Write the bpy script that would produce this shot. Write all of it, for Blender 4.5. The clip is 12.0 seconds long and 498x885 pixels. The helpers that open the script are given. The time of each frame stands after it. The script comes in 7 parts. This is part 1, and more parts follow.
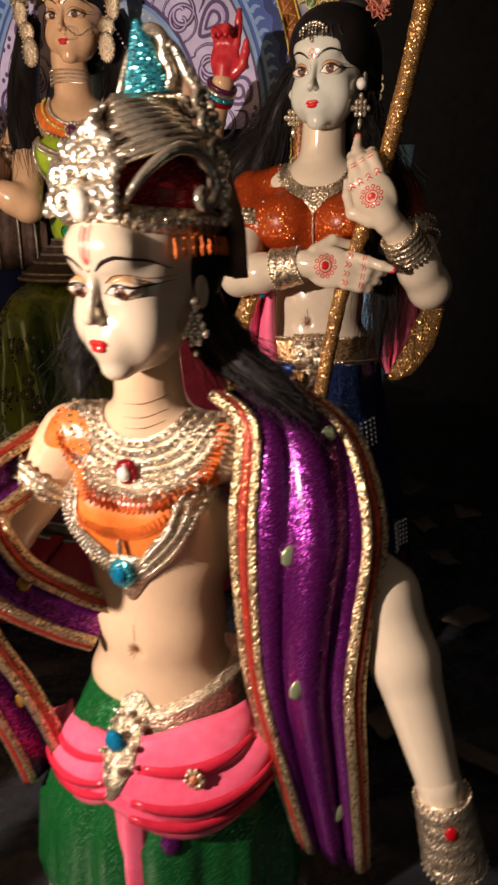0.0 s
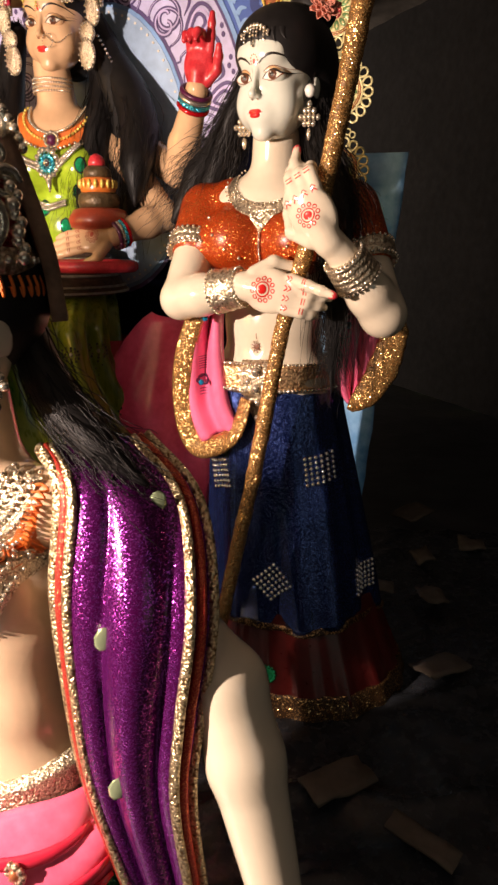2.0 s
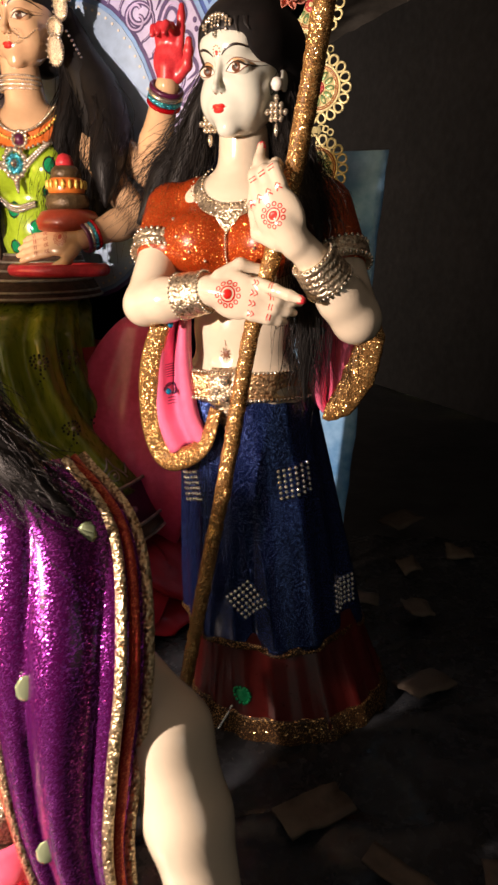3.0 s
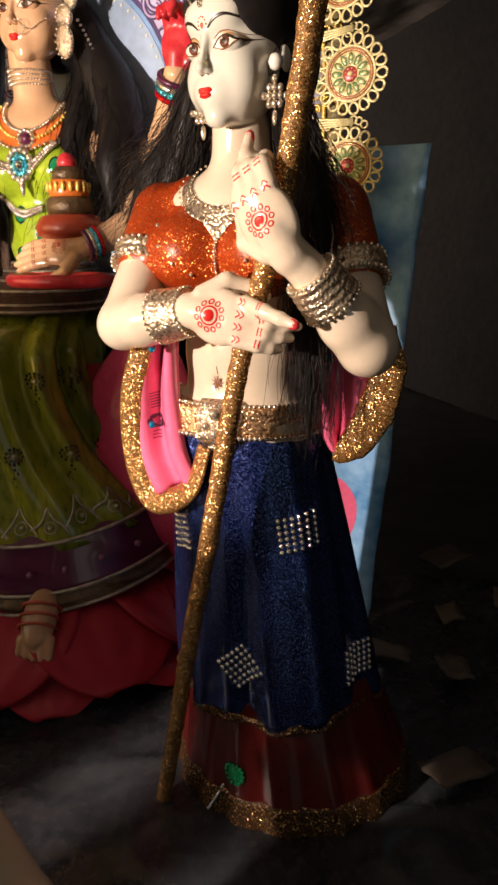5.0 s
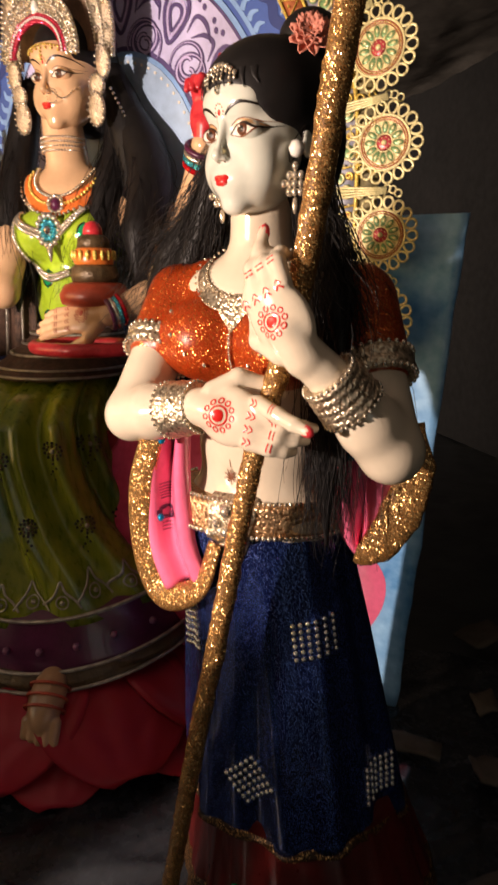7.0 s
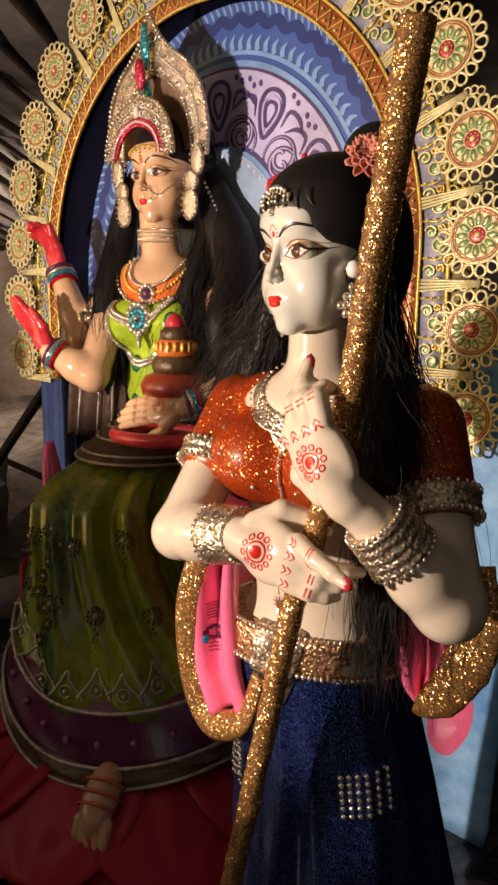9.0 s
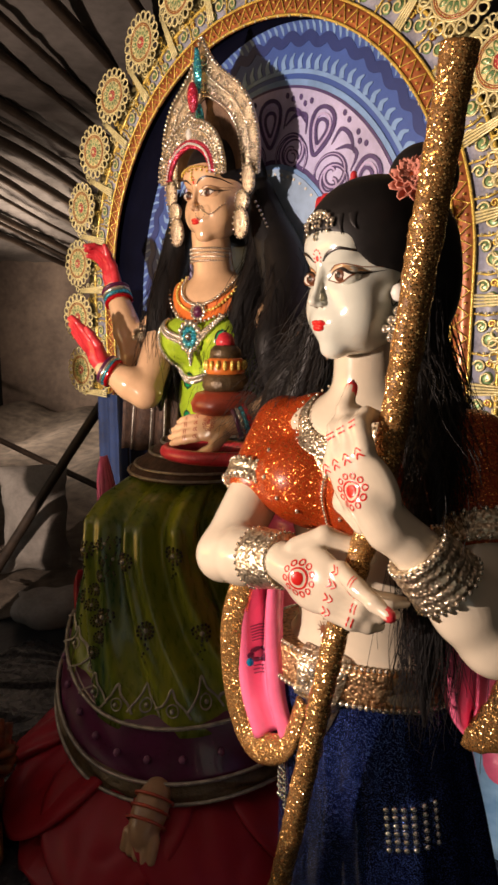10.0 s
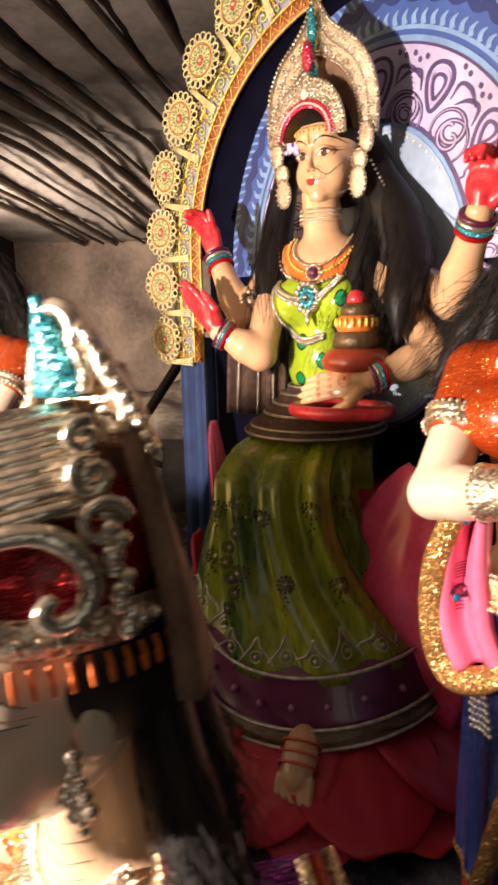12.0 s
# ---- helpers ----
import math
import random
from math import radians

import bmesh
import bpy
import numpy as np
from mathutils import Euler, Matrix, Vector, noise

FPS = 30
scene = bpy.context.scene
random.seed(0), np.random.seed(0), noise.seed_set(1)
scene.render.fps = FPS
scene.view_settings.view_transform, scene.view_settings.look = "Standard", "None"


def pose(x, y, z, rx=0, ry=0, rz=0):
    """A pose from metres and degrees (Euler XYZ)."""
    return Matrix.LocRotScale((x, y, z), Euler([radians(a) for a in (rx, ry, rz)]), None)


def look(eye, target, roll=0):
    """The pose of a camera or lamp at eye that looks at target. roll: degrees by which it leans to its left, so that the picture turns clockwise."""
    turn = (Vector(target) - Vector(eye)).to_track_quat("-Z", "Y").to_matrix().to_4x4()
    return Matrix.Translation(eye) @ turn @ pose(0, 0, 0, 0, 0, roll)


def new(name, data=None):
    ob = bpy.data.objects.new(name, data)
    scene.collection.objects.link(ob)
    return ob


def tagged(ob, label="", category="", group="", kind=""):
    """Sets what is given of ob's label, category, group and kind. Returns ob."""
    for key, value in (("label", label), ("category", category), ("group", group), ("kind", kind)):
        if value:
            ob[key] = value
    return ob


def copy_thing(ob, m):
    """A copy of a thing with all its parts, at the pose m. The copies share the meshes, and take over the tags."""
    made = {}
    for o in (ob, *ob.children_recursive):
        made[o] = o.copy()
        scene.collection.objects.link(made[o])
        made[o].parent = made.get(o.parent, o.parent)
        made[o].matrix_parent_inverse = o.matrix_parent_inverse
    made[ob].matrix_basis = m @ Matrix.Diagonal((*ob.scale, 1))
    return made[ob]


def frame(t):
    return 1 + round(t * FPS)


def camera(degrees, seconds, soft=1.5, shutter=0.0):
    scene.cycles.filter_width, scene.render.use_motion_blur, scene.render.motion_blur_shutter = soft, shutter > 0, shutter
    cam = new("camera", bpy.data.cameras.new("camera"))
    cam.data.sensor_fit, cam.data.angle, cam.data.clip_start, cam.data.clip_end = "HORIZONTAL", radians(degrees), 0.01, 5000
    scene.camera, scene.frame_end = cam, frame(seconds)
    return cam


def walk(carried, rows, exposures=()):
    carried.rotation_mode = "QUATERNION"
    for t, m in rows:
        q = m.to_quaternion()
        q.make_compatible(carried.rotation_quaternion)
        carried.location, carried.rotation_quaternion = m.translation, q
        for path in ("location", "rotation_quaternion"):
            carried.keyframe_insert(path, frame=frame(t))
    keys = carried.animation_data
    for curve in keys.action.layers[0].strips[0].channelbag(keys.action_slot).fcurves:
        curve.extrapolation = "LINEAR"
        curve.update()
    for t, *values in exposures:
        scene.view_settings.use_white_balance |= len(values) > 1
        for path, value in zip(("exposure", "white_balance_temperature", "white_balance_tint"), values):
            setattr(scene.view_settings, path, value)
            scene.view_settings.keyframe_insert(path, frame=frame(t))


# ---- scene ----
cam = camera(41.7, 12.0, soft=2.6, shutter=0.5)
METRES, EYE, TILT, LEAN, TURN = 1.0, 0.81, -17.5, 0.0, 0.0
ROWS = [
    (0.0, 0.0, 0.0, 0.0, 0.0, 0.0, -0.0),
    (0.5, 0.1043, 0.044, 0.0307, 3.19, 0.17, -1.7),
    (1.0, 0.1592, 0.0612, 0.0428, 4.44, 0.07, -2.39),
    (1.5, 0.1796, 0.0676, 0.0504, 4.62, 0.35, -1.66),
    (2.0, 0.1887, 0.0844, 0.0566, 5.08, -0.07, -1.89),
    (2.5, 0.2063, 0.1122, 0.064, 5.04, -0.17, -1.61),
    (3.0, 0.225, 0.1391, 0.0743, 4.78, 0.05, -1.45),
    (5.0, 0.2986, 0.3028, 0.1343, 10.18, 0.03, -2.99),
    (5.5, 0.3042, 0.3334, 0.144, 12.01, 0.03, -3.34),
    (6.0, 0.2992, 0.3419, 0.1569, 12.15, 0.6, -3.56),
    (6.5, 0.297, 0.3452, 0.1837, 11.54, 1.45, -3.19),
    (7.0, 0.3131, 0.3628, 0.2178, 13.61, 2.62, -4.52),
    (9.0, 0.3618, 0.4217, 0.3132, 23.5, 5.88, -7.86),
    (9.5, 0.3697, 0.4295, 0.325, 25.88, 5.92, -8.08),
    (10.0, 0.3726, 0.4256, 0.3312, 28.47, 5.94, -8.59),
    (10.5, 0.3726, 0.4217, 0.3316, 29.26, 5.96, -8.39),
    (11.0, 0.3436, 0.4097, 0.3224, 28.92, 5.07, -8.41),
    (11.5, 0.2488, 0.3556, 0.2897, 28.54, 4.36, -7.67),
    (12.0, 0.168, 0.2942, 0.2524, 28.63, 4.2, -7.07),
]
walk(cam, [(t, pose(0, 0, EYE, TILT, LEAN, TURN) @ pose(METRES * x, METRES * y, METRES * z, 90 + pitch, roll, yaw)) for t, x, y, z, yaw, pitch, roll in ROWS],
     exposures=[(0.0, 0.05), (0.5, 0.5), (1.0, 0.72), (2.5, 1.1), (5.5, 1.13), (7.0, 1.07), (9.0, 0.85), (10.5, 0.82), (11.2, 0.92), (12.0, 1.5)])

# ---- light: a warm work lamp low at one side, dim evening sky, added fill lamps at the openings ----
world = bpy.data.worlds.new("world")
scene.world = world
world.use_nodes = True
wn = world.node_tree.nodes
sky = wn.new("ShaderNodeTexSky")
sky.sky_type = "NISHITA"
sky.sun_disc = False
sky.sun_elevation = radians(5.5)
sky.sun_rotation = radians(240)
wn["Background"].inputs["Strength"].default_value = 0.055
world.node_tree.links.new(sky.outputs[0], wn["Background"].inputs["Color"])
LAMP = Vector((-0.9, 0.0, 0.9))
lamp_data = bpy.data.lights.new("work_lamp", "POINT")
lamp_data.energy = 94.0
lamp_data.shadow_soft_size = 0.016
lamp_data.color = (1.0, 0.765, 0.645)
work_lamp = new("work_lamp", lamp_data)
work_lamp.location = LAMP
# fill lamp added in the unseen side opening to lift the dark parts
opening_light = bpy.data.lights.new("opening_fill", "AREA")
opening_light.shape = "RECTANGLE"
opening_light.size, opening_light.size_y = 2.2, 1.6
opening_light.energy = 0.75
opening_light.color = (1.0, 0.91, 0.82)
opening_fill_lamp = new("opening_fill", opening_light)
opening_fill_lamp.matrix_world = look((-2.15, 0.2, 1.15), (0.0, 0.9, 0.9))

# fill lamp added at the second side-wall opening, brightens the roof and back corner
far_light = bpy.data.lights.new("far_fill_light", "AREA")
far_light.shape = "RECTANGLE"
far_light.size, far_light.size_y = 1.6, 0.9
far_light.energy = 58.0
far_light.spread = radians(130)
far_light.color = (1.0, 0.80, 0.66)
far_fill_lamp = new("far_fill_light", far_light)
far_fill_lamp.matrix_world = look((-4.01, 3.12, 0.95), (-2.3, 6.0, 1.5))

# weak fill lamp added at an unseen doorway behind the viewer
rear_fill = bpy.data.lights.new("rear_fill_light", "AREA")
rear_fill.shape = "RECTANGLE"
rear_fill.size, rear_fill.size_y = 1.3, 1.7
rear_fill.energy = 1.1
rear_fill.color = (1.0, 0.90, 0.78)
doorway = new("rear_fill_light", rear_fill)
doorway.matrix_world = look((2.23, -1.80, 1.05), (0.0, 1.0, 0.75))

# ---- materials ----
def material(name, color, rough=0.5, metal=0.0, coat=0.0, var=0.12, scale=18.0, bump=0.0, bump_scale=90.0, spec=0.5, tint=None, stretch=1.0, tilt=0.0):
    """A surface with two scales of colour variation, uneven roughness and fine relief."""
    m = bpy.data.materials.new(name)
    m.use_nodes = True
    n, l = m.node_tree.nodes, m.node_tree.links
    b = n["Principled BSDF"]
    co = n.new("ShaderNodeTexCoord")
    big = n.new("ShaderNodeTexNoise")
    big.inputs["Scale"].default_value = scale
    big.inputs["Detail"].default_value = 6.0
    fine = n.new("ShaderNodeTexNoise")
    fine.inputs["Scale"].default_value = scale * 9.0
    fine.inputs["Detail"].default_value = 3.0
    mp = n.new("ShaderNodeMapping")
    mp.inputs["Scale"].default_value = (1.0, 1.0, stretch)
    mp.inputs["Rotation"].default_value = (0.0, radians(tilt), 0.0)
    l.new(co.outputs["Object"], mp.inputs["Vector"])
    l.new(mp.outputs["Vector"], big.inputs["Vector"])
    l.new(mp.outputs["Vector"], fine.inputs["Vector"])
    add = n.new("ShaderNodeMath")
    add.operation = "MULTIPLY_ADD"
    l.new(fine.outputs["Fac"], add.inputs[0])
    add.inputs[1].default_value = 0.4
    l.new(big.outputs["Fac"], add.inputs[2])
    ramp = n.new("ShaderNodeMapRange")
    ramp.inputs["From Min"].default_value = 0.45
    ramp.inputs["From Max"].default_value = 0.95
    l.new(add.outputs[0], ramp.inputs["Value"])
    mix = n.new("ShaderNodeMix")
    mix.data_type = "RGBA"
    dark = tint if tint else [c * (1.0 - var * 2.0) for c in color[:3]]
    mix.inputs["A"].default_value = (*dark[:3], 1)
    mix.inputs["B"].default_value = (*[min(1.0, c * (1.0 + var)) for c in color[:3]], 1)
    l.new(ramp.outputs["Result"], mix.inputs["Factor"])
    l.new(mix.outputs["Result"], b.inputs["Base Color"])
    rr = n.new("ShaderNodeMapRange")
    rr.inputs["To Min"].default_value = max(0.03, rough * 0.75)
    rr.inputs["To Max"].default_value = min(1.0, rough * 1.3)
    l.new(fine.outputs["Fac"], rr.inputs["Value"])
    l.new(rr.outputs["Result"], b.inputs["Roughness"])
    b.inputs["Metallic"].default_value = metal
    b.inputs["Coat Weight"].default_value = coat
    b.inputs["Coat Roughness"].default_value = 0.07
    b.inputs["Specular IOR Level"].default_value = spec
    if bump:
        bn = n.new("ShaderNodeTexNoise")
        bn.inputs["Scale"].default_value = bump_scale
        bn.inputs["Detail"].default_value = 4.0
        l.new(co.outputs["Object"], bn.inputs["Vector"])
        bp = n.new("ShaderNodeBump")
        bp.inputs["Strength"].default_value = bump
        bp.inputs["Distance"].default_value = 0.004
        l.new(bn.outputs["Fac"], bp.inputs["Height"])
        l.new(bp.outputs["Normal"], b.inputs["Normal"])
        if coat:
            l.new(bp.outputs["Normal"], b.inputs["Coat Normal"])
    return m


def glitter(name, base, flake, cells=700.0, tilt=0.9, cover=0.5, rough=0.25, base_rough=0.4, metal=0.9):
    """Paint strewn with small metal flakes, each tilted its own way."""
    m = bpy.data.materials.new(name)
    m.use_nodes = True
    n, l = m.node_tree.nodes, m.node_tree.links
    b = n["Principled BSDF"]
    b.inputs["Specular IOR Level"].default_value = 0.3
    co = n.new("ShaderNodeTexCoord")
    vo = n.new("ShaderNodeTexVoronoi")
    vo.inputs["Scale"].default_value = cells
    l.new(co.outputs["Object"], vo.inputs["Vector"])
    sub = n.new("ShaderNodeVectorMath")
    sub.operation = "SUBTRACT"
    l.new(vo.outputs["Color"], sub.inputs[0])
    sub.inputs[1].default_value = (0.5, 0.5, 0.5)
    sc = n.new("ShaderNodeVectorMath")
    sc.operation = "SCALE"
    l.new(sub.outputs[0], sc.inputs[0])
    sc.inputs["Scale"].default_value = tilt
    ge = n.new("ShaderNodeNewGeometry")
    ad = n.new("ShaderNodeVectorMath")
    l.new(ge.outputs["Normal"], ad.inputs[0])
    l.new(sc.outputs[0], ad.inputs[1])
    no = n.new("ShaderNodeVectorMath")
    no.operation = "NORMALIZE"
    l.new(ad.outputs[0], no.inputs[0])
    wn_ = n.new("ShaderNodeTexWhiteNoise")
    l.new(vo.outputs["Color"], wn_.inputs["Vector"])
    pick = n.new("ShaderNodeMath")
    pick.operation = "LESS_THAN"
    l.new(wn_.outputs["Value"], pick.inputs[0])
    pick.inputs[1].default_value = cover
    mixn = n.new("ShaderNodeMix")
    mixn.data_type = "VECTOR"
    l.new(pick.outputs[0], mixn.inputs["Factor"])
    l.new(ge.outputs["Normal"], mixn.inputs["A"])
    l.new(no.outputs[0], mixn.inputs["B"])
    l.new(mixn.outputs["Result"], b.inputs["Normal"])
    mix = n.new("ShaderNodeMix")
    mix.data_type = "RGBA"
    l.new(pick.outputs[0], mix.inputs["Factor"])
    mix.inputs["A"].default_value = (*base, 1)
    mix.inputs["B"].default_value = (*flake, 1)
    l.new(mix.outputs["Result"], b.inputs["Base Color"])
    mt = n.new("ShaderNodeMath")
    mt.operation = "MULTIPLY"
    l.new(pick.outputs[0], mt.inputs[0])
    mt.inputs[1].default_value = metal
    l.new(mt.outputs[0], b.inputs["Metallic"])
    mr = n.new("ShaderNodeMapRange")
    mr.inputs["To Min"].default_value = base_rough
    mr.inputs["To Max"].default_value = rough
    l.new(pick.outputs[0], mr.inputs["Value"])
    l.new(mr.outputs["Result"], b.inputs["Roughness"])
    return m


def embossed(name, color, scale=160.0, strength=0.7, rough=0.36, dark=(0.26, 0.20, 0.13)):
    """Cast silver or gold paint over pressed relief, mixed towards a darker colour in the hollows."""
    m = bpy.data.materials.new(name)
    m.use_nodes = True
    n, l = m.node_tree.nodes, m.node_tree.links
    b = n["Principled BSDF"]
    co = n.new("ShaderNodeTexCoord")
    vo = n.new("ShaderNodeTexVoronoi")
    vo.feature = "SMOOTH_F1"
    vo.inputs["Scale"].default_value = scale
    l.new(co.outputs["Object"], vo.inputs["Vector"])
    no = n.new("ShaderNodeTexNoise")
    no.inputs["Scale"].default_value = scale * 0.5
    no.inputs["Detail"].default_value = 5.0
    l.new(co.outputs["Object"], no.inputs["Vector"])
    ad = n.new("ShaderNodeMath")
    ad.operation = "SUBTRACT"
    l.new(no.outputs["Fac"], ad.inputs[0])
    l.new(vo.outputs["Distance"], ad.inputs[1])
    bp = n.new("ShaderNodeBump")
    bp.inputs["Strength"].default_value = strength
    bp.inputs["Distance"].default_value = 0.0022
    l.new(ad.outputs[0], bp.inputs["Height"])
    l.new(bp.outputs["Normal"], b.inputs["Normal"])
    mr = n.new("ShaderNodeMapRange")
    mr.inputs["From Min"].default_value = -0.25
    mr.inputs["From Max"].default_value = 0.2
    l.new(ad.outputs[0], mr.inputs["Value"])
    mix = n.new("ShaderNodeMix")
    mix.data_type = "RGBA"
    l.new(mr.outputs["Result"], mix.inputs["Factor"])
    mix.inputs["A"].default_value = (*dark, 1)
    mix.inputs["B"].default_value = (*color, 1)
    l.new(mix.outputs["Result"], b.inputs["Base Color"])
    b.inputs["Metallic"].default_value = 0.9
    b.inputs["Roughness"].default_value = rough
    return m


SKIN_PALE = material("pale_enamel", (0.63, 0.55, 0.42), 0.16, coat=0.5, var=0.04, scale=9, bump=0.05, bump_scale=40)
SKIN_FACE = material("ivory_face_enamel", (0.57, 0.59, 0.51), 0.14, coat=0.6, var=0.03, scale=9, bump=0.04, bump_scale=40)
SKIN_WARM = material("warm_cream_enamel", (0.72, 0.52, 0.34), 0.16, coat=0.5, var=0.06, scale=8, bump=0.05, bump_scale=40)
SKIN_GOLDEN = material("golden_skin_enamel", (0.72, 0.46, 0.26), 0.2, coat=0.5, var=0.06, scale=8, bump=0.05, bump_scale=40)
LIP = material("red_lip_paint", (0.62, 0.02, 0.02), 0.12, coat=0.6, var=0.05)
INK = material("black_line_paint", (0.015, 0.01, 0.008), 0.3, var=0.1)
BROWN_INK = material("brown_line_paint", (0.16, 0.05, 0.015), 0.4, var=0.1)
EYE_WHITE = material("eye_white_paint", (0.80, 0.76, 0.66), 0.12, coat=0.6, var=0.02)
IRIS = material("brown_iris_paint", (0.10, 0.030, 0.008), 0.4, coat=0.0, var=0.1, scale=200)
RED_INK = material("red_design_paint", (0.60, 0.015, 0.012), 0.3, var=0.08)
ALTA = material("crimson_palm_paint", (0.62, 0.05, 0.06), 0.32, coat=0.2, var=0.22, scale=30, tint=(0.42, 0.01, 0.02))
EYESHADE = material("orange_eyeshadow", (0.50, 0.30, 0.14), 0.3, var=0.1)
HAIR = material("black_hair_fibre", (0.008, 0.007, 0.007), 0.5, var=0.2, scale=60, spec=0.3)
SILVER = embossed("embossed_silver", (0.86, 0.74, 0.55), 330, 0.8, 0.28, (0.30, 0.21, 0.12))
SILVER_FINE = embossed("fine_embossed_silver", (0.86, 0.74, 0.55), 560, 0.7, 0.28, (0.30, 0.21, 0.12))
SILVER_PLAIN = material("bright_silver", (0.82, 0.74, 0.60), 0.18, metal=0.85, var=0.1, scale=60, bump=0.3, bump_scale=200)
GOLD_GLITTER = glitter("gold_glitter", (0.17, 0.075, 0.018), (0.80, 0.48, 0.18), 900, 1.1, 0.62, 0.26, 0.5)
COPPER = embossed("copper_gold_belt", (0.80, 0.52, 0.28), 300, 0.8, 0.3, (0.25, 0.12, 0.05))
HEM_GLITTER = glitter("dull_gold_hem", (0.045, 0.020, 0.006), (0.55, 0.34, 0.14), 500, 0.9, 0.22, 0.3, 0.5)
ORANGE_GLITTER = glitter("rust_orange_glitter", (0.27, 0.028, 0.004), (0.72, 0.22, 0.05), 1100, 1.0, 0.30, 0.25, 0.3)
BLUE_GLITTER = glitter("royal_blue_glitter", (0.0015, 0.003, 0.022), (0.20, 0.34, 1.0), 1500, 0.36, 0.20, 0.24, 0.14)
PURPLE_GLITTER = glitter("purple_glitter", (0.045, 0.002, 0.040), (0.36, 0.05, 0.42), 1100, 0.42, 0.42, 0.26, 0.18)
GREEN_GLITTER = glitter("emerald_glitter", (0.004, 0.075, 0.014), (0.22, 0.72, 0.32), 1100, 0.6, 0.16, 0.22, 0.14)
TEAL_GLITTER = glitter("turquoise_foil", (0.01, 0.20, 0.30), (0.15, 0.75, 0.9), 700, 1.2, 0.7, 0.18, 0.25)
RUBY_GLITTER = glitter("dark_red_glitter", (0.16, 0.004, 0.006), (0.5, 0.04, 0.05), 1100, 0.9, 0.3, 0.3, 0.25)
PINK = material("pink_enamel", (0.82, 0.15, 0.26), 0.16, coat=0.5, var=0.14, scale=10, bump=0.1, bump_scale=30, tint=(0.74, 0.06, 0.13))
PINK_BRIGHT = material("bright_pink_enamel", (0.85, 0.16, 0.30), 0.16, coat=0.5, var=0.1, scale=10)
PETAL_PINK = material("petal_pink_paint", (0.80, 0.11, 0.24), 0.32, coat=0.1, var=0.12, scale=10, tint=(0.62, 0.035, 0.10))
RED_CLOTH = material("dark_red_paint", (0.09, 0.008, 0.007), 0.3, coat=0.2, var=0.2, scale=12)
GREEN = material("leaf_green_enamel", (0.25, 0.265, 0.012), 0.28, coat=0.2, var=0.2, scale=10, tint=(0.003, 0.050, 0.005), bump=0.08, bump_scale=40, stretch=0.14, tilt=-24)
LIME = material("lime_enamel", (0.38, 0.55, 0.03), 0.16, coat=0.5, var=0.15, scale=12)
MAROON = material("purple_maroon_paint", (0.10, 0.012, 0.055), 0.3, coat=0.3, var=0.2)
ORANGE = material("orange_paint", (0.72, 0.19, 0.03), 0.3, coat=0.3, var=0.15, scale=30)
ORANGE_THREAD = material("orange_thread", (0.75, 0.17, 0.02), 0.6, var=0.2, scale=80)
LOTUS = material("crimson_lotus_paint", (0.25, 0.012, 0.026), 0.45, coat=0.05, spec=0.25, var=0.25, scale=7, tint=(0.28, 0.008, 0.012))
TERRACOTTA = material("terracotta_paint", (0.40, 0.06, 0.025), 0.35, coat=0.3, var=0.2)
GEM_BLUE = material("blue_glass_gem", (0.01, 0.28, 0.55), 0.05, metal=0.5, var=0.2, scale=200)
GEM_RED = material("red_glass_gem", (0.5, 0.005, 0.01), 0.06, metal=0.3, var=0.2, scale=200)
GEM_GREEN = material("green_glass_gem", (0.02, 0.42, 0.16), 0.06, metal=0.4, var=0.2, scale=200)
PEARL = material("pearl_white", (0.82, 0.80, 0.72), 0.12, coat=0.5, var=0.04)
RHINE = material("mirror_rhinestone", (0.85, 0.85, 0.82), 0.08, metal=1.0, var=0.05)
GOLD_FOIL = material("gold_foil_lace", (0.86, 0.63, 0.14), 0.26, metal=0.3, var=0.18, scale=40, bump=0.35, bump_scale=160)
PALE_GOLD = material("pale_gold_foil", (0.88, 0.79, 0.40), 0.28, metal=0.12, var=0.15, scale=40, bump=0.35, bump_scale=160)
FOIL_RED = material("rust_foil", (0.40, 0.13, 0.05), 0.3, metal=0.2, var=0.2, scale=30)
FOIL_GREEN = material("green_foil", (0.20, 0.36, 0.15), 0.3, metal=0.2, var=0.2, scale=30)
FOIL_BLUE = material("pale_blue_ground", (0.34, 0.36, 0.46), 0.4, var=0.3, scale=20)

# ---- modelling tools ----
from mathutils.bvhtree import BVHTree


def ell(c, r, M=None):
    """An ellipsoid about c, turned by M."""
    c, r = np.array(c, float), np.array(r, float)
    R = np.eye(3)
    if M is not None:
        c = np.array(M @ Vector(c))
        R = np.array(M.to_3x3().normalized())

    def fn(P):
        q = (P - c) @ R
        k0 = np.sqrt(((q / r) ** 2).sum(1)) + 1e-9
        k1 = np.sqrt(((q / (r * r)) ** 2).sum(1)) + 1e-9
        return k0 * (k0 - 1.0) / k1
    ext = np.sqrt(((R * r) ** 2).sum(1))
    return fn, c - ext, c + ext


def cap(a, b, ra, rb, M=None):
    """A rounded cone from a to b."""
    a, b = Vector(a), Vector(b)
    if M is not None:
        a, b = M @ a, M @ b
    a, b = np.array(a), np.array(b)

    def fn(P):
        d = b - a
        t = np.clip(((P - a) @ d) / max(d @ d, 1e-12), 0, 1)
        return np.sqrt(((P - a - t[:, None] * d) ** 2).sum(1)) - (ra + (rb - ra) * t)
    m = max(ra, rb)
    return fn, np.minimum(a, b) - m, np.maximum(a, b) + m


def chain(pts, radii, M=None):
    return [cap(pts[i], pts[i + 1], radii[i], radii[i + 1], M) for i in range(len(pts) - 1)]


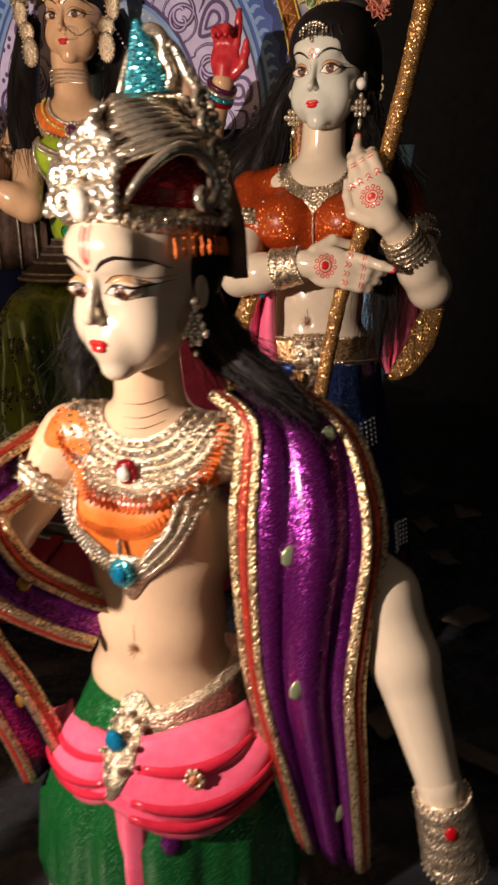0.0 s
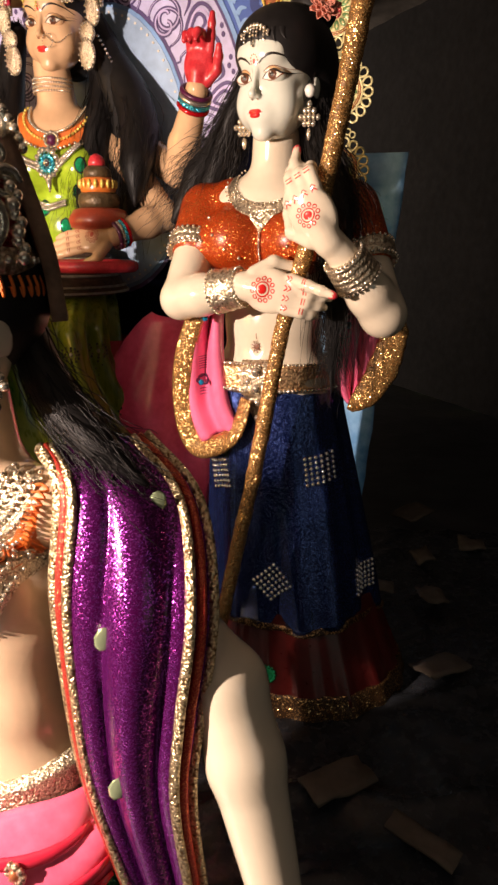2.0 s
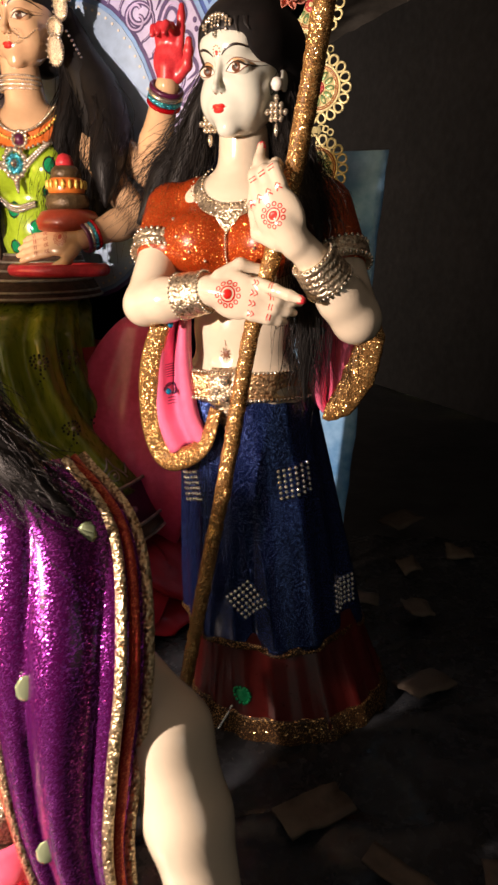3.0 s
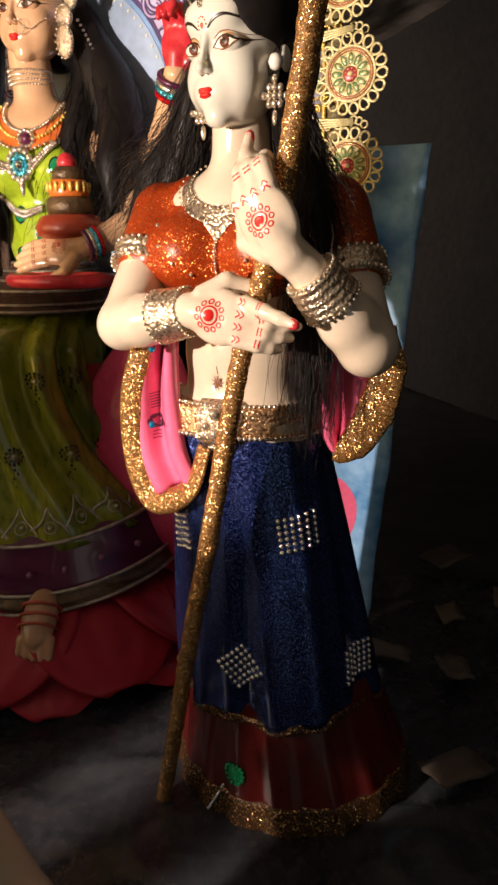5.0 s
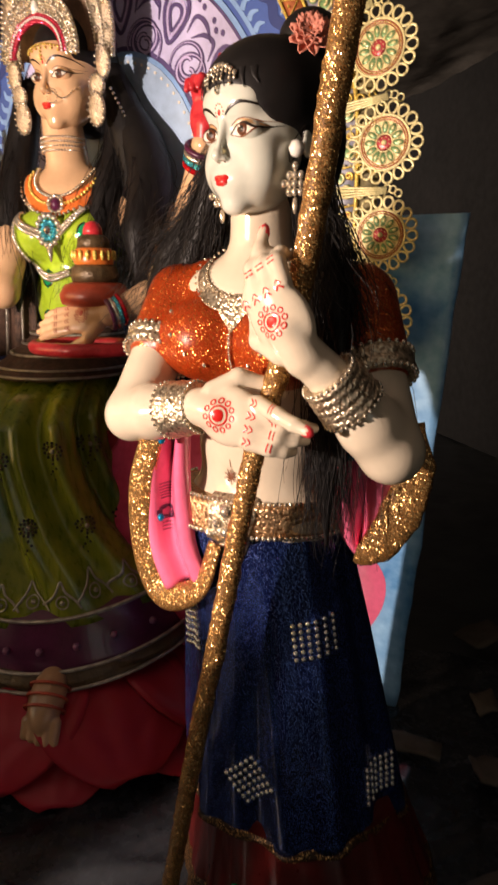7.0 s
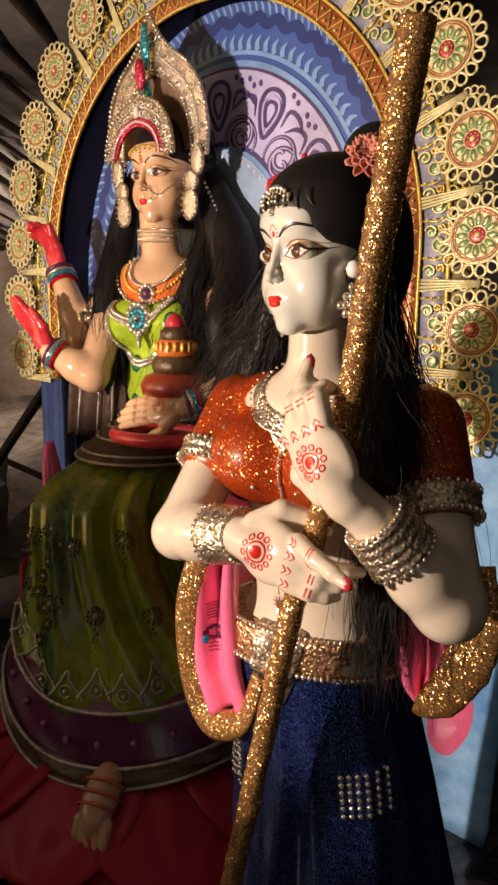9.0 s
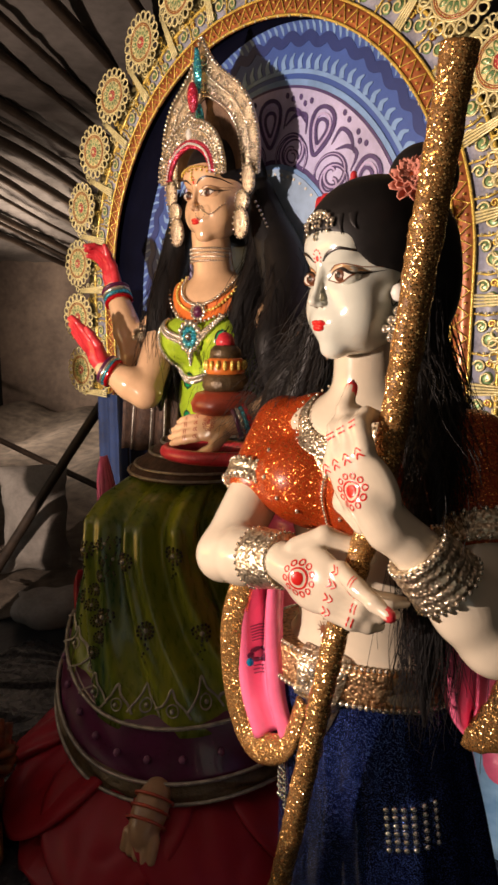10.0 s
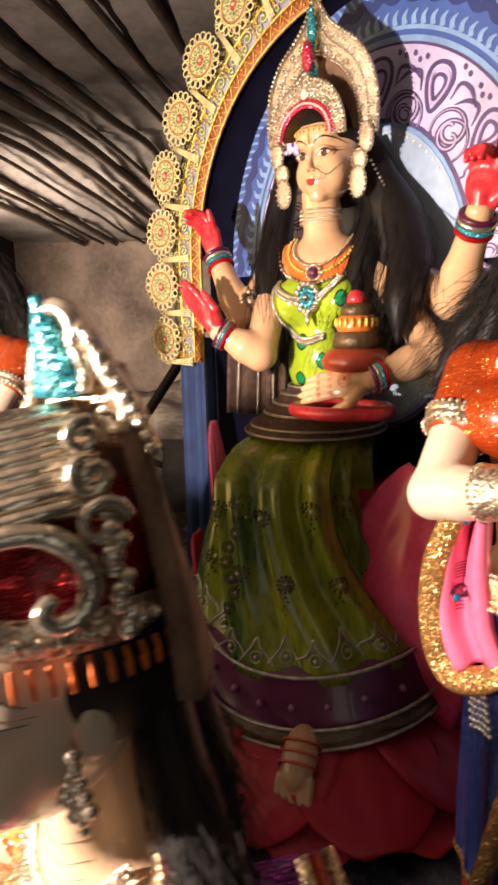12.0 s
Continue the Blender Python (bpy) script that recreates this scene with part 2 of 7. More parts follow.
def sculpt(prims, res, k=0.015, cuts=(), planes=(), cut_k=0.004):
    """Smoothly joined solids, meshed: verts and quads. cuts are taken away; planes (normal, d) keep n.p < d."""
    lo = np.min([p[1] for p in prims], 0) - 3 * res
    hi = np.max([p[2] for p in prims], 0) + 3 * res
    for n, d in planes:
        for ax in range(3):
            if abs(n[ax]) > 0.999:
                if n[ax] > 0:
                    hi[ax] = min(hi[ax], d + 3 * res)
                else:
                    lo[ax] = max(lo[ax], -d - 3 * res)
    dim = np.ceil((hi - lo) / res).astype(int) + 1
    F = np.full(dim, 1.0)

    def region(fn, a, b, pad):
        i0 = np.clip(np.floor((a - pad - lo) / res).astype(int), 0, dim)
        i1 = np.clip(np.ceil((b + pad - lo) / res).astype(int) + 1, 0, dim)
        if (i1 <= i0).any():
            return None, None
        g = np.meshgrid(*[lo[j] + res * np.arange(i0[j], i1[j]) for j in range(3)], indexing="ij")
        P = np.stack([q.ravel() for q in g], 1)
        return tuple(slice(i0[j], i1[j]) for j in range(3)), fn(P).reshape(g[0].shape)

    for fn, a, b, *own in prims:
        kk = own[0] if own else k
        sl, d = region(fn, a, b, kk + 2 * res)
        if sl is None:
            continue
        f = F[sl]
        h = np.maximum(kk - np.abs(f - d), 0) / kk
        F[sl] = np.minimum(f, d) - h * h * kk * 0.25
    for fn, a, b in cuts:
        sl, d = region(fn, a, b, 2 * res)
        if sl is None:
            continue
        f, d = F[sl], -d
        h = np.maximum(cut_k - np.abs(f - d), 0) / cut_k
        F[sl] = np.maximum(f, d) + h * h * cut_k * 0.25
    for n, d in planes:
        ax = [lo[j] + res * np.arange(dim[j]) for j in range(3)]
        F = np.maximum(F, n[0] * ax[0][:, None, None] + n[1] * ax[1][None, :, None] + n[2] * ax[2][None, None, :] - d)
    neg = F < 0
    cnt = sum(neg[i:dim[0] - 1 + i, j:dim[1] - 1 + j, m:dim[2] - 1 + m].astype(np.int8) for i in (0, 1) for j in (0, 1) for m in (0, 1))
    act = np.argwhere((cnt > 0) & (cnt < 8))
    ids = np.full(dim, -1, int)
    ids[tuple(act.T)] = np.arange(len(act))
    corner = [(i, j, m) for i in (0, 1) for j in (0, 1) for m in (0, 1)]
    val = np.stack([F[act[:, 0] + i, act[:, 1] + j, act[:, 2] + m] for i, j, m in corner], 1)
    pos = np.zeros((len(act), 3))
    num = np.zeros(len(act))
    for p in range(8):
        for q in range(p + 1, 8):
            cp, cq = np.array(corner[p]), np.array(corner[q])
            if abs(cp - cq).sum() != 1:
                continue
            vp, vq = val[:, p], val[:, q]
            x = (vp < 0) != (vq < 0)
            t = np.where(x, vp / np.where(x, vp - vq, 1), 0)
            pos += np.where(x[:, None], cp + t[:, None] * (cq - cp), 0)
            num += x
    verts = lo + res * (act + pos / num[:, None])
    quads = []
    for ax in range(3):
        u, v = [(1, 2), (2, 0), (0, 1)][ax]
        a = [slice(None)] * 3
        b = [slice(None)] * 3
        a[ax], b[ax] = slice(0, -1), slice(1, None)
        x = np.argwhere(neg[tuple(a)] != neg[tuple(b)])
        x = x[(x[:, u] > 0) & (x[:, v] > 0)]
        flip = neg[tuple(a)][tuple(x.T)]
        eu, ev = np.zeros(3, int), np.zeros(3, int)
        eu[u], ev[v] = 1, 1
        q = np.stack([ids[tuple((x - eu - ev).T)], ids[tuple((x - ev).T)], ids[tuple(x.T)], ids[tuple((x - eu).T)]], 1)
        ok = (q >= 0).all(1)
        q, flip = q[ok], flip[ok]
        q[~flip] = q[~flip][:, ::-1]
        quads.append(q)
    return verts, np.concatenate(quads).tolist()


def smooth_path(pts, n=8):
    """Points along a smooth curve through pts."""
    p = [np.array(q, float) for q in pts]
    p = [2 * p[0] - p[1]] + p + [2 * p[-1] - p[-2]]
    out = []
    for i in range(1, len(p) - 2):
        for t in np.arange(n) / n:
            out.append(0.5 * (2 * p[i] + (p[i + 1] - p[i - 1]) * t + (2 * p[i - 1] - 5 * p[i] + 4 * p[i + 1] - p[i + 2]) * t * t
                              + (3 * p[i] - p[i - 1] - 3 * p[i + 1] + p[i + 2]) * t ** 3))
    out.append(p[-2])
    return np.array(out)


def loft(rings, closed=True, caps=True):
    """Skin over rings of equal length."""
    rings = [np.asarray(r, float) for r in rings]
    n = len(rings[0])
    faces = []
    for i in range(len(rings) - 1):
        for j in range(n if closed else n - 1):
            k = (j + 1) % n
            faces.append([i * n + j, i * n + k, (i + 1) * n + k, (i + 1) * n + j])
    if caps and closed:
        faces.append(list(range(n))[::-1])
        faces.append([(len(rings) - 1) * n + j for j in range(n)])
    return np.concatenate(rings), faces


def tube(path, radius, n=8, flat=1.0, up=(0, 0, 1)):
    """A tube along a path; radius a number or one for each point; flat squeezes it across 'up'."""
    path = np.asarray(path, float)
    rad = np.full(len(path), radius) if np.isscalar(radius) else np.interp(np.linspace(0, 1, len(path)), np.linspace(0, 1, len(radius)), radius)
    tan = np.gradient(path, axis=0)
    tan /= np.linalg.norm(tan, axis=1)[:, None] + 1e-12
    rings = []
    side = np.cross(tan[0], np.array(up, float))
    if np.linalg.norm(side) < 1e-3:
        side = np.cross(tan[0], np.array((1.0, 0.2, 0)))
    for p, t, r in zip(path, tan, rad):
        side = side - t * (side @ t)
        side /= np.linalg.norm(side) + 1e-12
        nor = np.cross(side, t)
        a = np.arange(n) * 2 * math.pi / n
        rings.append(p + r * (np.cos(a)[:, None] * side + flat * np.sin(a)[:, None] * nor))
    return loft(rings)


BALL = loft([[(math.sin(v) * math.cos(u), math.sin(v) * math.sin(u), math.cos(v)) for u in np.arange(8) * math.pi / 4] for v in np.array([0.08, 0.25, 0.5, 0.75, 0.92]) * math.pi])


def bead(c, r, M=None):
    v = BALL[0] * np.array(r)
    if M is not None:
        v = v @ np.array(M.to_3x3()).T
    return v + np.array(c), BALL[1]


def grid_sheet(rows, thick=0.004):
    """A cloth of some thickness over rows of points."""
    rows = np.asarray(rows, float)
    a, b = rows.shape[:2]
    du = np.gradient(rows, axis=0)
    dv = np.gradient(rows, axis=1)
    nor = np.cross(du.reshape(-1, 3), dv.reshape(-1, 3))
    nor /= np.linalg.norm(nor, axis=1)[:, None] + 1e-12
    P = rows.reshape(-1, 3)
    verts = np.concatenate([P + nor * thick / 2, P - nor * thick / 2])
    faces, m = [], a * b
    for i in range(a - 1):
        for j in range(b - 1):
            q = [i * b + j, i * b + j + 1, (i + 1) * b + j + 1, (i + 1) * b + j]
            faces.append(q[::-1])
            faces.append([m + x for x in q])
    rim = [j for j in range(b)] + [i * b + b - 1 for i in range(1, a)] + [(a - 1) * b + j for j in range(b - 2, -1, -1)] + [i * b for i in range(a - 2, 0, -1)]
    for x, y in zip(rim, rim[1:] + rim[:1]):
        faces.append([x, y, m + y, m + x])
    return verts, faces


class Build:
    """Gathers shapes of several materials into one mesh."""

    def __init__(self):
        self.v, self.f, self.m, self.mats, self.n, self.hard = [], [], [], [], 0, []

    def add(self, shape, mat, M=None, flat=False):
        v, f = shape
        v = np.asarray(v, float)
        if M is not None:
            v = v @ np.array(M.to_3x3()).T + np.array(M.translation)
        if mat not in self.mats:
            self.mats.append(mat)
        self.v.append(v)
        n = self.n
        self.f.extend([[i + n for i in q] for q in f])
        self.m.extend([self.mats.index(mat)] * len(f))
        self.hard.extend([flat] * len(f))
        self.n += len(v)
        return self

    def tree(self):
        return BVHTree.FromPolygons(np.concatenate(self.v).tolist(), self.f)

    def object(self, name, base=(0, 0, 0), parent=None, label="", category="", group="", kind=""):
        me = bpy.data.meshes.new(name)
        me.from_pydata((np.concatenate(self.v) - np.array(base)).tolist(), [], self.f)
        for m in self.mats:
            me.materials.append(m)
        me.polygons.foreach_set("material_index", np.array(self.m, np.int32))
        me.polygons.foreach_set("use_smooth", ~np.array(self.hard, bool))
        me.update()
        ob = new(name, me)
        ob.location = base
        if parent:
            ob.parent = parent
            ob.location = Vector(base) - (parent.matrix_world.translation if parent.parent else parent.location)
        return tagged(ob, label, category, group, kind)


def part(name, shapes, parent, label=""):
    """One mesh under a thing; shapes: pairs of a shape and its material."""
    b = Build()
    for s, m in shapes:
        b.add(s, m)
    return b.object(name, tuple(parent.location), parent, label)


class Brush:
    """Paints lines and patches on a surface, from a plane before it."""

    def __init__(self, tree, M, lift=0.0006, reach=0.25):
        self.tree, self.M, self.lift, self.reach = tree, M, lift, reach
        self.d = (M.to_3x3() @ Vector((0, 1, 0))).normalized()

    def on(self, u, w, lift):
        o = self.M @ Vector((u, -self.reach, w))
        hit, nor, _, _ = self.tree.ray_cast(o, self.d)
        if hit is None:
            return None
        if nor.dot(self.d) > 0:
            nor = -nor
        return hit + nor * lift

    def stroke(self, pts, width, lift=None, n=6, closed=False):
        lift = self.lift if lift is None else lift
        p = [(x, y, 0) for x, y in pts]
        if closed:
            p.append(p[0])
        p = smooth_path(p, n)
        w = np.full(len(p), width) if np.isscalar(width) else np.interp(np.linspace(0, 1, len(p)), np.linspace(0, 1, len(width)), width)
        t = np.gradient(p, axis=0)
        t /= np.linalg.norm(t, axis=1)[:, None] + 1e-12
        verts, faces, last = [], [], None
        for q, d, h in zip(p, t, w):
            row = [self.on(q[0] - d[1] * h * s, q[1] + d[0] * h * s, lift * (1.0 if s == 0 else 0.5)) for s in (-0.5, 0, 0.5)]
            if None in row:
                last = None
                continue
            i = len(verts)
            verts += [tuple(x) for x in row]
            if last is not None:
                faces += [[last, last + 1, i + 1, i], [last + 1, last + 2, i + 2, i + 1]]
            last = i
        return np.array(verts).reshape(-1, 3), faces

    def patch(self, pts, lift=None, rings=4, n=5):
        lift = self.lift if lift is None else lift
        p = smooth_path([(x, y, 0) for x, y in [*pts, pts[0]]], n)[:-1]
        c = p.mean(0)
        verts, faces = [], []
        mid = self.on(c[0], c[1], lift)
        if mid is None:
            return np.zeros((0, 3)), []
        verts.append(tuple(mid))
        m = len(p)
        for r in range(1, rings + 1):
            for q in p:
                s = c + (q - c) * r / rings
                h = self.on(s[0], s[1], lift * (1 if r < rings else 0.3))
                verts.append(tuple(h if h else mid))
        for j in range(m):
            k = (j + 1) % m
            faces.append([0, 1 + j, 1 + k])
            for r in range(rings - 1):
                a = 1 + r * m
                faces.append([a + j, a + m + j, a + m + k, a + k])
        return np.array(verts), faces


def ellipse_pts(cx, cy, rx, ry, n=10, turn=0.0):
    return [(cx + rx * math.cos(a) * math.cos(turn) - ry * math.sin(a) * math.sin(turn), cy + rx * math.cos(a) * math.sin(turn) + ry * math.sin(a) * math.cos(turn)) for a in np.arange(n) * 2 * math.pi / n]


def box(lo, hi, bevel=0.0):
    bm = bmesh.new()
    bmesh.ops.create_cube(bm, size=1.0)
    for v in bm.verts:
        v.co = Vector([lo[i] + (v.co[i] + 0.5) * (hi[i] - lo[i]) for i in range(3)])
    if bevel:
        bmesh.ops.bevel(bm, geom=bm.edges[:], offset=bevel, segments=2, affect="EDGES")
    bm.verts.index_update()
    out = np.array([v.co[:] for v in bm.verts]), [[v.index for v in f.verts] for f in bm.faces]
    bm.free()
    return out


def ribbon(path, width, y, thick=0.0008):
    """A flat printed stroke in the x-z plane."""
    p = np.asarray(path, float)
    w = np.full(len(p), width) if np.isscalar(width) else np.interp(np.linspace(0, 1, len(p)), np.linspace(0, 1, len(width)), width)
    t = np.gradient(p, axis=0)
    t /= np.linalg.norm(t, axis=1)[:, None] + 1e-12
    rows = [[(q[0] - d[2] * h * u, y, q[2] + d[0] * h * u) for u in (-0.5, 0.0, 0.5)] for q, d, h in zip(p, t, w)]
    return grid_sheet(rows, thick)


def moved(shape, M):
    v, f = shape
    return np.asarray(v) @ np.array(M.to_3x3()).T + np.array(M.translation), f

# ---- the shed: r runs along the lamplight, e across it towards the back ----
RV, EV = Vector((0.8645, 0.5026, 0)), Vector((-0.5026, 0.8645, 0))
ROOM = Matrix(((RV.x, EV.x, 0, 0), (RV.y, EV.y, 0, 0), (0, 0, 1, 0), (0, 0, 0, 1)))


POLE_DIR = Vector((-0.355, 0.935, 0.0))


def roof_z(e):
    return 1.93 + 0.012 * max(0.0, e - 2.0) - 0.10 * max(0.0, e - 4.2) + 0.10 * max(0.0, 0.6 - e)


TARP = material("grey_tarpaulin", (0.20, 0.18, 0.16), 0.85, spec=0.15, var=0.25, scale=3.5, bump=0.5, bump_scale=14)
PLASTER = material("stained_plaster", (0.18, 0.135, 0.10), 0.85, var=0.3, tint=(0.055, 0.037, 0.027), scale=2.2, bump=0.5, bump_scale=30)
FLOOR = material("dark_floor_sheet", (0.036, 0.038, 0.041), 0.38, var=0.5, scale=9, bump=0.9, bump_scale=16, tint=(0.010, 0.012, 0.014))
BAMBOO = material("dark_bamboo", (0.055, 0.036, 0.022), 0.6, var=0.35, scale=12, bump=0.4, bump_scale=60)
SACKING = material("woven_white_sack", (0.34, 0.31, 0.27), 0.7, var=0.2, scale=9, bump=0.6, bump_scale=300)
RUBBLE = material("grey_earth", (0.12, 0.095, 0.07), 0.9, var=0.35, scale=12, bump=0.9, bump_scale=40)
CARD = material("scrap_cardboard", (0.12, 0.095, 0.07), 0.85, var=0.3, scale=9, bump=0.3, bump_scale=60)

# floor with shallow wrinkles
rows = [[((x - 60) * 0.12, (y - 40) * 0.12, 0.012 * noise.noise(Vector((x * 0.35, y * 0.5, 0))) - 0.006) for x in range(121)] for y in range(121)]
b = Build()
b.add(grid_sheet(rows, 0.02), FLOOR)
floor = b.object("floor", label="dark creased sheet floor of a workshop shed", category="floor", kind="structure")
floor.location.z = -0.012

# crumpled plastic sheet laid over the floor under the statues
def crease(x, y):
    u, v = 0.86 * x + 0.5 * y, -0.5 * x + 0.86 * y
    a = max(0.0, 1 - 7 * abs(noise.noise(Vector((u * 2.0, v * 5.5, 1.7)))))
    c = max(0.0, 1 - 6 * abs(noise.noise(Vector((u * 7.0, v * 11.0, 5.1)))))
    return 0.010 * a + 0.004 * c + 0.004 * noise.noise(Vector((x * 4, y * 4, 9)))


rows = [[(-1.25 + 2.1 * i / 170, 0.62 + 1.3 * j / 110, 0.003 + crease(-1.25 + 2.1 * i / 170, 0.62 + 1.3 * j / 110)) for i in range(171)] for j in range(111)]
b = Build()
SHEET = material("dark_plastic_sheet", (0.024, 0.027, 0.032), 0.26, var=0.4, scale=6, bump=0.3, bump_scale=30, tint=(0.007, 0.008, 0.010))
b.add(grid_sheet(rows, 0.002), SHEET)
b.object("floor_sheet", label="dark crumpled plastic sheet spread on the floor", category="sheet", kind="structure")

# back wall, side walls, front wall
E0, E1, R0, R1 = -2.6, 7.0, -1.9, 2.6


# shade put into the wall colour: near black, so little lamplight bounces back
DARK_PLASTER = material("bounce_cut_dark_plaster", (0.007, 0.006, 0.006), 0.9, var=0.4, scale=3, bump=0.5, bump_scale=25)


def wall(name, shapes, label, mat=PLASTER):
    bb = Build()
    for s in shapes:
        bb.add(moved(s, ROOM), mat, flat=True)
    return bb.object(name, label=label, category="wall", kind="structure")


wall("wall_north", [box((R0 - 0.15, E1, 0), (R1 + 0.15, E1 + 0.12, 2.9))], "stained grey plaster back wall of the shed")
wall("wall_south", [box((R0 - 0.15, E0 - 0.12, 0), (0.35, E0, 3.2)), box((0.35, E0 - 0.12, 2.05), (1.75, E0, 3.2)), box((1.75, E0 - 0.12, 0), (R1 + 0.15, E0, 3.2))], "plaster wall of the shed with a doorway, darkened to cut lamp bounce", DARK_PLASTER)
wall("wall_east", [box((R1, E0, 0), (R1 + 0.12, E1, 3.2))], "plaster side wall, coloured near black for shade", DARK_PLASTER)
W0, W1 = R0 - 0.12, R0
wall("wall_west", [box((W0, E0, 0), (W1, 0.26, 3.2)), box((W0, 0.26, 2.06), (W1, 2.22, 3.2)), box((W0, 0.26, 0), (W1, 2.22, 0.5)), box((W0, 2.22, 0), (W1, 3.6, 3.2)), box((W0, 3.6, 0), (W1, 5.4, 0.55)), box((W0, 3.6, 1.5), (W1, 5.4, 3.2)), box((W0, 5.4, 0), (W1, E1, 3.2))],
     "plaster side wall with a wide opening, darkened to cut lamp bounce", DARK_PLASTER)
# unseen stepped blocker added between lamp and throne, shades lap, lotus and hem
lamp_blocker = Build()
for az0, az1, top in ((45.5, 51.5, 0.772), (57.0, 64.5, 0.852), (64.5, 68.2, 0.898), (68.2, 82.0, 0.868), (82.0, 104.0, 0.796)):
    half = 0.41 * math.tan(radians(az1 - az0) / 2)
    lamp_blocker.add(box((0.40, -half, 0.0), (0.45, half, top)), DARK_PLASTER, pose(LAMP.x, LAMP.y, 0, 0, 0, (az0 + az1) / 2), flat=True)
lamp_blocker.object("stepped_shade_blocker", label="added unseen stepped blocker that shades the lower statues from the lamp", category="wall", kind="structure")
# outer wall added out of view, only to shade the far opening
wall("far_opening_blocker", [box((R0 - 1.0, 3.0, 0), (R0 - 0.9, 6.2, 3.2))], "plain unseen outer wall added to shade the far opening")

# sagging tarpaulin over bamboo poles
rows = []
for i in range(150):
    e = E0 - 0.2 + (E1 - E0 + 0.4) * i / 149
    rows.append([tuple(ROOM @ Vector((r, e, roof_z(e) + 0.05 * noise.noise(Vector((r * 2.2, e * 1.2, 3))) + 0.022 * abs(noise.noise(Vector((r * 6, e * 5, 1)))) + 0.010 * noise.noise(Vector((r * 15, e * 12, 7))))))
                 for r in np.linspace(R0 - 0.2, R1 + 0.2, 130)])
b = Build()
b.add(grid_sheet(rows, 0.006), TARP)
b.object("ceiling", label="creased grey tarpaulin roof over bamboo poles", category="ceiling", kind="structure")
pole_rng = random.Random(4)
POLE_SIDE = Vector((-0.935, -0.355, 0.0))
for i in range(18):
    lat = -0.55 + i * 0.186 + pole_rng.uniform(-0.05, 0.05)
    base = Vector((0.17, 0.36, 0)) + POLE_SIDE * lat
    pts = []
    for d in np.linspace(0.3, 6.9, 14):
        q = base + POLE_DIR * d + POLE_SIDE * pole_rng.uniform(-0.012, 0.012)
        r_, e_ = q.dot(RV), q.dot(EV)
        if r_ < R0 - 0.40 or e_ > E1 + 0.40:
            continue
        pts.append((q.x, q.y, roof_z(e_) - 0.035 + pole_rng.uniform(-0.008, 0.006)))
    if len(pts) < 2:
        continue
    b = Build()
    b.add(tube(smooth_path(pts, 6), pole_rng.uniform(0.013, 0.027), 8), BAMBOO)
    b.object("bamboo_pole", tuple(pts[0]), label="dark round bamboo pole under the tarpaulin roof", category="pole", group="roof poles")


def sack(c, size, turn, lean, seed):
    """A stuffed pillow-shaped bag standing on its end, pinched at the seams."""
    n, m = 30, 34
    rings = []
    for i in range(m):
        w = -1 + 2 * i / (m - 1)
        ring = []
        for j in range(n):
            a = j * 2 * math.pi / n
            x = math.copysign(abs(math.cos(a)) ** 0.55, math.cos(a))
            y = math.sin(a)
            fat = max(0.06, (1 - abs(w) ** 3.0)) * (1 - 0.75 * abs(x) ** 4)
            p = Vector((x * size[0] * (1 - 0.10 * (1 - w * w)), y * size[1] * fat, (w + 1) * size[2]))
            p += Vector((0.012, 0.02, 0.015)) * noise.noise(p * 11 + Vector((seed, 0, 0))) + Vector((0.004, 0.007, 0.004)) * noise.noise(p * 34 + Vector((seed, 3, 0)))
            ring.append(p[:])
        rings.append(ring)
    bb = Build()
    bb.add(loft(rings), SACKING, pose(c[0], c[1], c[2], lean, 0, turn))
    return bb.object("sack", tuple(c), label="white woven plastic sack, full, on rubble", category="sack", group="sacks")


# far corner: heap, sacks, crossed poles
rows = [[tuple(ROOM @ Vector((-2.0 + 3.2 * j / 40, 2.45 + 4.4 * i / 30, max(-0.02, 0.34 * (i / 30) ** 0.6 * (0.75 + 0.5 * noise.noise(Vector((i * 0.16, j * 0.16, 2)))) + 0.03 * noise.noise(Vector((i * 0.7, j * 0.7, 5)))))))
         for j in range(41)] for i in range(31)]
b = Build()
b.add(grid_sheet(rows, 0.01), RUBBLE)
b.object("earth_heap", label="heap of grey earth and rubble along the wall", category="rubble", kind="stuff")
for c, s, tn, ln, sd in (((-1.60, 2.26, 0.07), (0.135, 0.085, 0.205), 43, -12, 1), ((-1.93, 2.10, 0.05), (0.15, 0.09, 0.17), 60, -10, 2), ((-1.42, 2.62, 0.12), (0.15, 0.10, 0.16), 20, -14, 3)):
    sack(c, s, tn, ln, sd)
for pts, rad in (([(-1.724, 2.086, 0.0), (-1.425, 2.208, 0.476), (-1.127, 2.331, 0.931)], 0.021), ([(-3.781, 2.763, 0.851), (-2.467, 2.790, 0.465), (-1.153, 2.817, 0.12)], 0.018)):
    b = Build()
    b.add(tube(smooth_path(pts, 8), [rad, rad * 0.85, rad * 0.9], 8), BAMBOO)
    b.object("leaning_pole", tuple(pts[0]), label="rough dark wooden pole leaning across the corner", category="pole", group="leaning poles")
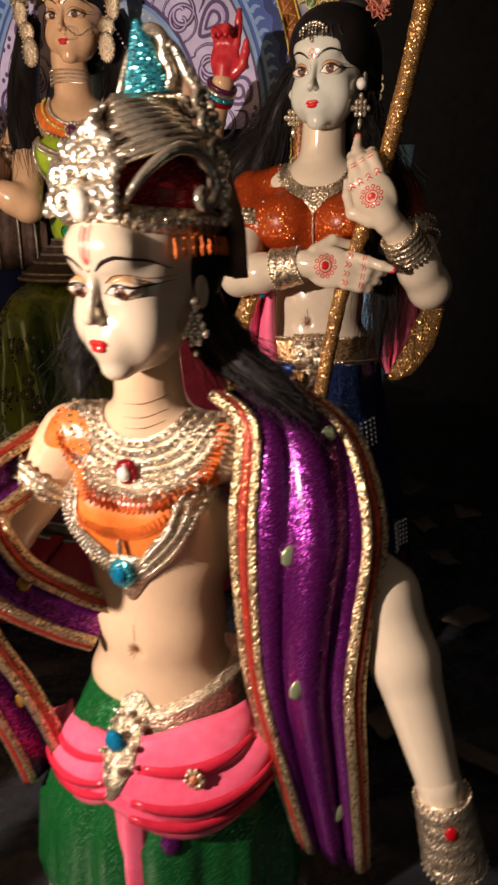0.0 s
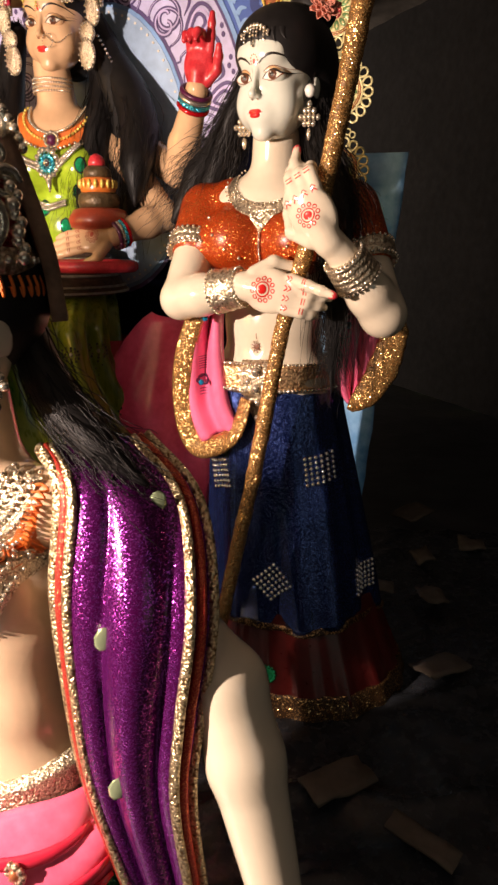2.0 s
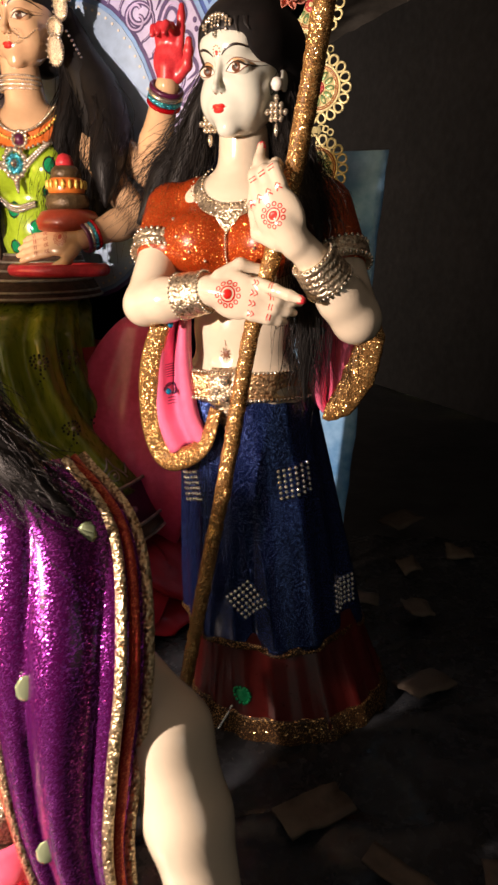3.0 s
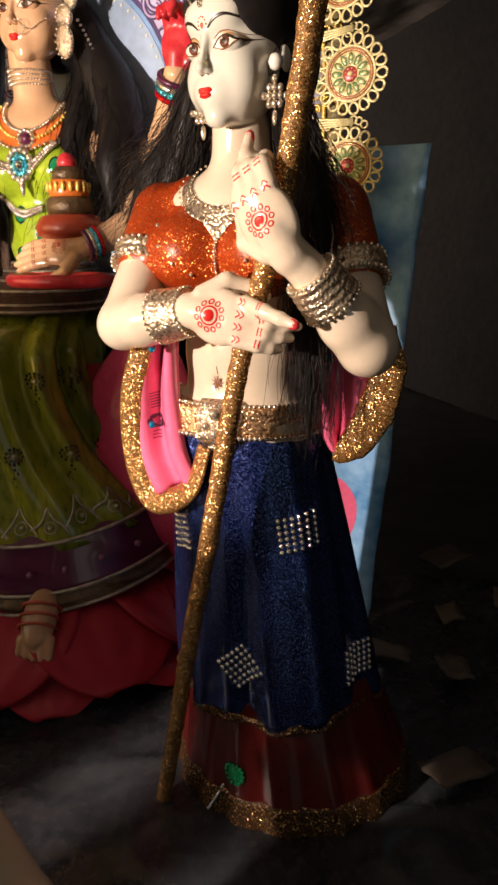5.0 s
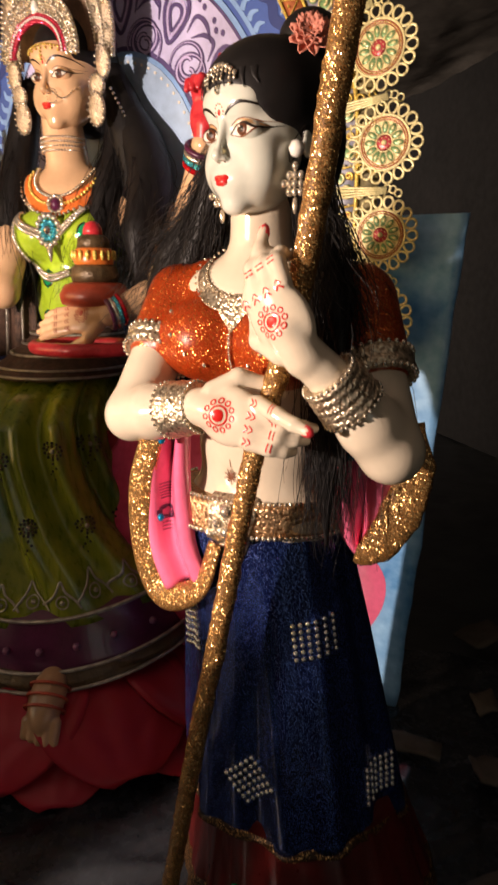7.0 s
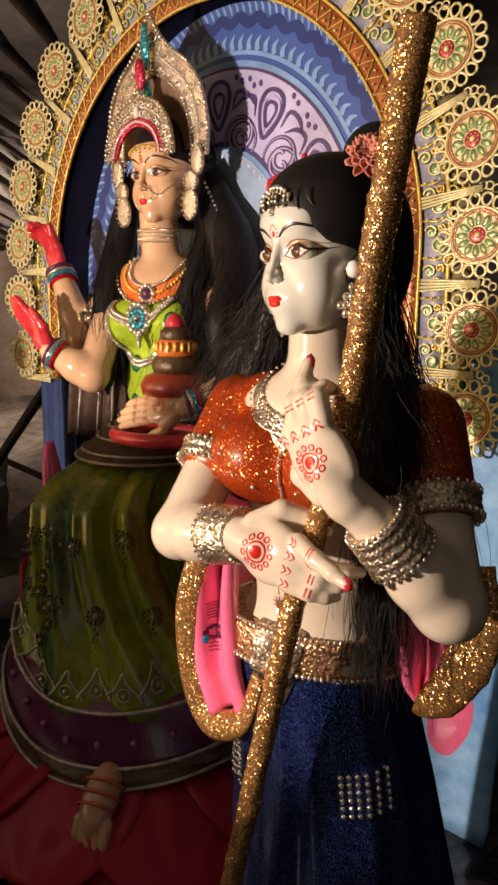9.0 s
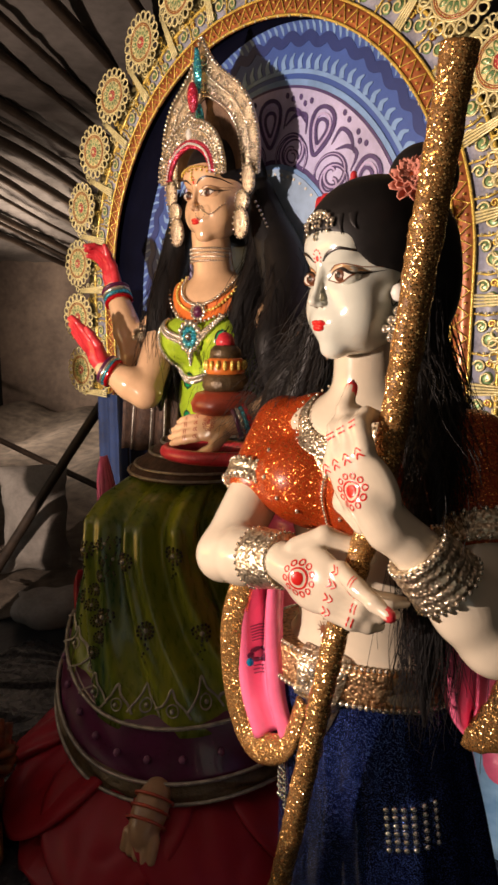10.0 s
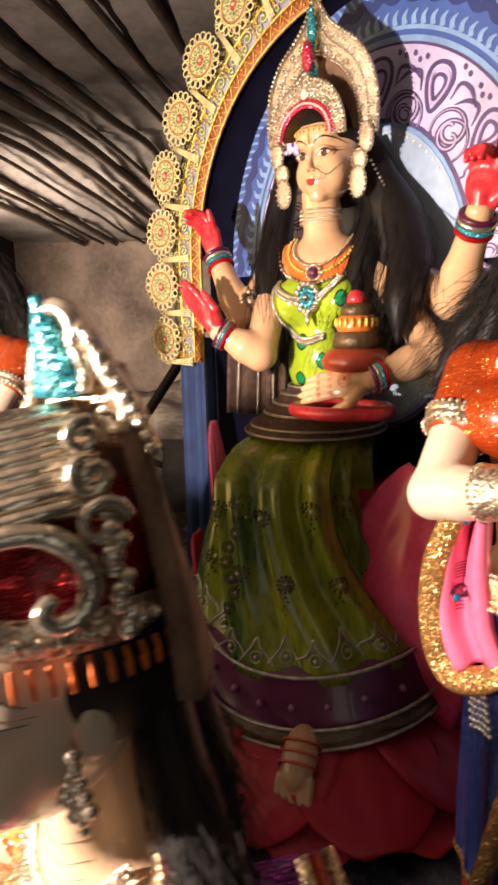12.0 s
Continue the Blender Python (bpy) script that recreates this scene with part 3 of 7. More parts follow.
# broken stone and loose bits on the heap
b = Build()
v, f = sculpt([ell((0, 0, 0.045), (0.15, 0.10, 0.075))], 0.012, planes=[((0, 0, 1), 0.10)])
b.add((np.array([np.array(q) + 0.012 * np.array(noise.noise_vector(Vector(q) * 14)) for q in v]), f), SACKING, pose(-1.30, 2.07, 0.0, 0, 0, 40))
b.object("stone_block", (-1.30, 2.07, 0.0), label="pale broken stone block lying on the floor", category="stone")
bit_rng = random.Random(21)
for i in range(26):
    q = ROOM @ Vector((bit_rng.uniform(-0.65, 0.25), bit_rng.uniform(2.45, 2.95), 0))
    w = bit_rng.uniform(0.02, 0.055)
    rows = [[((j / 3 - 0.5) * w * 2, (k / 3 - 0.5) * w, 0.014 * noise.noise(Vector((j * 0.8, k * 0.8, i * 3.1)))) for j in range(4)] for k in range(4)]
    b = Build()
    b.add(grid_sheet(rows, 0.008), CARD if i % 2 else SACKING, pose(q.x, q.y, 0.035 + 0.16 * (q.dot(EV) - 2.45), bit_rng.uniform(-25, 25), bit_rng.uniform(-25, 25), bit_rng.uniform(0, 180)))
    b.object("rubble_scrap", tuple(q), label="torn dusty scrap lying on the rubble heap", category="scrap", group="heap scraps")

# scraps on the floor to the right
scrap_rng = random.Random(11)
for i in range(16):
    x, y = scrap_rng.uniform(0.3, 1.1), scrap_rng.uniform(0.75, 2.0)
    if i == 0:
        x, y = 0.255, 0.93
    if i == 1:
        x, y = 0.37, 0.83
    w, d = scrap_rng.uniform(0.04, 0.12), scrap_rng.uniform(0.03, 0.09)
    rows = [[((j / 4 - 0.5) * w, (k / 4 - 0.5) * d, 0.012 * noise.noise(Vector((j * 0.6, k * 0.6, i * 3.1)))) for j in range(5)] for k in range(5)]
    b = Build()
    b.add(grid_sheet(rows, 0.006), CARD, pose(x, y, 0.022 + 0.004 * (i % 3), scrap_rng.uniform(-8, 8), scrap_rng.uniform(-8, 8), scrap_rng.uniform(0, 180)))
    b.object("cardboard_scrap", (x, y, 0.0), label="torn grey-brown cardboard scrap on the dark floor", category="scrap", group="floor scraps")

# ---- arched backdrop: printed fan, foil lace border, painted board ----
BD = pose(-0.36, 1.803, 0, 0, 0, -12.95)
NAVY = material("shade_navy_board", (0.004, 0.005, 0.016), 0.9, spec=0.05, var=0.2, scale=14)
BLUE_P = material("blue_print", (0.055, 0.12, 0.42), 0.5, var=0.1, scale=12)
LIGHT_BLUE = material("pale_blue_print", (0.24, 0.42, 0.74), 0.5, var=0.15, scale=10)
CENTRE = material("ice_blue_print", (0.42, 0.58, 0.80), 0.45, var=0.18, scale=5)
LAVENDER = material("lavender_print", (0.62, 0.58, 0.86), 0.5, var=0.15, scale=9)
VIOLET = material("dark_violet_print", (0.10, 0.065, 0.20), 0.5, var=0.2, scale=12)
ORCHID = material("orchid_print", (0.62, 0.52, 0.82), 0.5, var=0.15, scale=12)
DEEP = material("deep_blue_print", (0.022, 0.045, 0.20), 0.5, var=0.1, scale=12)
SKYBOARD = material("sky_painted_board", (0.36, 0.62, 0.88), 0.35, coat=0.2, var=0.15, scale=5, tint=(0.03, 0.20, 0.52))
A0, B0, ZC, ZL = 0.4955, 0.530, 1.114, 0.83
FA, FB, FZ = 0.480, 0.600, 1.06
ARCH = BD @ pose(-0.026, 0, 0)


def arch_pt(off, t, y=0.0, a=A0, bb=B0):
    """A point of the arch, t from the left foot (0) over the top to the right foot (1), moved outwards by off."""
    leg, bow = ZC - ZL, math.pi * 0.64
    tot = 2 * leg + bow
    d = t * tot
    if d < leg:
        return Vector((-(a + off), y, ZL + d))
    if d > leg + bow:
        return Vector((a + off, y, ZL + (tot - d)))
    an = math.pi * (1 - (d - leg) / bow)
    return Vector(((a + off) * math.cos(an), y, ZC + (bb + off) * math.sin(an)))


def arch_strip(o0, o1, y, n=120, thick=0.003):
    return moved(grid_sheet([[tuple(arch_pt(o0 + (o1 - o0) * u, i / n, y)) for u in (0, 0.5, 1)] for i in range(n + 1)], thick), ARCH)


def arch_fill(k, y, n=90, cz=FZ, aa=FA, bb=FB):
    """A filled arch of size k."""
    rows = []
    for i in range(n + 1):
        an = math.pi * i / n
        p = (aa * k * math.cos(an), y, cz + bb * k * math.sin(an))
        rows.append([(p[0] * u, y, cz + (p[2] - cz) * u) for u in np.linspace(0.02, 1, 6)])
    return moved(grid_sheet(rows, 0.002), BD)


def oval(cx, cz, rx, rz, y, n=40):
    ring = [(cx + rx * math.cos(a), y, cz + rz * math.sin(a)) for a in np.arange(n) * 2 * math.pi / n]
    back = [(p[0], y + 0.003, p[2]) for p in ring]
    return moved(loft([back, ring]), BD)


backdrop = new("backdrop_arch")
backdrop.location = BD.translation
tagged(backdrop, "arched stage backdrop with printed blue and lavender fan, gold lace border", "backdrop")
PRINT = 0.040
# near-black navy board also stands in for shade left of the fan print
part("board", [(moved(arch_fill(1.06, 0.030, cz=ZC, aa=A0, bb=B0), pose(-0.025, 0.006, 0)), NAVY), (moved(box((-0.505, 0.026, 0.0), (0.505, 0.036, ZC)), BD), NAVY)], backdrop, "navy backing board, near black in place of shade")


def fan_part(name, shapes, shift=0.0):
    flat = shift > 0
    bb = Build()
    for s_, m_ in shapes:
        bb.add(s_, m_, flat=flat)
    ob = bb.object(name, tuple(BD.translation))
    ob.parent = backdrop
    ob.location = BD.to_3x3() @ Vector((shift, 0, 0))
    return ob


fan_part("blue_band", [(arch_fill(0.945, 0.025), BLUE_P)], PRINT)
waves = []
for i in range(84):
    an = math.pi * (i + 0.5) / 84
    for rad, wd, mt, yy in ((0.925, (0.003, 0.0065, 0.003), LIGHT_BLUE, 0.0235),):
        q = [(FA * (rad + dr) * math.cos(an + da), 0, FZ + FB * (rad + dr) * math.sin(an + da)) for dr, da in ((-0.018, -0.010), (0.002, 0.0), (0.018, 0.014))]
        waves.append((moved(ribbon(smooth_path(q, 3), wd, yy), BD), mt))
for rad, amp, wd, mt in ((0.890, 0.010, 0.020, DEEP), (0.790, 0.0, 0.008, LIGHT_BLUE)):
    q = [(FA * (rad + amp * math.cos(a * 56)) * math.cos(a), 0, FZ + FB * (rad + amp * math.cos(a * 56)) * math.sin(a)) for a in np.linspace(0.01, math.pi - 0.01, 420)]
    waves.append((moved(ribbon(np.array(q), wd, 0.0232), BD), mt))
for i in range(56):
    an = math.pi * (i + 0.5) / 56
    q = [(FA * rr * math.cos(an + da), 0, FZ + FB * rr * math.sin(an + da)) for rr, da in ((0.798, 0.004), (0.822, 0.012), (0.845, -0.006))]
    waves.append((moved(ribbon(smooth_path(q, 4), (0.012, 0.010, 0.003), 0.0228), BD), LIGHT_BLUE))
fan_part("wave_border", waves, PRINT)
fan_part("rim_line", [(arch_fill(0.765, 0.022), LIGHT_BLUE), (arch_fill(0.745, 0.0205), VIOLET)], PRINT)
fan_part("lavender_field", [(arch_fill(0.735, 0.019), LAVENDER)], PRINT)
curls = []
for i in range(7):
    an = radians(12 + 26 * i)
    c, s_ = math.cos(an), math.sin(an)

    def at(rad, side):
        return (FA * rad * c - s_ * side, 0, FZ + FB * rad * s_ + c * side)
    for sd in (-1, 1):
        q = at(0.515, sd * 0.058)
        sp_ = [at(0.40, sd * 0.006), at(0.44, sd * 0.010), at(0.475, sd * 0.020)]
        for u in np.linspace(0, 1, 26):
            th = an - sd * 1.9 + sd * 8.6 * u
            sp_.append((q[0] + 0.044 * (1 - 0.82 * u) * math.cos(th), 0, q[2] + 0.044 * (1 - 0.82 * u) * math.sin(th)))
        sp_ = smooth_path(sp_, 2)
        curls.append((moved(ribbon(sp_, (0.003, 0.008, 0.013, 0.011, 0.009), 0.0172), BD), VIOLET))
        curls.append((moved(ribbon(sp_[6:], (0.001, 0.002, 0.004, 0.004, 0.004), 0.0164), BD), ORCHID))
        tail = smooth_path([at(0.60, sd * 0.095), at(0.645, sd * 0.075), at(0.655, sd * 0.048), at(0.60, sd * 0.036)], 5)
        curls.append((moved(ribbon(tail, (0.002, 0.009, 0.008, 0.002), 0.0166), BD), VIOLET))
    for k_, w_, mt in ((1.0, 0.008, VIOLET), (0.72, 0.005, ORCHID), (0.5, 0.007, VIOLET)):
        leaf = [at(0.625 + k_ * 0.078 * math.cos(t), k_ * 0.026 * math.sin(t) * (1 + 0.5 * math.cos(t))) for t in np.linspace(0, 2 * math.pi, 30)]
        curls.append((moved(ribbon(leaf, w_, 0.0158 - 0.0004 * k_), BD), mt))
    for rr, w in ((0.705, 0.045), (0.690, 0.060), (0.705, 0.075), (0.705, -0.045), (0.690, -0.060)):
        x, _, z = at(rr, w)
        curls.append((oval(x, z, 0.0045, 0.0060, 0.0165, 10), VIOLET))
fan_part("scroll_print", curls, PRINT)
fan_part("centre_oval", [(oval(0, 1.03, 0.222, 0.335, 0.0175), VIOLET), (oval(0, 1.03, 0.214, 0.325, 0.0155), LIGHT_BLUE), (oval(0, 1.03, 0.206, 0.315, 0.0135), CENTRE)] + [(oval(0.198 * math.cos(a), 1.03 + 0.303 * math.sin(a), 0.003, 0.003, 0.0118, 8), EYE_WHITE) for a in np.arange(72) * math.pi / 36], PRINT)

# foil lace: zigzag band, scroll band
N_Z = 64
zig = [(arch_strip(0.0, 0.040, 0.012), FOIL_RED)]
for o in (0.002, 0.039):
    zig.append((moved(tube([tuple(arch_pt(o, i / 140, 0.008)) for i in range(141)], 0.0028, 6), ARCH), GOLD_FOIL))
zz = [tuple(arch_pt(0.006 if i % 2 else 0.034, i / (N_Z * 2), 0.008)) for i in range(N_Z * 2 + 1)]
zig.append((moved(tube(np.repeat(np.array(zz), 1, 0), 0.0020, 5), ARCH), GOLD_FOIL))
fan_part("zigzag_band", zig)
dots = []
for i in range(N_Z * 2):
    dots.append((moved(bead(arch_pt(0.013 if i % 2 == 0 else 0.027, (i + 0.0) / (N_Z * 2), 0.006), 0.0026), ARCH), GOLD_FOIL))
for i in range(N_Z):
    dots.append((moved(bead(arch_pt(0.0, i / N_Z, 0.006), 0.0028), ARCH), PALE_GOLD))
fan_part("bead_trim", dots)["kind"] = "stuff"
scr = [(arch_strip(0.040, 0.090, 0.016), FOIL_BLUE), (moved(tube([tuple(arch_pt(0.090, i / 140, 0.012)) for i in range(141)], 0.004, 6), ARCH), GOLD_FOIL)]
N_S = 38
for i in range(N_S):
    t0 = (i + 0.5) / N_S
    c = arch_pt(0.065, t0, 0.010)
    d = (arch_pt(0.12, t0) - arch_pt(0.06, t0)).normalized()
    tn = Vector((d.z, 0, -d.x))
    for k, (du, dt, r, st, dr, mt) in enumerate(((0.006, 0.009, 0.015, 0.3, 1, PALE_GOLD), (-0.008, -0.011, 0.012, 3.4, 1, PALE_GOLD), (0.010, -0.016, 0.008, 1.0, -1, GOLD_FOIL))):
        q = c + d * du + tn * dt
        pts = [q + (d * math.cos(th) + tn * math.sin(th)) * r * (1 - 0.8 * u) for u, th in [(u, st + dr * 8.0 * u) for u in np.linspace(0, 1, 22)]]
        scr.append((moved(tube([tuple(p) for p in pts], [0.0020, 0.0018, 0.0024], 6, 0.5, (0, 1, 0)), ARCH), mt))
        scr.append((moved(bead(q + Vector((0, 0.003, 0)), (r * 0.8, 0.0015, r * 0.8)), ARCH), FOIL_GREEN if k < 2 else FOIL_RED))
    e0, e1 = arch_pt(0.043, i / N_S, 0.010), arch_pt(0.088, i / N_S, 0.010)
    scr.append((moved(tube([tuple(e0), tuple((e0 + e1) / 2 + tn * 0.004), tuple(e1)], 0.0020, 6), ARCH), GOLD_FOIL))
    for u in (0.2, 0.5, 0.8):
        scr.append((moved(bead(e0.lerp(e1, u) + Vector((0, -0.003, 0)), 0.0026), ARCH), PALE_GOLD))
fan_part("scroll_band", scr)


def medallion():
    """A flat foil rosette: red heart, green petals, beaded rust ring, rim of open loops; faces -y."""
    b = Build()

    def ring(r, w, y, mat, n=36):
        b.add(tube([(r * math.cos(a), y, r * math.sin(a)) for a in np.linspace(0, 2 * math.pi, n + 1)], w, 6, 0.5, (0, 1, 0)), mat)
    prof = [(0.001, -0.001), (0.0415, -0.001), (0.042, 0.001), (0.001, 0.001)]
    b.add(loft([[(r * math.cos(a), y, r * math.sin(a)) for a in np.arange(36) * math.pi / 18] for r, y in prof]), PALE_GOLD, flat=True)
    for k in range(12):
        a = k * math.pi / 6
        c, s_ = math.cos(a), math.sin(a)
        b.add(bead((0.0225 * c, -0.0012, 0.0225 * s_), (0.0088, 0.0010, 0.0046), Matrix.Rotation(-a, 4, "Y")), FOIL_GREEN)
        b.add(bead((0.0240 * c, -0.0020, 0.0240 * s_), (0.0040, 0.0010, 0.0020), Matrix.Rotation(-a, 4, "Y")), PALE_GOLD)
        loop = [(0.0225 * c + (0.0095 * math.cos(t) * c - 0.0054 * math.sin(t) * s_), -0.002, 0.0225 * s_ + (0.0095 * math.cos(t) * s_ + 0.0054 * math.sin(t) * c)) for t in np.linspace(0, 2 * math.pi, 11)]
        b.add(tube(loop, 0.0008, 4), PALE_GOLD)
    b.add(bead((0, -0.001, 0), (0.0125, 0.0016, 0.0125)), FOIL_PINK)
    b.add(bead((0, -0.003, 0), (0.0045, 0.0024, 0.0045)), PALE_GOLD)
    for k in range(8):
        a = k * math.pi / 4
        b.add(bead((0.0085 * math.cos(a), -0.0022, 0.0085 * math.sin(a)), 0.0011), PALE_GOLD)
    ring(0.0130, 0.0011, -0.0015, PALE_GOLD)
    ring(0.0335, 0.0010, -0.0015, FOIL_RED)
    ring(0.0370, 0.0014, -0.0015, FOIL_RED)
    ring(0.0410, 0.0016, -0.0015, PALE_GOLD)
    for k in range(26):
        a = k * 2 * math.pi / 26
        b.add(bead((0.0352 * math.cos(a), -0.002, 0.0352 * math.sin(a)), 0.0011), GOLD_FOIL)
    for k in range(18):
        a = k * 2 * math.pi / 18
        c, s_ = math.cos(a), math.sin(a)
        b.add(tube([(0.0515 * c + 0.0092 * math.cos(t) * c - 0.0076 * math.sin(t) * s_ * (1 + 0.25 * math.cos(t)), 0.0, 0.0515 * s_ + 0.0092 * math.cos(t) * s_ + 0.0076 * math.sin(t) * c * (1 + 0.25 * math.cos(t))) for t in np.linspace(0, 2 * math.pi, 13)], 0.0021, 6, 0.45, (0, 1, 0)), PALE_GOLD)
    return b


LACE_GROUND = material("olive_lace_ground", (0.20, 0.17, 0.07), 0.5, metal=0.2, var=0.4, scale=40, bump=0.6, bump_scale=180)
FOIL_PINK = material("crimson_foil", (0.50, 0.06, 0.07), 0.3, metal=0.2, var=0.2, scale=50)
med_mesh = None
N_M = 18
steps = [arch_pt(0.146, i / 600) for i in range(601)]
run = np.concatenate([[0.0], np.cumsum([(q - p).length for p, q in zip(steps, steps[1:])])])
for i in range(N_M):
    p = arch_pt(0.146, float(np.interp(0.065 + 0.1515 * i, run, np.linspace(0, 1, 601))), -0.010 - 0.004 * (i % 2))
    M = ARCH @ Matrix.Translation(p) @ pose(0, 0, 0, 2 * math.sin(i * 2.1), 0, 3 * math.sin(i * 1.7)) @ Matrix.Rotation(i * 0.7, 4, "Y") @ Matrix.Scale(1.09 + 0.02 * math.sin(i * 2.3), 4)
    if med_mesh is None:
        first = medallion().object("medallion")
        med_mesh = first.data
        ob = first
    else:
        ob = new("medallion", med_mesh)
    ob.parent = backdrop
    ob.matrix_local = Matrix.Translation(-BD.translation) @ M
# open lace between the scroll band and the medallions: curls, droplets and straight gilt ribs
fill = []
for i in range(64):
    t0 = (i + 0.5) / 64
    for off, r in ((0.096, 0.011), (0.118, 0.010)):
        p = arch_pt(off + 0.005 * math.sin(i * 2.1), t0, 0.008)
        fill.append((moved(tube([(p.x + r * (1 - 0.75 * u) * math.cos(8 * u + i), p.y, p.z + r * (1 - 0.75 * u) * math.sin(8 * u + i)) for u in np.linspace(0, 1, 14)], 0.0019, 5, 0.5, (0, 1, 0)), ARCH), PALE_GOLD if i % 3 else GOLD_FOIL))
for i in range(N_M + 1):
    t0 = float(np.interp(0.065 + 0.1515 * (i - 0.5), run, np.linspace(0, 1, 601)))
    for dt in (-0.006, -0.002, 0.002, 0.006):
        e0, e1 = arch_pt(0.044, t0 + dt * 0.6, 0.004), arch_pt(0.150, t0 + dt * 0.25, 0.0)
        fill.append((moved(tube([tuple(e0.lerp(e1, u)) for u in (0, 0.33, 0.66, 1)], 0.0024, 5, 0.5, (0, 1, 0)), ARCH), PALE_GOLD))
    for k in range(5):
        p = arch_pt(0.130 + 0.010 * k, t0 + 0.002 * math.sin(k * 2.0), 0.004)
        fill.append((moved(tube([(p.x + 0.0065 * math.cos(t), p.y, p.z + 0.0065 * math.sin(t)) for t in np.linspace(0, 2 * math.pi, 9)], 0.0018, 5, 0.5, (0, 1, 0)), ARCH), PALE_GOLD))
fan_part("lace_fill", fill)["kind"] = "stuff"
fan_part("lace_ground", [(arch_strip(0.088, 0.128, 0.018), LACE_GROUND)])

# painted sky board on one side, dark blue cloth on the other
rows = []
for i in range(25):
    z = 1.015 * i / 24
    right = 0.690 + 0.068 * (z / 1.015) + 0.012 * noise.noise(Vector((0, z * 9, 4)))
    rows.append([(0.50 + (right - 0.50) * j / 14, 0.038, z) for j in range(15)])
b = Build()
b.add(moved(grid_sheet(rows, 0.010), BD), SKYBOARD)
board_brush = Brush(b.tree(), BD, 0.002, 0.4)
b.add(board_brush.patch([(0.57, 0.315), (0.61, 0.345), (0.650, 0.30), (0.648, 0.23), (0.61, 0.165), (0.57, 0.19)], 0.002), PINK_BRIGHT)
b.object("painted_board", tuple(BD @ Vector((0.45, 0.04, 0))), label="sky-blue cloud-painted board behind the statues", category="board")
rows = [[(-0.655 + 0.165 * j / 20, 0.03 + 0.012 * math.sin(j * 1.1 + 0.3 * i / 10), 0.90 * i / 20) for j in range(21)] for i in range(21)]
b = Build()
BLUE_CLOTH = material("dark_blue_cloth", (0.02, 0.05, 0.16), 0.7, var=0.25, scale=12, bump=0.3, bump_scale=200)
b.add(moved(grid_sheet(rows, 0.006), BD), BLUE_CLOTH)
b.object("blue_cloth", tuple(BD @ Vector((-0.55, 0.03, 0))), label="dark blue pleated cloth hung below the arch", category="cloth")

# ---- statues ----
def head(b, M, s, skin):
    """Face, ears and neck top of a clay idol; eyes level with the origin, facing -y, s: size."""
    P = []
    for c, r in (((0, 0.012, 0.036), (0.067, 0.082, 0.074)), ((0, -0.010, -0.010), (0.058, 0.063, 0.076)), ((0, -0.030, -0.054), (0.044, 0.042, 0.036)), ((0, -0.058, -0.083), (0.016, 0.013, 0.011)),
                 ((0.030, -0.043, -0.036), (0.027, 0.024, 0.032)), ((-0.030, -0.043, -0.036), (0.027, 0.024, 0.032)), ((0, -0.060, 0.036), (0.044, 0.020, 0.026)), ((0, -0.064, -0.052), (0.022, 0.0135, 0.017))):
        P.append(ell(np.array(c) * s, np.array(r) * s))
    fine = 0.0075 * s
    nose = [cap((0, -0.0715 * s, 0.018 * s), (0, -0.0835 * s, -0.024 * s), 0.0040 * s, 0.0046 * s) + (fine,), ell((0, -0.0862 * s, -0.0272 * s), (0.0056 * s, 0.0052 * s, 0.0050 * s)) + (fine,)]
    nose += [ell((sx * 0.0060 * s, -0.0780 * s, -0.0298 * s), (0.0040 * s, 0.0056 * s, 0.0036 * s)) + (0.003 * s,) for sx in (-1, 1)]
    v, f = sculpt(P + nose, 0.0020 * s, 0.016 * s, cuts=[ell((sx * 0.028 * s, -0.084 * s, 0.001 * s), (0.017 * s, 0.0110 * s, 0.0085 * s)) for sx in (-1, 1)], cut_k=0.014 * s)
    b.add((v, f), skin, M)
    # eyeballs set in the sockets
    for sx in (-1, 1):
        b.add(sculpt([ell((sx * 0.028 * s, -0.0575 * s, 0.0 * s), (0.019 * s, 0.0145 * s, 0.0120 * s))], 0.0014 * s), skin, M)
        b.add(sculpt([ell((sx * 0.065 * s, 0.008 * s, -0.012 * s), (0.004 * s, 0.011 * s, 0.018 * s))], 0.0024 * s), skin, M)
    # lips
    b.add(sculpt([ell((0, -0.0756 * s, -0.0522 * s), (0.0145 * s, 0.005 * s, 0.0026 * s)), ell((0.0048 * s, -0.0787 * s, -0.0506 * s), (0.0058 * s, 0.0045 * s, 0.0029 * s)),
                  ell((-0.0048 * s, -0.0787 * s, -0.0506 * s), (0.0058 * s, 0.0045 * s, 0.0029 * s)), ell((0, -0.0780 * s, -0.0572 * s), (0.0098 * s, 0.0052 * s, 0.0040 * s))], 0.0012 * s, 0.003 * s), LIP, M)


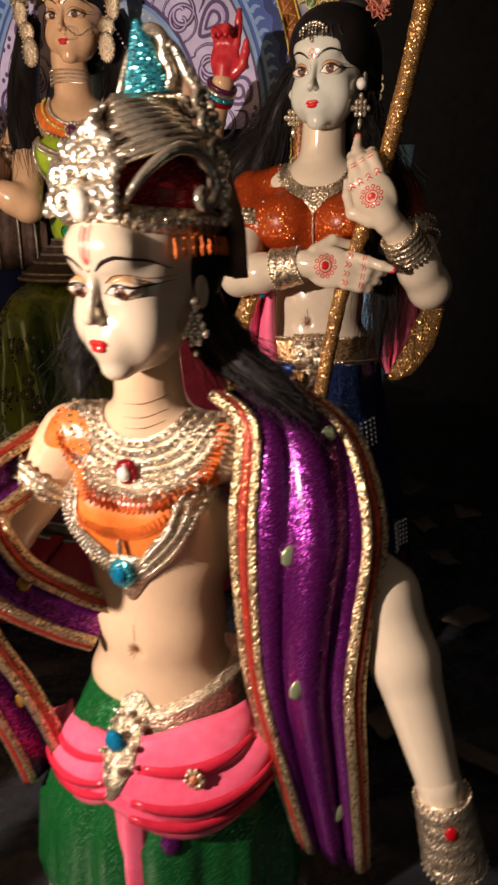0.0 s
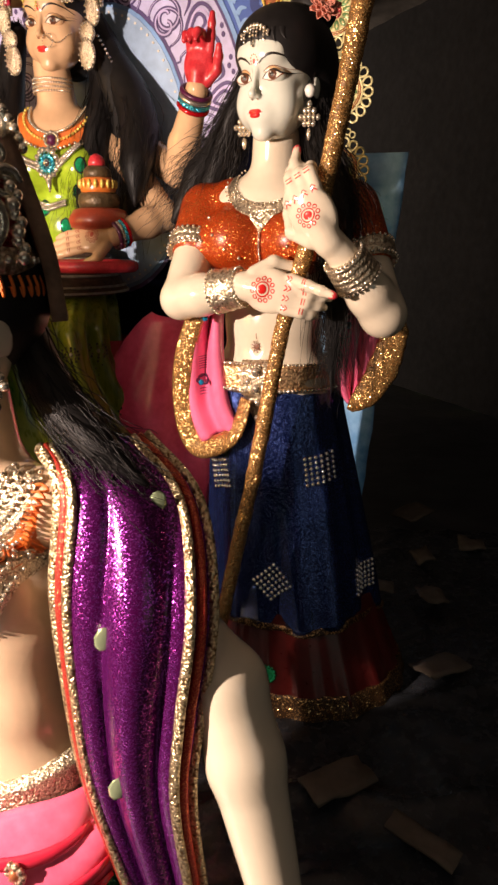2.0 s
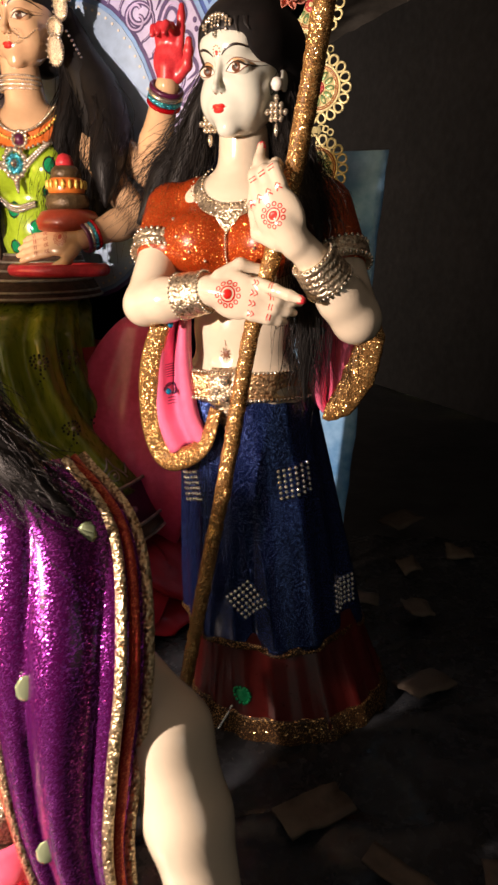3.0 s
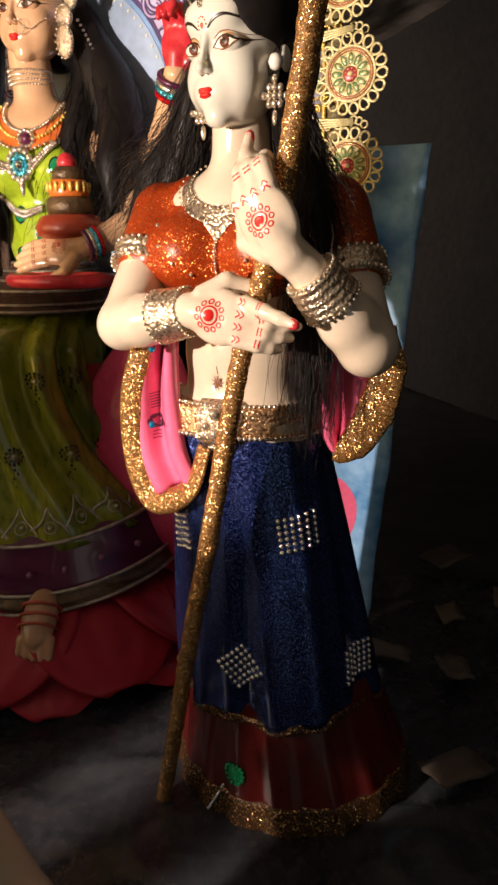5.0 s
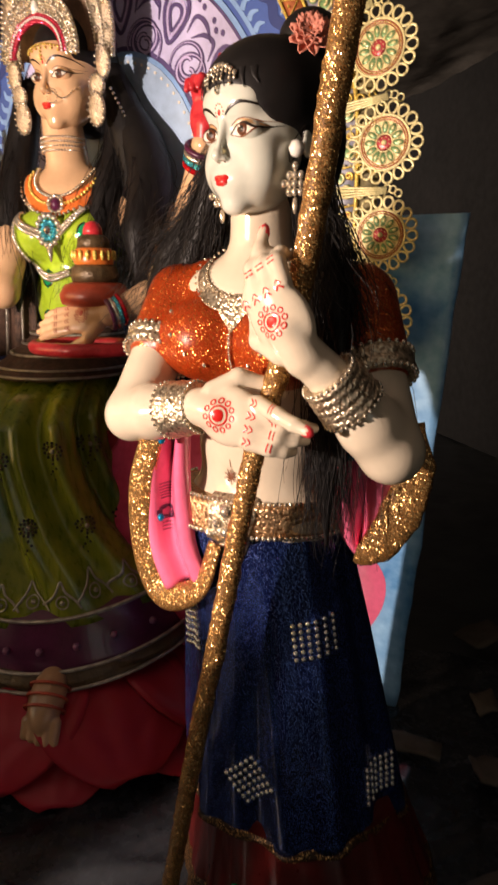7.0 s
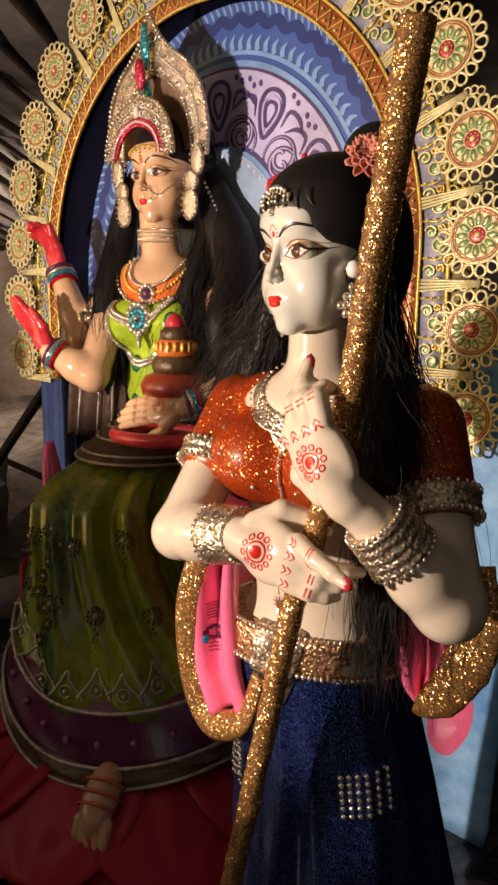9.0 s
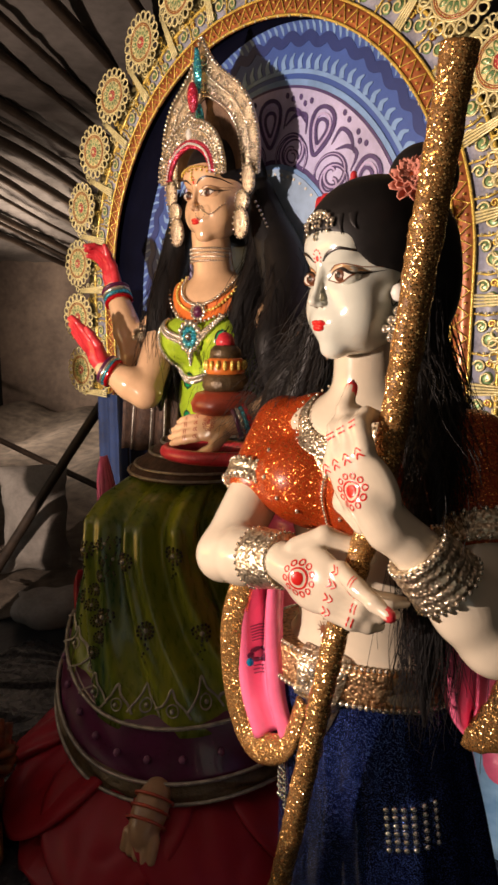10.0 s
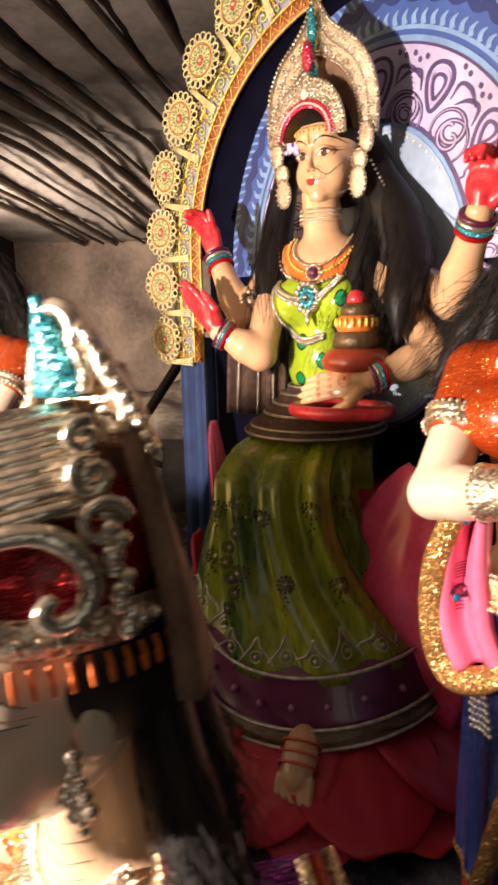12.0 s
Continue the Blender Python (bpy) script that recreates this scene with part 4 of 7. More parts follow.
def face_paint(b, M, s, bindi=True, tilak=False, lid=1.0):
    """Painted brows, lids, irises and marks."""
    br = Brush(b.tree(), M @ Matrix.Scale(s, 4), 0.0007 * s)
    for sx in (-1, 1):
        def m(*pts):
            return [(sx * x, z) for x, z in pts]
        b.add(br.patch(m((0.0125, 0.004), (0.020, 0.0110), (0.030, 0.0125), (0.042, 0.0080), (0.050, 0.0030), (0.036, 0.0070), (0.024, 0.0060)), 0.0004 * s, 3), EYESHADE)
        b.add(br.patch(m((0.0115, -0.0028), (0.018, 0.0046 * lid), (0.027, 0.0076 * lid), (0.036, 0.0054 * lid), (0.0450, 0.0010), (0.037, -0.0046), (0.027, -0.0064), (0.018, -0.0052)), 0.0007 * s), EYE_WHITE)
        gaze = sx * 0.0270 + 0.0026
        b.add(br.patch(ellipse_pts(gaze, 0.0076 * lid - 0.0072, 0.0080, 0.0070, 12), 0.0014 * s), IRIS)
        b.add(br.patch(ellipse_pts(gaze, 0.0076 * lid - 0.0068, 0.0040, 0.0038, 8), 0.0019 * s), INK)
        b.add(br.patch(ellipse_pts(gaze - 0.0022, 0.0076 * lid - 0.0045, 0.0011, 0.0011, 6), 0.0024 * s), EYE_WHITE)
        b.add(br.stroke(m((0.0105, -0.0040), (0.0175, 0.0046 * lid), (0.027, 0.0078 * lid), (0.036, 0.0056 * lid), (0.045, 0.0015), (0.058, 0.0045)), [0.0008, 0.0026, 0.0034, 0.0030, 0.0022, 0.0004], 0.0016 * s), INK)
        b.add(br.stroke(m((0.0105, -0.0040), (0.018, -0.0058), (0.027, -0.0070), (0.036, -0.0052), (0.0455, 0.0005)), [0.0006, 0.0012, 0.0014, 0.0012], 0.0016 * s), BROWN_INK)
        b.add(br.stroke(m((0.0125, 0.0060), (0.022, 0.0122), (0.033, 0.0130), (0.046, 0.0085), (0.060, 0.0085)), [0.0005, 0.0011, 0.0012, 0.0010, 0.0004], 0.001 * s), BROWN_INK)
        b.add(br.stroke(m((0.0080, 0.0175), (0.018, 0.0255), (0.032, 0.0295), (0.047, 0.0250), (0.059, 0.0150)), [0.0016, 0.0036, 0.0036, 0.0024, 0.0005], 0.001 * s), INK)
        b.add(br.patch(ellipse_pts(sx * 0.0052, -0.0335, 0.0018, 0.0010, 6), 0.0004 * s, 2), BROWN_INK)
    b.add(br.stroke([(-0.0150, -0.0530), (-0.006, -0.0540), (0.006, -0.0540), (0.0150, -0.0530)], [0.0004, 0.0009, 0.0004], 0.0007 * s), RED_INK)
    if bindi:
        b.add(br.patch(ellipse_pts(0, 0.021, 0.0026, 0.0034, 8), 0.0008 * s), RED_INK)
        for a in range(9):
            an = math.pi * (-0.2 + a * 0.175)
            b.add(br.patch(ellipse_pts(0.0062 * math.cos(an), 0.0225 + 0.0082 * math.sin(an), 0.0011, 0.0011, 6), 0.0008 * s, 2), RED_INK)
    if tilak:
        b.add(br.stroke([(-0.0055, 0.058), (-0.005, 0.032), (0, 0.024), (0.005, 0.032), (0.0055, 0.058)], 0.0026, 0.0008 * s), FADED)
        b.add(br.stroke([(0, 0.056), (0, 0.024)], 0.0026, 0.0009 * s), RED_INK)
        b.add(br.patch(ellipse_pts(0, 0.0175, 0.0016, 0.0016, 6), 0.0009 * s, 2), RED_INK)


FADED = material("faded_rose_paint", (0.55, 0.22, 0.18), 0.3, var=0.1)


def hand_prims(M, s, curl, thumb, spread=0.006, index=None):
    """Palm and fingers in the frame M: fingers run along +x, the back of the hand is -y, thumb side +z."""
    out = [ell((0.032 * s, 0, 0), (0.042 * s, 0.0145 * s, 0.033 * s), M), cap((-0.01 * s, 0, 0), (0.02 * s, 0, 0), 0.021 * s, 0.022 * s, M)]
    for i in range(4):
        z = (0.022 - 0.0145 * i) * s
        L = [0.062, 0.068, 0.062, 0.050][i] * s
        aim = index if isinstance(index, Vector) and i == 0 else None
        c = index if index is not None and i == 0 and aim is None else curl
        p = Vector((0.062 * s, 0, z))
        ang = math.radians(c * 0.35)
        pts = [p]
        for j, frac in enumerate((0.45, 0.32, 0.26)):
            p = p + Vector((math.cos(ang), math.sin(ang), (0.10 - 0.07 * i) * spread * 10)) * L * frac
            pts.append(p)
            ang += math.radians(c * 0.6)
        if aim is not None:
            q = M.inverted() @ aim
            pts = [pts[0], pts[0].lerp(q, 0.42) + Vector((0, -0.003, 0)), pts[0].lerp(q, 0.75) + Vector((0, -0.002, 0)), q]
        out += chain(pts, [0.0092 * s, 0.0085 * s, 0.0075 * s, 0.0058 * s], M)
    tp = [Vector((0.004, 0.0, 0.02)) * s, Vector((0.026, thumb[0] * 0.4, 0.042)) * s, Vector((0.05, thumb[0], 0.042 + thumb[1] * 0.5)) * s, Vector((0.068, thumb[0] * 1.3, 0.038 + thumb[1])) * s]
    out += chain(tp, [0.013 * s, 0.0105 * s, 0.0092 * s, 0.0065 * s], M)
    return out


def frame_of(origin, along, back):
    """A frame with x along 'along' and -y towards 'back'."""
    x = Vector(along).normalized()
    y = -(Vector(back) - x * Vector(back).dot(x)).normalized()
    z = x.cross(y)
    m = Matrix((x, y, z)).transposed().to_4x4()
    m.translation = Vector(origin)
    return m


def henna(b, tree, M, s, mat, r=0.0125, centre=(0.03, 0.0)):
    """A ringed flower painted on the back of a hand, with dashes on the fingers."""
    br = Brush(tree, M, 0.0007)
    cx, cz = centre[0] * s, centre[1] * s
    b.add(br.patch(ellipse_pts(cx, cz, r * 0.42, r * 0.5, 10), 0.0008), mat)
    b.add(br.stroke(ellipse_pts(cx, cz, r * 0.66, r * 0.75, 12), r * 0.14, closed=True), mat)
    for i in range(11):
        a = i * 2 * math.pi / 11
        b.add(br.stroke(ellipse_pts(cx + r * 1.05 * math.cos(a), cz + r * 1.15 * math.sin(a), r * 0.2, r * 0.2, 6), r * 0.11, closed=True, n=3), mat)
    for k, z in enumerate((0.022, 0.008, -0.006, -0.02)):
        b.add(br.stroke([(0.058 * s, z * s - 0.004 * s), (0.062 * s, z * s), (0.058 * s, z * s + 0.004 * s)], 0.0016), mat)
        b.add(br.stroke([(0.063 * s, z * s - 0.004 * s), (0.067 * s, z * s), (0.063 * s, z * s + 0.004 * s)], 0.0012), mat)
        b.add(br.stroke([(0.085 * s, z * s - 0.0045 * s), (0.085 * s, z * s + 0.0045 * s)], 0.0014), mat)
        b.add(br.stroke([(0.089 * s, z * s - 0.0045 * s), (0.089 * s, z * s + 0.0045 * s)], 0.0011), mat)
    return b


def bracelet(b, a, c, ra, rc, mat, rows=4, beads=26):
    """A wide cuff between two points of a forearm, with ridges and a beaded rim."""
    a, c = Vector(a), Vector(c)
    ax = (c - a).normalized()
    side = ax.orthogonal().normalized()
    nor = ax.cross(side)
    prof, n = [], 28
    for i in range(25):
        t = i / 24
        r = ra + (rc - ra) * t + 0.003 + 0.0018 * abs(math.sin(t * math.pi * rows))
        ring = []
        for j in range(n):
            an = j * 2 * math.pi / n
            ring.append(tuple(a + (c - a) * t + (side * math.cos(an) + nor * math.sin(an)) * r))
        prof.append(ring)
    b.add(loft(prof), mat)
    for t, r in ((0.0, ra), (1.0, rc)):
        for j in range(beads):
            an = j * 2 * math.pi / beads
            b.add(bead(a + (c - a) * t + (side * math.cos(an) + nor * math.sin(an)) * (r + 0.0035), r * 0.075), SILVER_PLAIN)


def ring_loft(specs, n=96, folds=0, depth=0.0, sag=None, phase=0.0, detail=0):
    """Rings (z, cx, cy, a, b) skinned with n columns; folds deepen downwards."""
    zs = np.array([q[0] for q in specs])
    out = []
    for t in np.linspace(0, 1, (len(specs) - 1) * 6 + 1):
        x = t * (len(specs) - 1)
        vals = [np.interp(x, range(len(specs)), [q[i] for q in specs]) for i in range(5)]
        z, cx, cy, a, bb = vals
        ring = []
        for j in range(n):
            an = j * 2 * math.pi / n
            amp = depth * (0.25 + 0.75 * t)
            k = 1.0 + amp * (math.cos(folds * an + phase + 0.8 * math.sin(3 * an)) + 0.45 * math.cos((folds * 2 + 3) * an + 1.3 + 2 * t)) / 1.45
            zz = z + (sag(math.cos(an), math.sin(an), t) if sag else 0.0)
            ring.append((cx + a * k * math.cos(an), cy + bb * k * math.sin(an), zz))
        out.append(ring)
    return loft(out)


def strands(anchors, count, seed, spread=0.02, wave=0.01, r=0.0009):
    """Many loose hair strands that follow a guide curve."""
    rng = np.random.RandomState(seed)
    V, F, n = [], [], 0
    guide = smooth_path(anchors, 5)
    m = len(guide)
    for _ in range(count):
        off = rng.normal(0, 1, 3) * spread
        ph = rng.uniform(0, 6.28, 3)
        fr = rng.uniform(1.2, 3.5)
        t = np.linspace(0, 1, m)[:, None]
        grow = 0.35 + 0.9 * t
        fly = rng.normal(0, 1, 3) * spread * (0.5 if rng.rand() > 0.10 else 1.9)
        p = guide + off * grow + wave * np.sin(fr * 6.28 * t + ph) * grow + fly * t ** 2
        v, f = tube(p[: max(4, int(m * rng.uniform(0.6, 1.0)))], [r, r * 0.9, r * 0.4], 3)
        V.append(v)
        F.extend([[i + n for i in q] for q in f])
        n += len(v)
    return np.concatenate(V), F

# ---- standing attendant idol with a long glitter staff ----
def attendant():
    b = Build()
    T = pose(0.125, 1.215, 0, 0, 0, -14)
    HM = pose(0.132, 1.190, 1.057, 2, 0, -30)
    s = 0.88
    head(b, HM, s, SKIN_FACE)
    face_paint(b, HM, s)
    # neck, belly and shoulders
    body = [cap((0.0, 0.0, 0.895), (0.004, -0.012, 0.99), 0.041, 0.036, T), ell((0, -0.002, 0.70), (0.083, 0.066, 0.10), T), ell((0, 0.002, 0.61), (0.110, 0.078, 0.06), T),
            ell((0, 0.0, 0.80), (0.10, 0.068, 0.09), T), cap((-0.09, 0, 0.884), (0.09, 0, 0.884), 0.030, 0.030, T), ell((0, -0.01, 0.885), (0.095, 0.052, 0.045), T)]
    b.add(sculpt(body, 0.0045, 0.03, cuts=[ell((-0.008, -0.072, 0.668), (0.006, 0.012, 0.008), T)], cut_k=0.008), SKIN_PALE)
    # arms
    shr, elr, wrr = T @ Vector((-0.118, 0.0, 0.878)), Vector((-0.016, 1.130, 0.744)), Vector((0.085, 1.088, 0.767))
    shl, ell_, wrl = T @ Vector((0.122, 0.0, 0.878)), Vector((0.294, 1.092, 0.730)), Vector((0.228, 1.050, 0.815))
    HR = frame_of((0.098, 1.074, 0.768), (0.91, -0.32, -0.14), (-0.25, -0.95, 0.15))
    HL = frame_of((0.203, 1.038, 0.840), (-0.52, -0.06, 0.85), (-0.35, -0.93, 0.0))
    b.add(sculpt(chain([shr, elr], [0.036, 0.030]) + chain([elr, elr.lerp(wrr, 0.35), wrr], [0.030, 0.031, 0.021]), 0.0032, 0.012), SKIN_PALE)
    b.add(sculpt(chain([shl, ell_], [0.038, 0.033]) + chain([ell_, ell_.lerp(wrl, 0.35), wrl], [0.033, 0.032, 0.022]), 0.0032, 0.012), SKIN_PALE)
    TIP_R, TIP_L = Vector((0.217, 1.020, 0.762)), Vector((0.162, 1.062, 0.950))
    b.add(sculpt(chain([wrr, HR.translation], [0.021, 0.020]) + hand_prims(HR, 0.98, 46, (0.026, -0.004), index=TIP_R), 0.0024, 0.0042), SKIN_PALE)
    b.add(sculpt(chain([wrl, HL.translation], [0.022, 0.020]) + hand_prims(HL, 0.98, 74, (0.030, -0.006), index=TIP_L), 0.0024, 0.0042), SKIN_PALE)
    tree = b.tree()
    henna(b, tree, HR, 0.98, RED_INK, 0.0135, (0.028, 0.0))
    henna(b, tree, HL, 0.98, RED_INK, 0.0125, (0.036, 0.002))
    for M, tip in ((HR, TIP_R), (HL, TIP_L)):
        base = M @ Vector((0.061, 0, 0.0216))
        b.add(moved(bead((0, 0, 0), (0.0115, 0.0062, 0.0062)), frame_of(tip - (tip - base).normalized() * 0.003, tip - base, M.to_3x3() @ Vector((0, -1, 0)))), ALTA)
    # blouse with sleeves
    bl = [ell((0, 0.0, 0.825), (0.106, 0.074, 0.085), T), ell((-0.052, -0.054, 0.832), (0.052, 0.046, 0.050), T), ell((0.052, -0.054, 0.832), (0.052, 0.046, 0.050), T),
          ell((0, 0.0, 0.88), (0.112, 0.060, 0.042), T), cap(shr, shr.lerp(elr, 0.42), 0.045, 0.041), cap(shl, shl.lerp(ell_, 0.44), 0.046, 0.043), cap(T @ Vector((-0.07, 0, 0.895)), T @ Vector((0.07, 0, 0.895)), 0.034, 0.034)]
    b.add(sculpt(bl, 0.004, 0.018, cuts=[ell((0, -0.050, 0.952), (0.047, 0.085, 0.058), T)], planes=[((0, 0, -1), -0.776)]), ORANGE_GLITTER)
    # armlets, cuffs
    bracelet(b, shr.lerp(elr, 0.40), shr.lerp(elr, 0.53), 0.0415, 0.040, SILVER, 2, 30)
    bracelet(b, shl.lerp(ell_, 0.42), shl.lerp(ell_, 0.56), 0.0435, 0.042, SILVER, 2, 30)
    bracelet(b, elr.lerp(wrr, 0.60), wrr, 0.029, 0.0255, SILVER, 3, 30)
    bracelet(b, ell_.lerp(wrl, 0.60), ell_.lerp(wrl, 0.97), 0.031, 0.0265, SILVER, 5, 30)
    # collar necklace: crescent with a pendant
    bust = Build()
    bust.add(sculpt(body, 0.006, 0.03), SKIN_PALE).add(sculpt(bl, 0.006, 0.018, planes=[((0, 0, -1), -0.776)]), ORANGE_GLITTER)
    br = Brush(bust.tree(), T, 0.004, 0.4)
    arc = [(0.058 * math.sin(a), 0.920 - 0.044 * math.cos(a)) for a in np.linspace(-2.0, 2.0, 13)]
    b.add(br.stroke(arc, [0.012, 0.018, 0.024, 0.018, 0.012], 0.004), SILVER)
    b.add(br.patch([(-0.030, 0.886), (0.030, 0.886), (0.020, 0.868), (0.007, 0.852), (0, 0.844), (-0.007, 0.852), (-0.020, 0.868)], 0.005), SILVER)
    for i in range(33):
        a = -2.0 + 4.0 * i / 32
        for rr in (0.049, 0.068):
            q = br.on(rr * math.sin(a), 0.920 - (rr - 0.014) * math.cos(a), 0.0045)
            if q:
                b.add(bead(q, 0.0017), SILVER_PLAIN)
    for i in range(16):
        q = br.on(0.0, 0.842 - 0.0036 * i, 0.003)
        if q:
            b.add(bead(q, 0.002), SILVER_PLAIN)
    for x, z in ((-0.07, 0.84), (-0.05, 0.82), (0.05, 0.825), (-0.085, 0.865), (0.03, 0.81), (-0.03, 0.807), (0.0, 0.785)):
        q = br.on(x, z, 0.001)
        if q:
            b.add(bead(q, 0.0028), SILVER_PLAIN)
    # navel mark
    b.add(br.patch(ellipse_pts(-0.008, 0.668, 0.004, 0.005, 8), 0.0006, 2), BROWN_INK)
    for i in range(9):
        a = i * 2 * math.pi / 9
        b.add(br.stroke([(-0.008 + 0.004 * math.cos(a), 0.668 + 0.004 * math.sin(a)), (-0.008 + 0.0095 * math.cos(a), 0.668 + 0.0105 * math.sin(a))], [0.0022, 0.0006], 0.0007, 3), BROWN_INK)
    b.add(br.stroke([(-0.008, 0.69), (-0.007, 0.68)], 0.001, 0.0007, 3), BROWN_INK)
    # skirt, underskirt, hem
    b.add(ring_loft([(0.625, 0.125, 1.222, 0.113, 0.083), (0.55, 0.130, 1.228, 0.119, 0.091), (0.45, 0.143, 1.238, 0.129, 0.103), (0.35, 0.153, 1.242, 0.141, 0.118), (0.25, 0.164, 1.245, 0.153, 0.132), (0.165, 0.174, 1.25, 0.161, 0.144)],
                    160, 6, 0.085, lambda c, s_, t: 0.004 * t * math.sin(5 * math.atan2(s_, c)), 0.7), BLUE_GLITTER)
    b.add(ring_loft([(0.20, 0.174, 1.25, 0.150, 0.132), (0.12, 0.186, 1.25, 0.168, 0.150), (0.03, 0.200, 1.25, 0.190, 0.172)], 128, 17, 0.03), RED_CLOTH)
    b.add(ring_loft([(0.050, 0.198, 1.25, 0.188, 0.170), (0.02, 0.200, 1.25, 0.195, 0.177), (0.0, 0.200, 1.25, 0.197, 0.179)], 128, 17, 0.03), HEM_GLITTER)
    b.add(ring_loft([(0.178, 0.174, 1.25, 0.162, 0.145), (0.166, 0.174, 1.25, 0.164, 0.147)], 160, 6, 0.085, lambda c, s_, t: 0.004 * math.sin(5 * math.atan2(s_, c)), 0.7), HEM_GLITTER)
    # belt with buckle and drop
    b.add(ring_loft([(0.640, 0.125, 1.220, 0.108, 0.078), (0.637, 0.125, 1.220, 0.118, 0.088), (0.598, 0.125, 1.222, 0.121, 0.090), (0.592, 0.125, 1.222, 0.113, 0.084)], 96), COPPER)
    for z, r in ((0.641, 0.0028), (0.600, 0.0034)):
        for j in range(110):
            a = j * 2 * math.pi / 110
            if math.sin(a) < 0.45:
                b.add(bead((0.125 + (0.116 if z > 0.62 else 0.1225) * math.cos(a), 1.220 + (0.086 if z > 0.62 else 0.0925) * math.sin(a), z), r), SILVER_PLAIN)
    tree = b.tree()
    br = Brush(tree, T, 0.004, 0.4)
    b.add(br.patch([(-0.03, 0.645), (0.03, 0.645), (0.026, 0.60), (0.014, 0.565), (0, 0.545), (-0.014, 0.565), (-0.026, 0.60)], 0.008), SILVER)
    for x, z, r in ((0, 0.632, 0.009), (0, 0.605, 0.008), (-0.012, 0.615, 0.006), (0.012, 0.615, 0.006), (0, 0.58, 0.007), (0, 0.555, 0.005)):
        b.add(bead(br.on(x, z, 0.008), r), SILVER_PLAIN)
    # rhinestone squares on the skirt
    for x, z, turn, sz in ((0.049, 0.438, 20, 6), (0.211, 0.462, 8, 6), (0.136, 0.258, 42, 6), (0.298, 0.240, 2, 6)):
        w = Brush(tree, pose(x, 1.2, z, 0, 0, 25 if x > 0.25 else (-25 if x < 0.1 else 0)), 0.001, 0.4)
        ca, sa = math.cos(radians(turn)), math.sin(radians(turn))
        for i in range(sz):
            for j in range(sz):
                u, v = (i - 2.5) * 0.0092, (j - 2.5) * 0.0092
                q = w.on(u * ca - v * sa, u * sa + v * ca, 0.0012)
                if q:
                    b.add(bead(q, 0.0039), RHINE)
    fw = Brush(tree, pose(0.131, 1.2, 0.085), 0.002, 0.4)
    b.add(fw.patch(ellipse_pts(0, 0, 0.012, 0.012, 10), 0.004), GEM_GREEN)
    for j in range(14):
        q = fw.on(0.0135 * math.cos(j * 0.449), 0.0135 * math.sin(j * 0.449), 0.003)
        if q:
            b.add(bead(q, 0.0032), GEM_GREEN)
    for j in range(12):
        q = fw.on(-0.02 - 0.002 * j, -0.03 - 0.004 * j, 0.002)
        if q:
            b.add(bead(q, 0.003), RHINE)
    # draped shawl: a loop on one hip, a tail behind the other elbow
    inner = smooth_path([(0.045, 1.165, 0.735), (0.045, 1.160, 0.66), (0.055, 1.150, 0.58), (0.075, 1.140, 0.535)], 8)
    outer = smooth_path([(0.010, 1.145, 0.730), (-0.012, 1.160, 0.65), (-0.018, 1.175, 0.56), (0.005, 1.170, 0.500)], 8)
    rows = [[tuple(p + (q - p) * t + np.array((0, -0.012 * math.sin(t * math.pi * 3), 0))) for t in np.linspace(0, 1, 16)] for p, q in zip(inner, outer)]
    b.add(grid_sheet(rows, 0.006), PINK_BRIGHT)
    edge = smooth_path([(0.012, 1.138, 0.735), (-0.016, 1.150, 0.65), (-0.022, 1.165, 0.56), (-0.006, 1.168, 0.497), (0.030, 1.150, 0.497), (0.070, 1.130, 0.530), (0.088, 1.128, 0.585)], 8)
    b.add(tube(edge, [0.014, 0.018, 0.020, 0.020, 0.017, 0.014], 10, 0.35, (0, 1, 0)), GOLD_GLITTER)
    for q in ((0.022, 1.128, 0.715), (0.012, 1.143, 0.609)):
        b.add(bead(q, 0.005), GEM_BLUE)
    stk = Brush(b.tree(), pose(0.012, 1.2, 0.609, 0, 0, 0), 0.001, 0.4)
    for j in range(6):
        a = j * math.pi / 3
        b.add(stk.patch(ellipse_pts(0.008 * math.cos(a), 0.008 * math.sin(a), 0.003, 0.0045, 8, a), 0.001, 2), MAROON)
    for j in range(9):
        b.add(stk.stroke([(-0.006, 0.04 - 0.004 * j if j < 6 else -0.01 - 0.005 * (j - 5)), (0.006, 0.041 - 0.004 * j if j < 6 else -0.009 - 0.005 * (j - 5))], 0.0012, 0.001, 2), MAROON)
    inner = smooth_path([(0.225, 1.185, 0.73), (0.222, 1.175, 0.67), (0.235, 1.185, 0.60), (0.255, 1.195, 0.57)], 8)
    outer = smooth_path([(0.325, 1.170, 0.73), (0.325, 1.180, 0.68), (0.305, 1.185, 0.62), (0.268, 1.185, 0.575)], 8)
    rows = [[tuple(p + (q - p) * t + np.array((0, -0.012 * math.sin(t * math.pi * 4), 0))) for t in np.linspace(0, 1, 16)] for p, q in zip(inner, outer)]
    b.add(grid_sheet(rows, 0.006), PINK_BRIGHT)
    edge = smooth_path([(0.316, 1.172, 0.745), (0.322, 1.165, 0.69), (0.306, 1.166, 0.63), (0.280, 1.170, 0.585), (0.258, 1.176, 0.560)], 8)
    fold_v, fold_f = tube(edge, [0.010, 0.022, 0.026, 0.021, 0.006], 14, 0.3, (0, 1, 0))
    b.add((np.array([np.array(p) + 0.0035 * np.array(noise.noise_vector(Vector(p) * 60)) for p in fold_v]), fold_f), GOLD_GLITTER)
    b.add(bead((0.248, 1.150, 0.705), 0.006), GEM_BLUE)
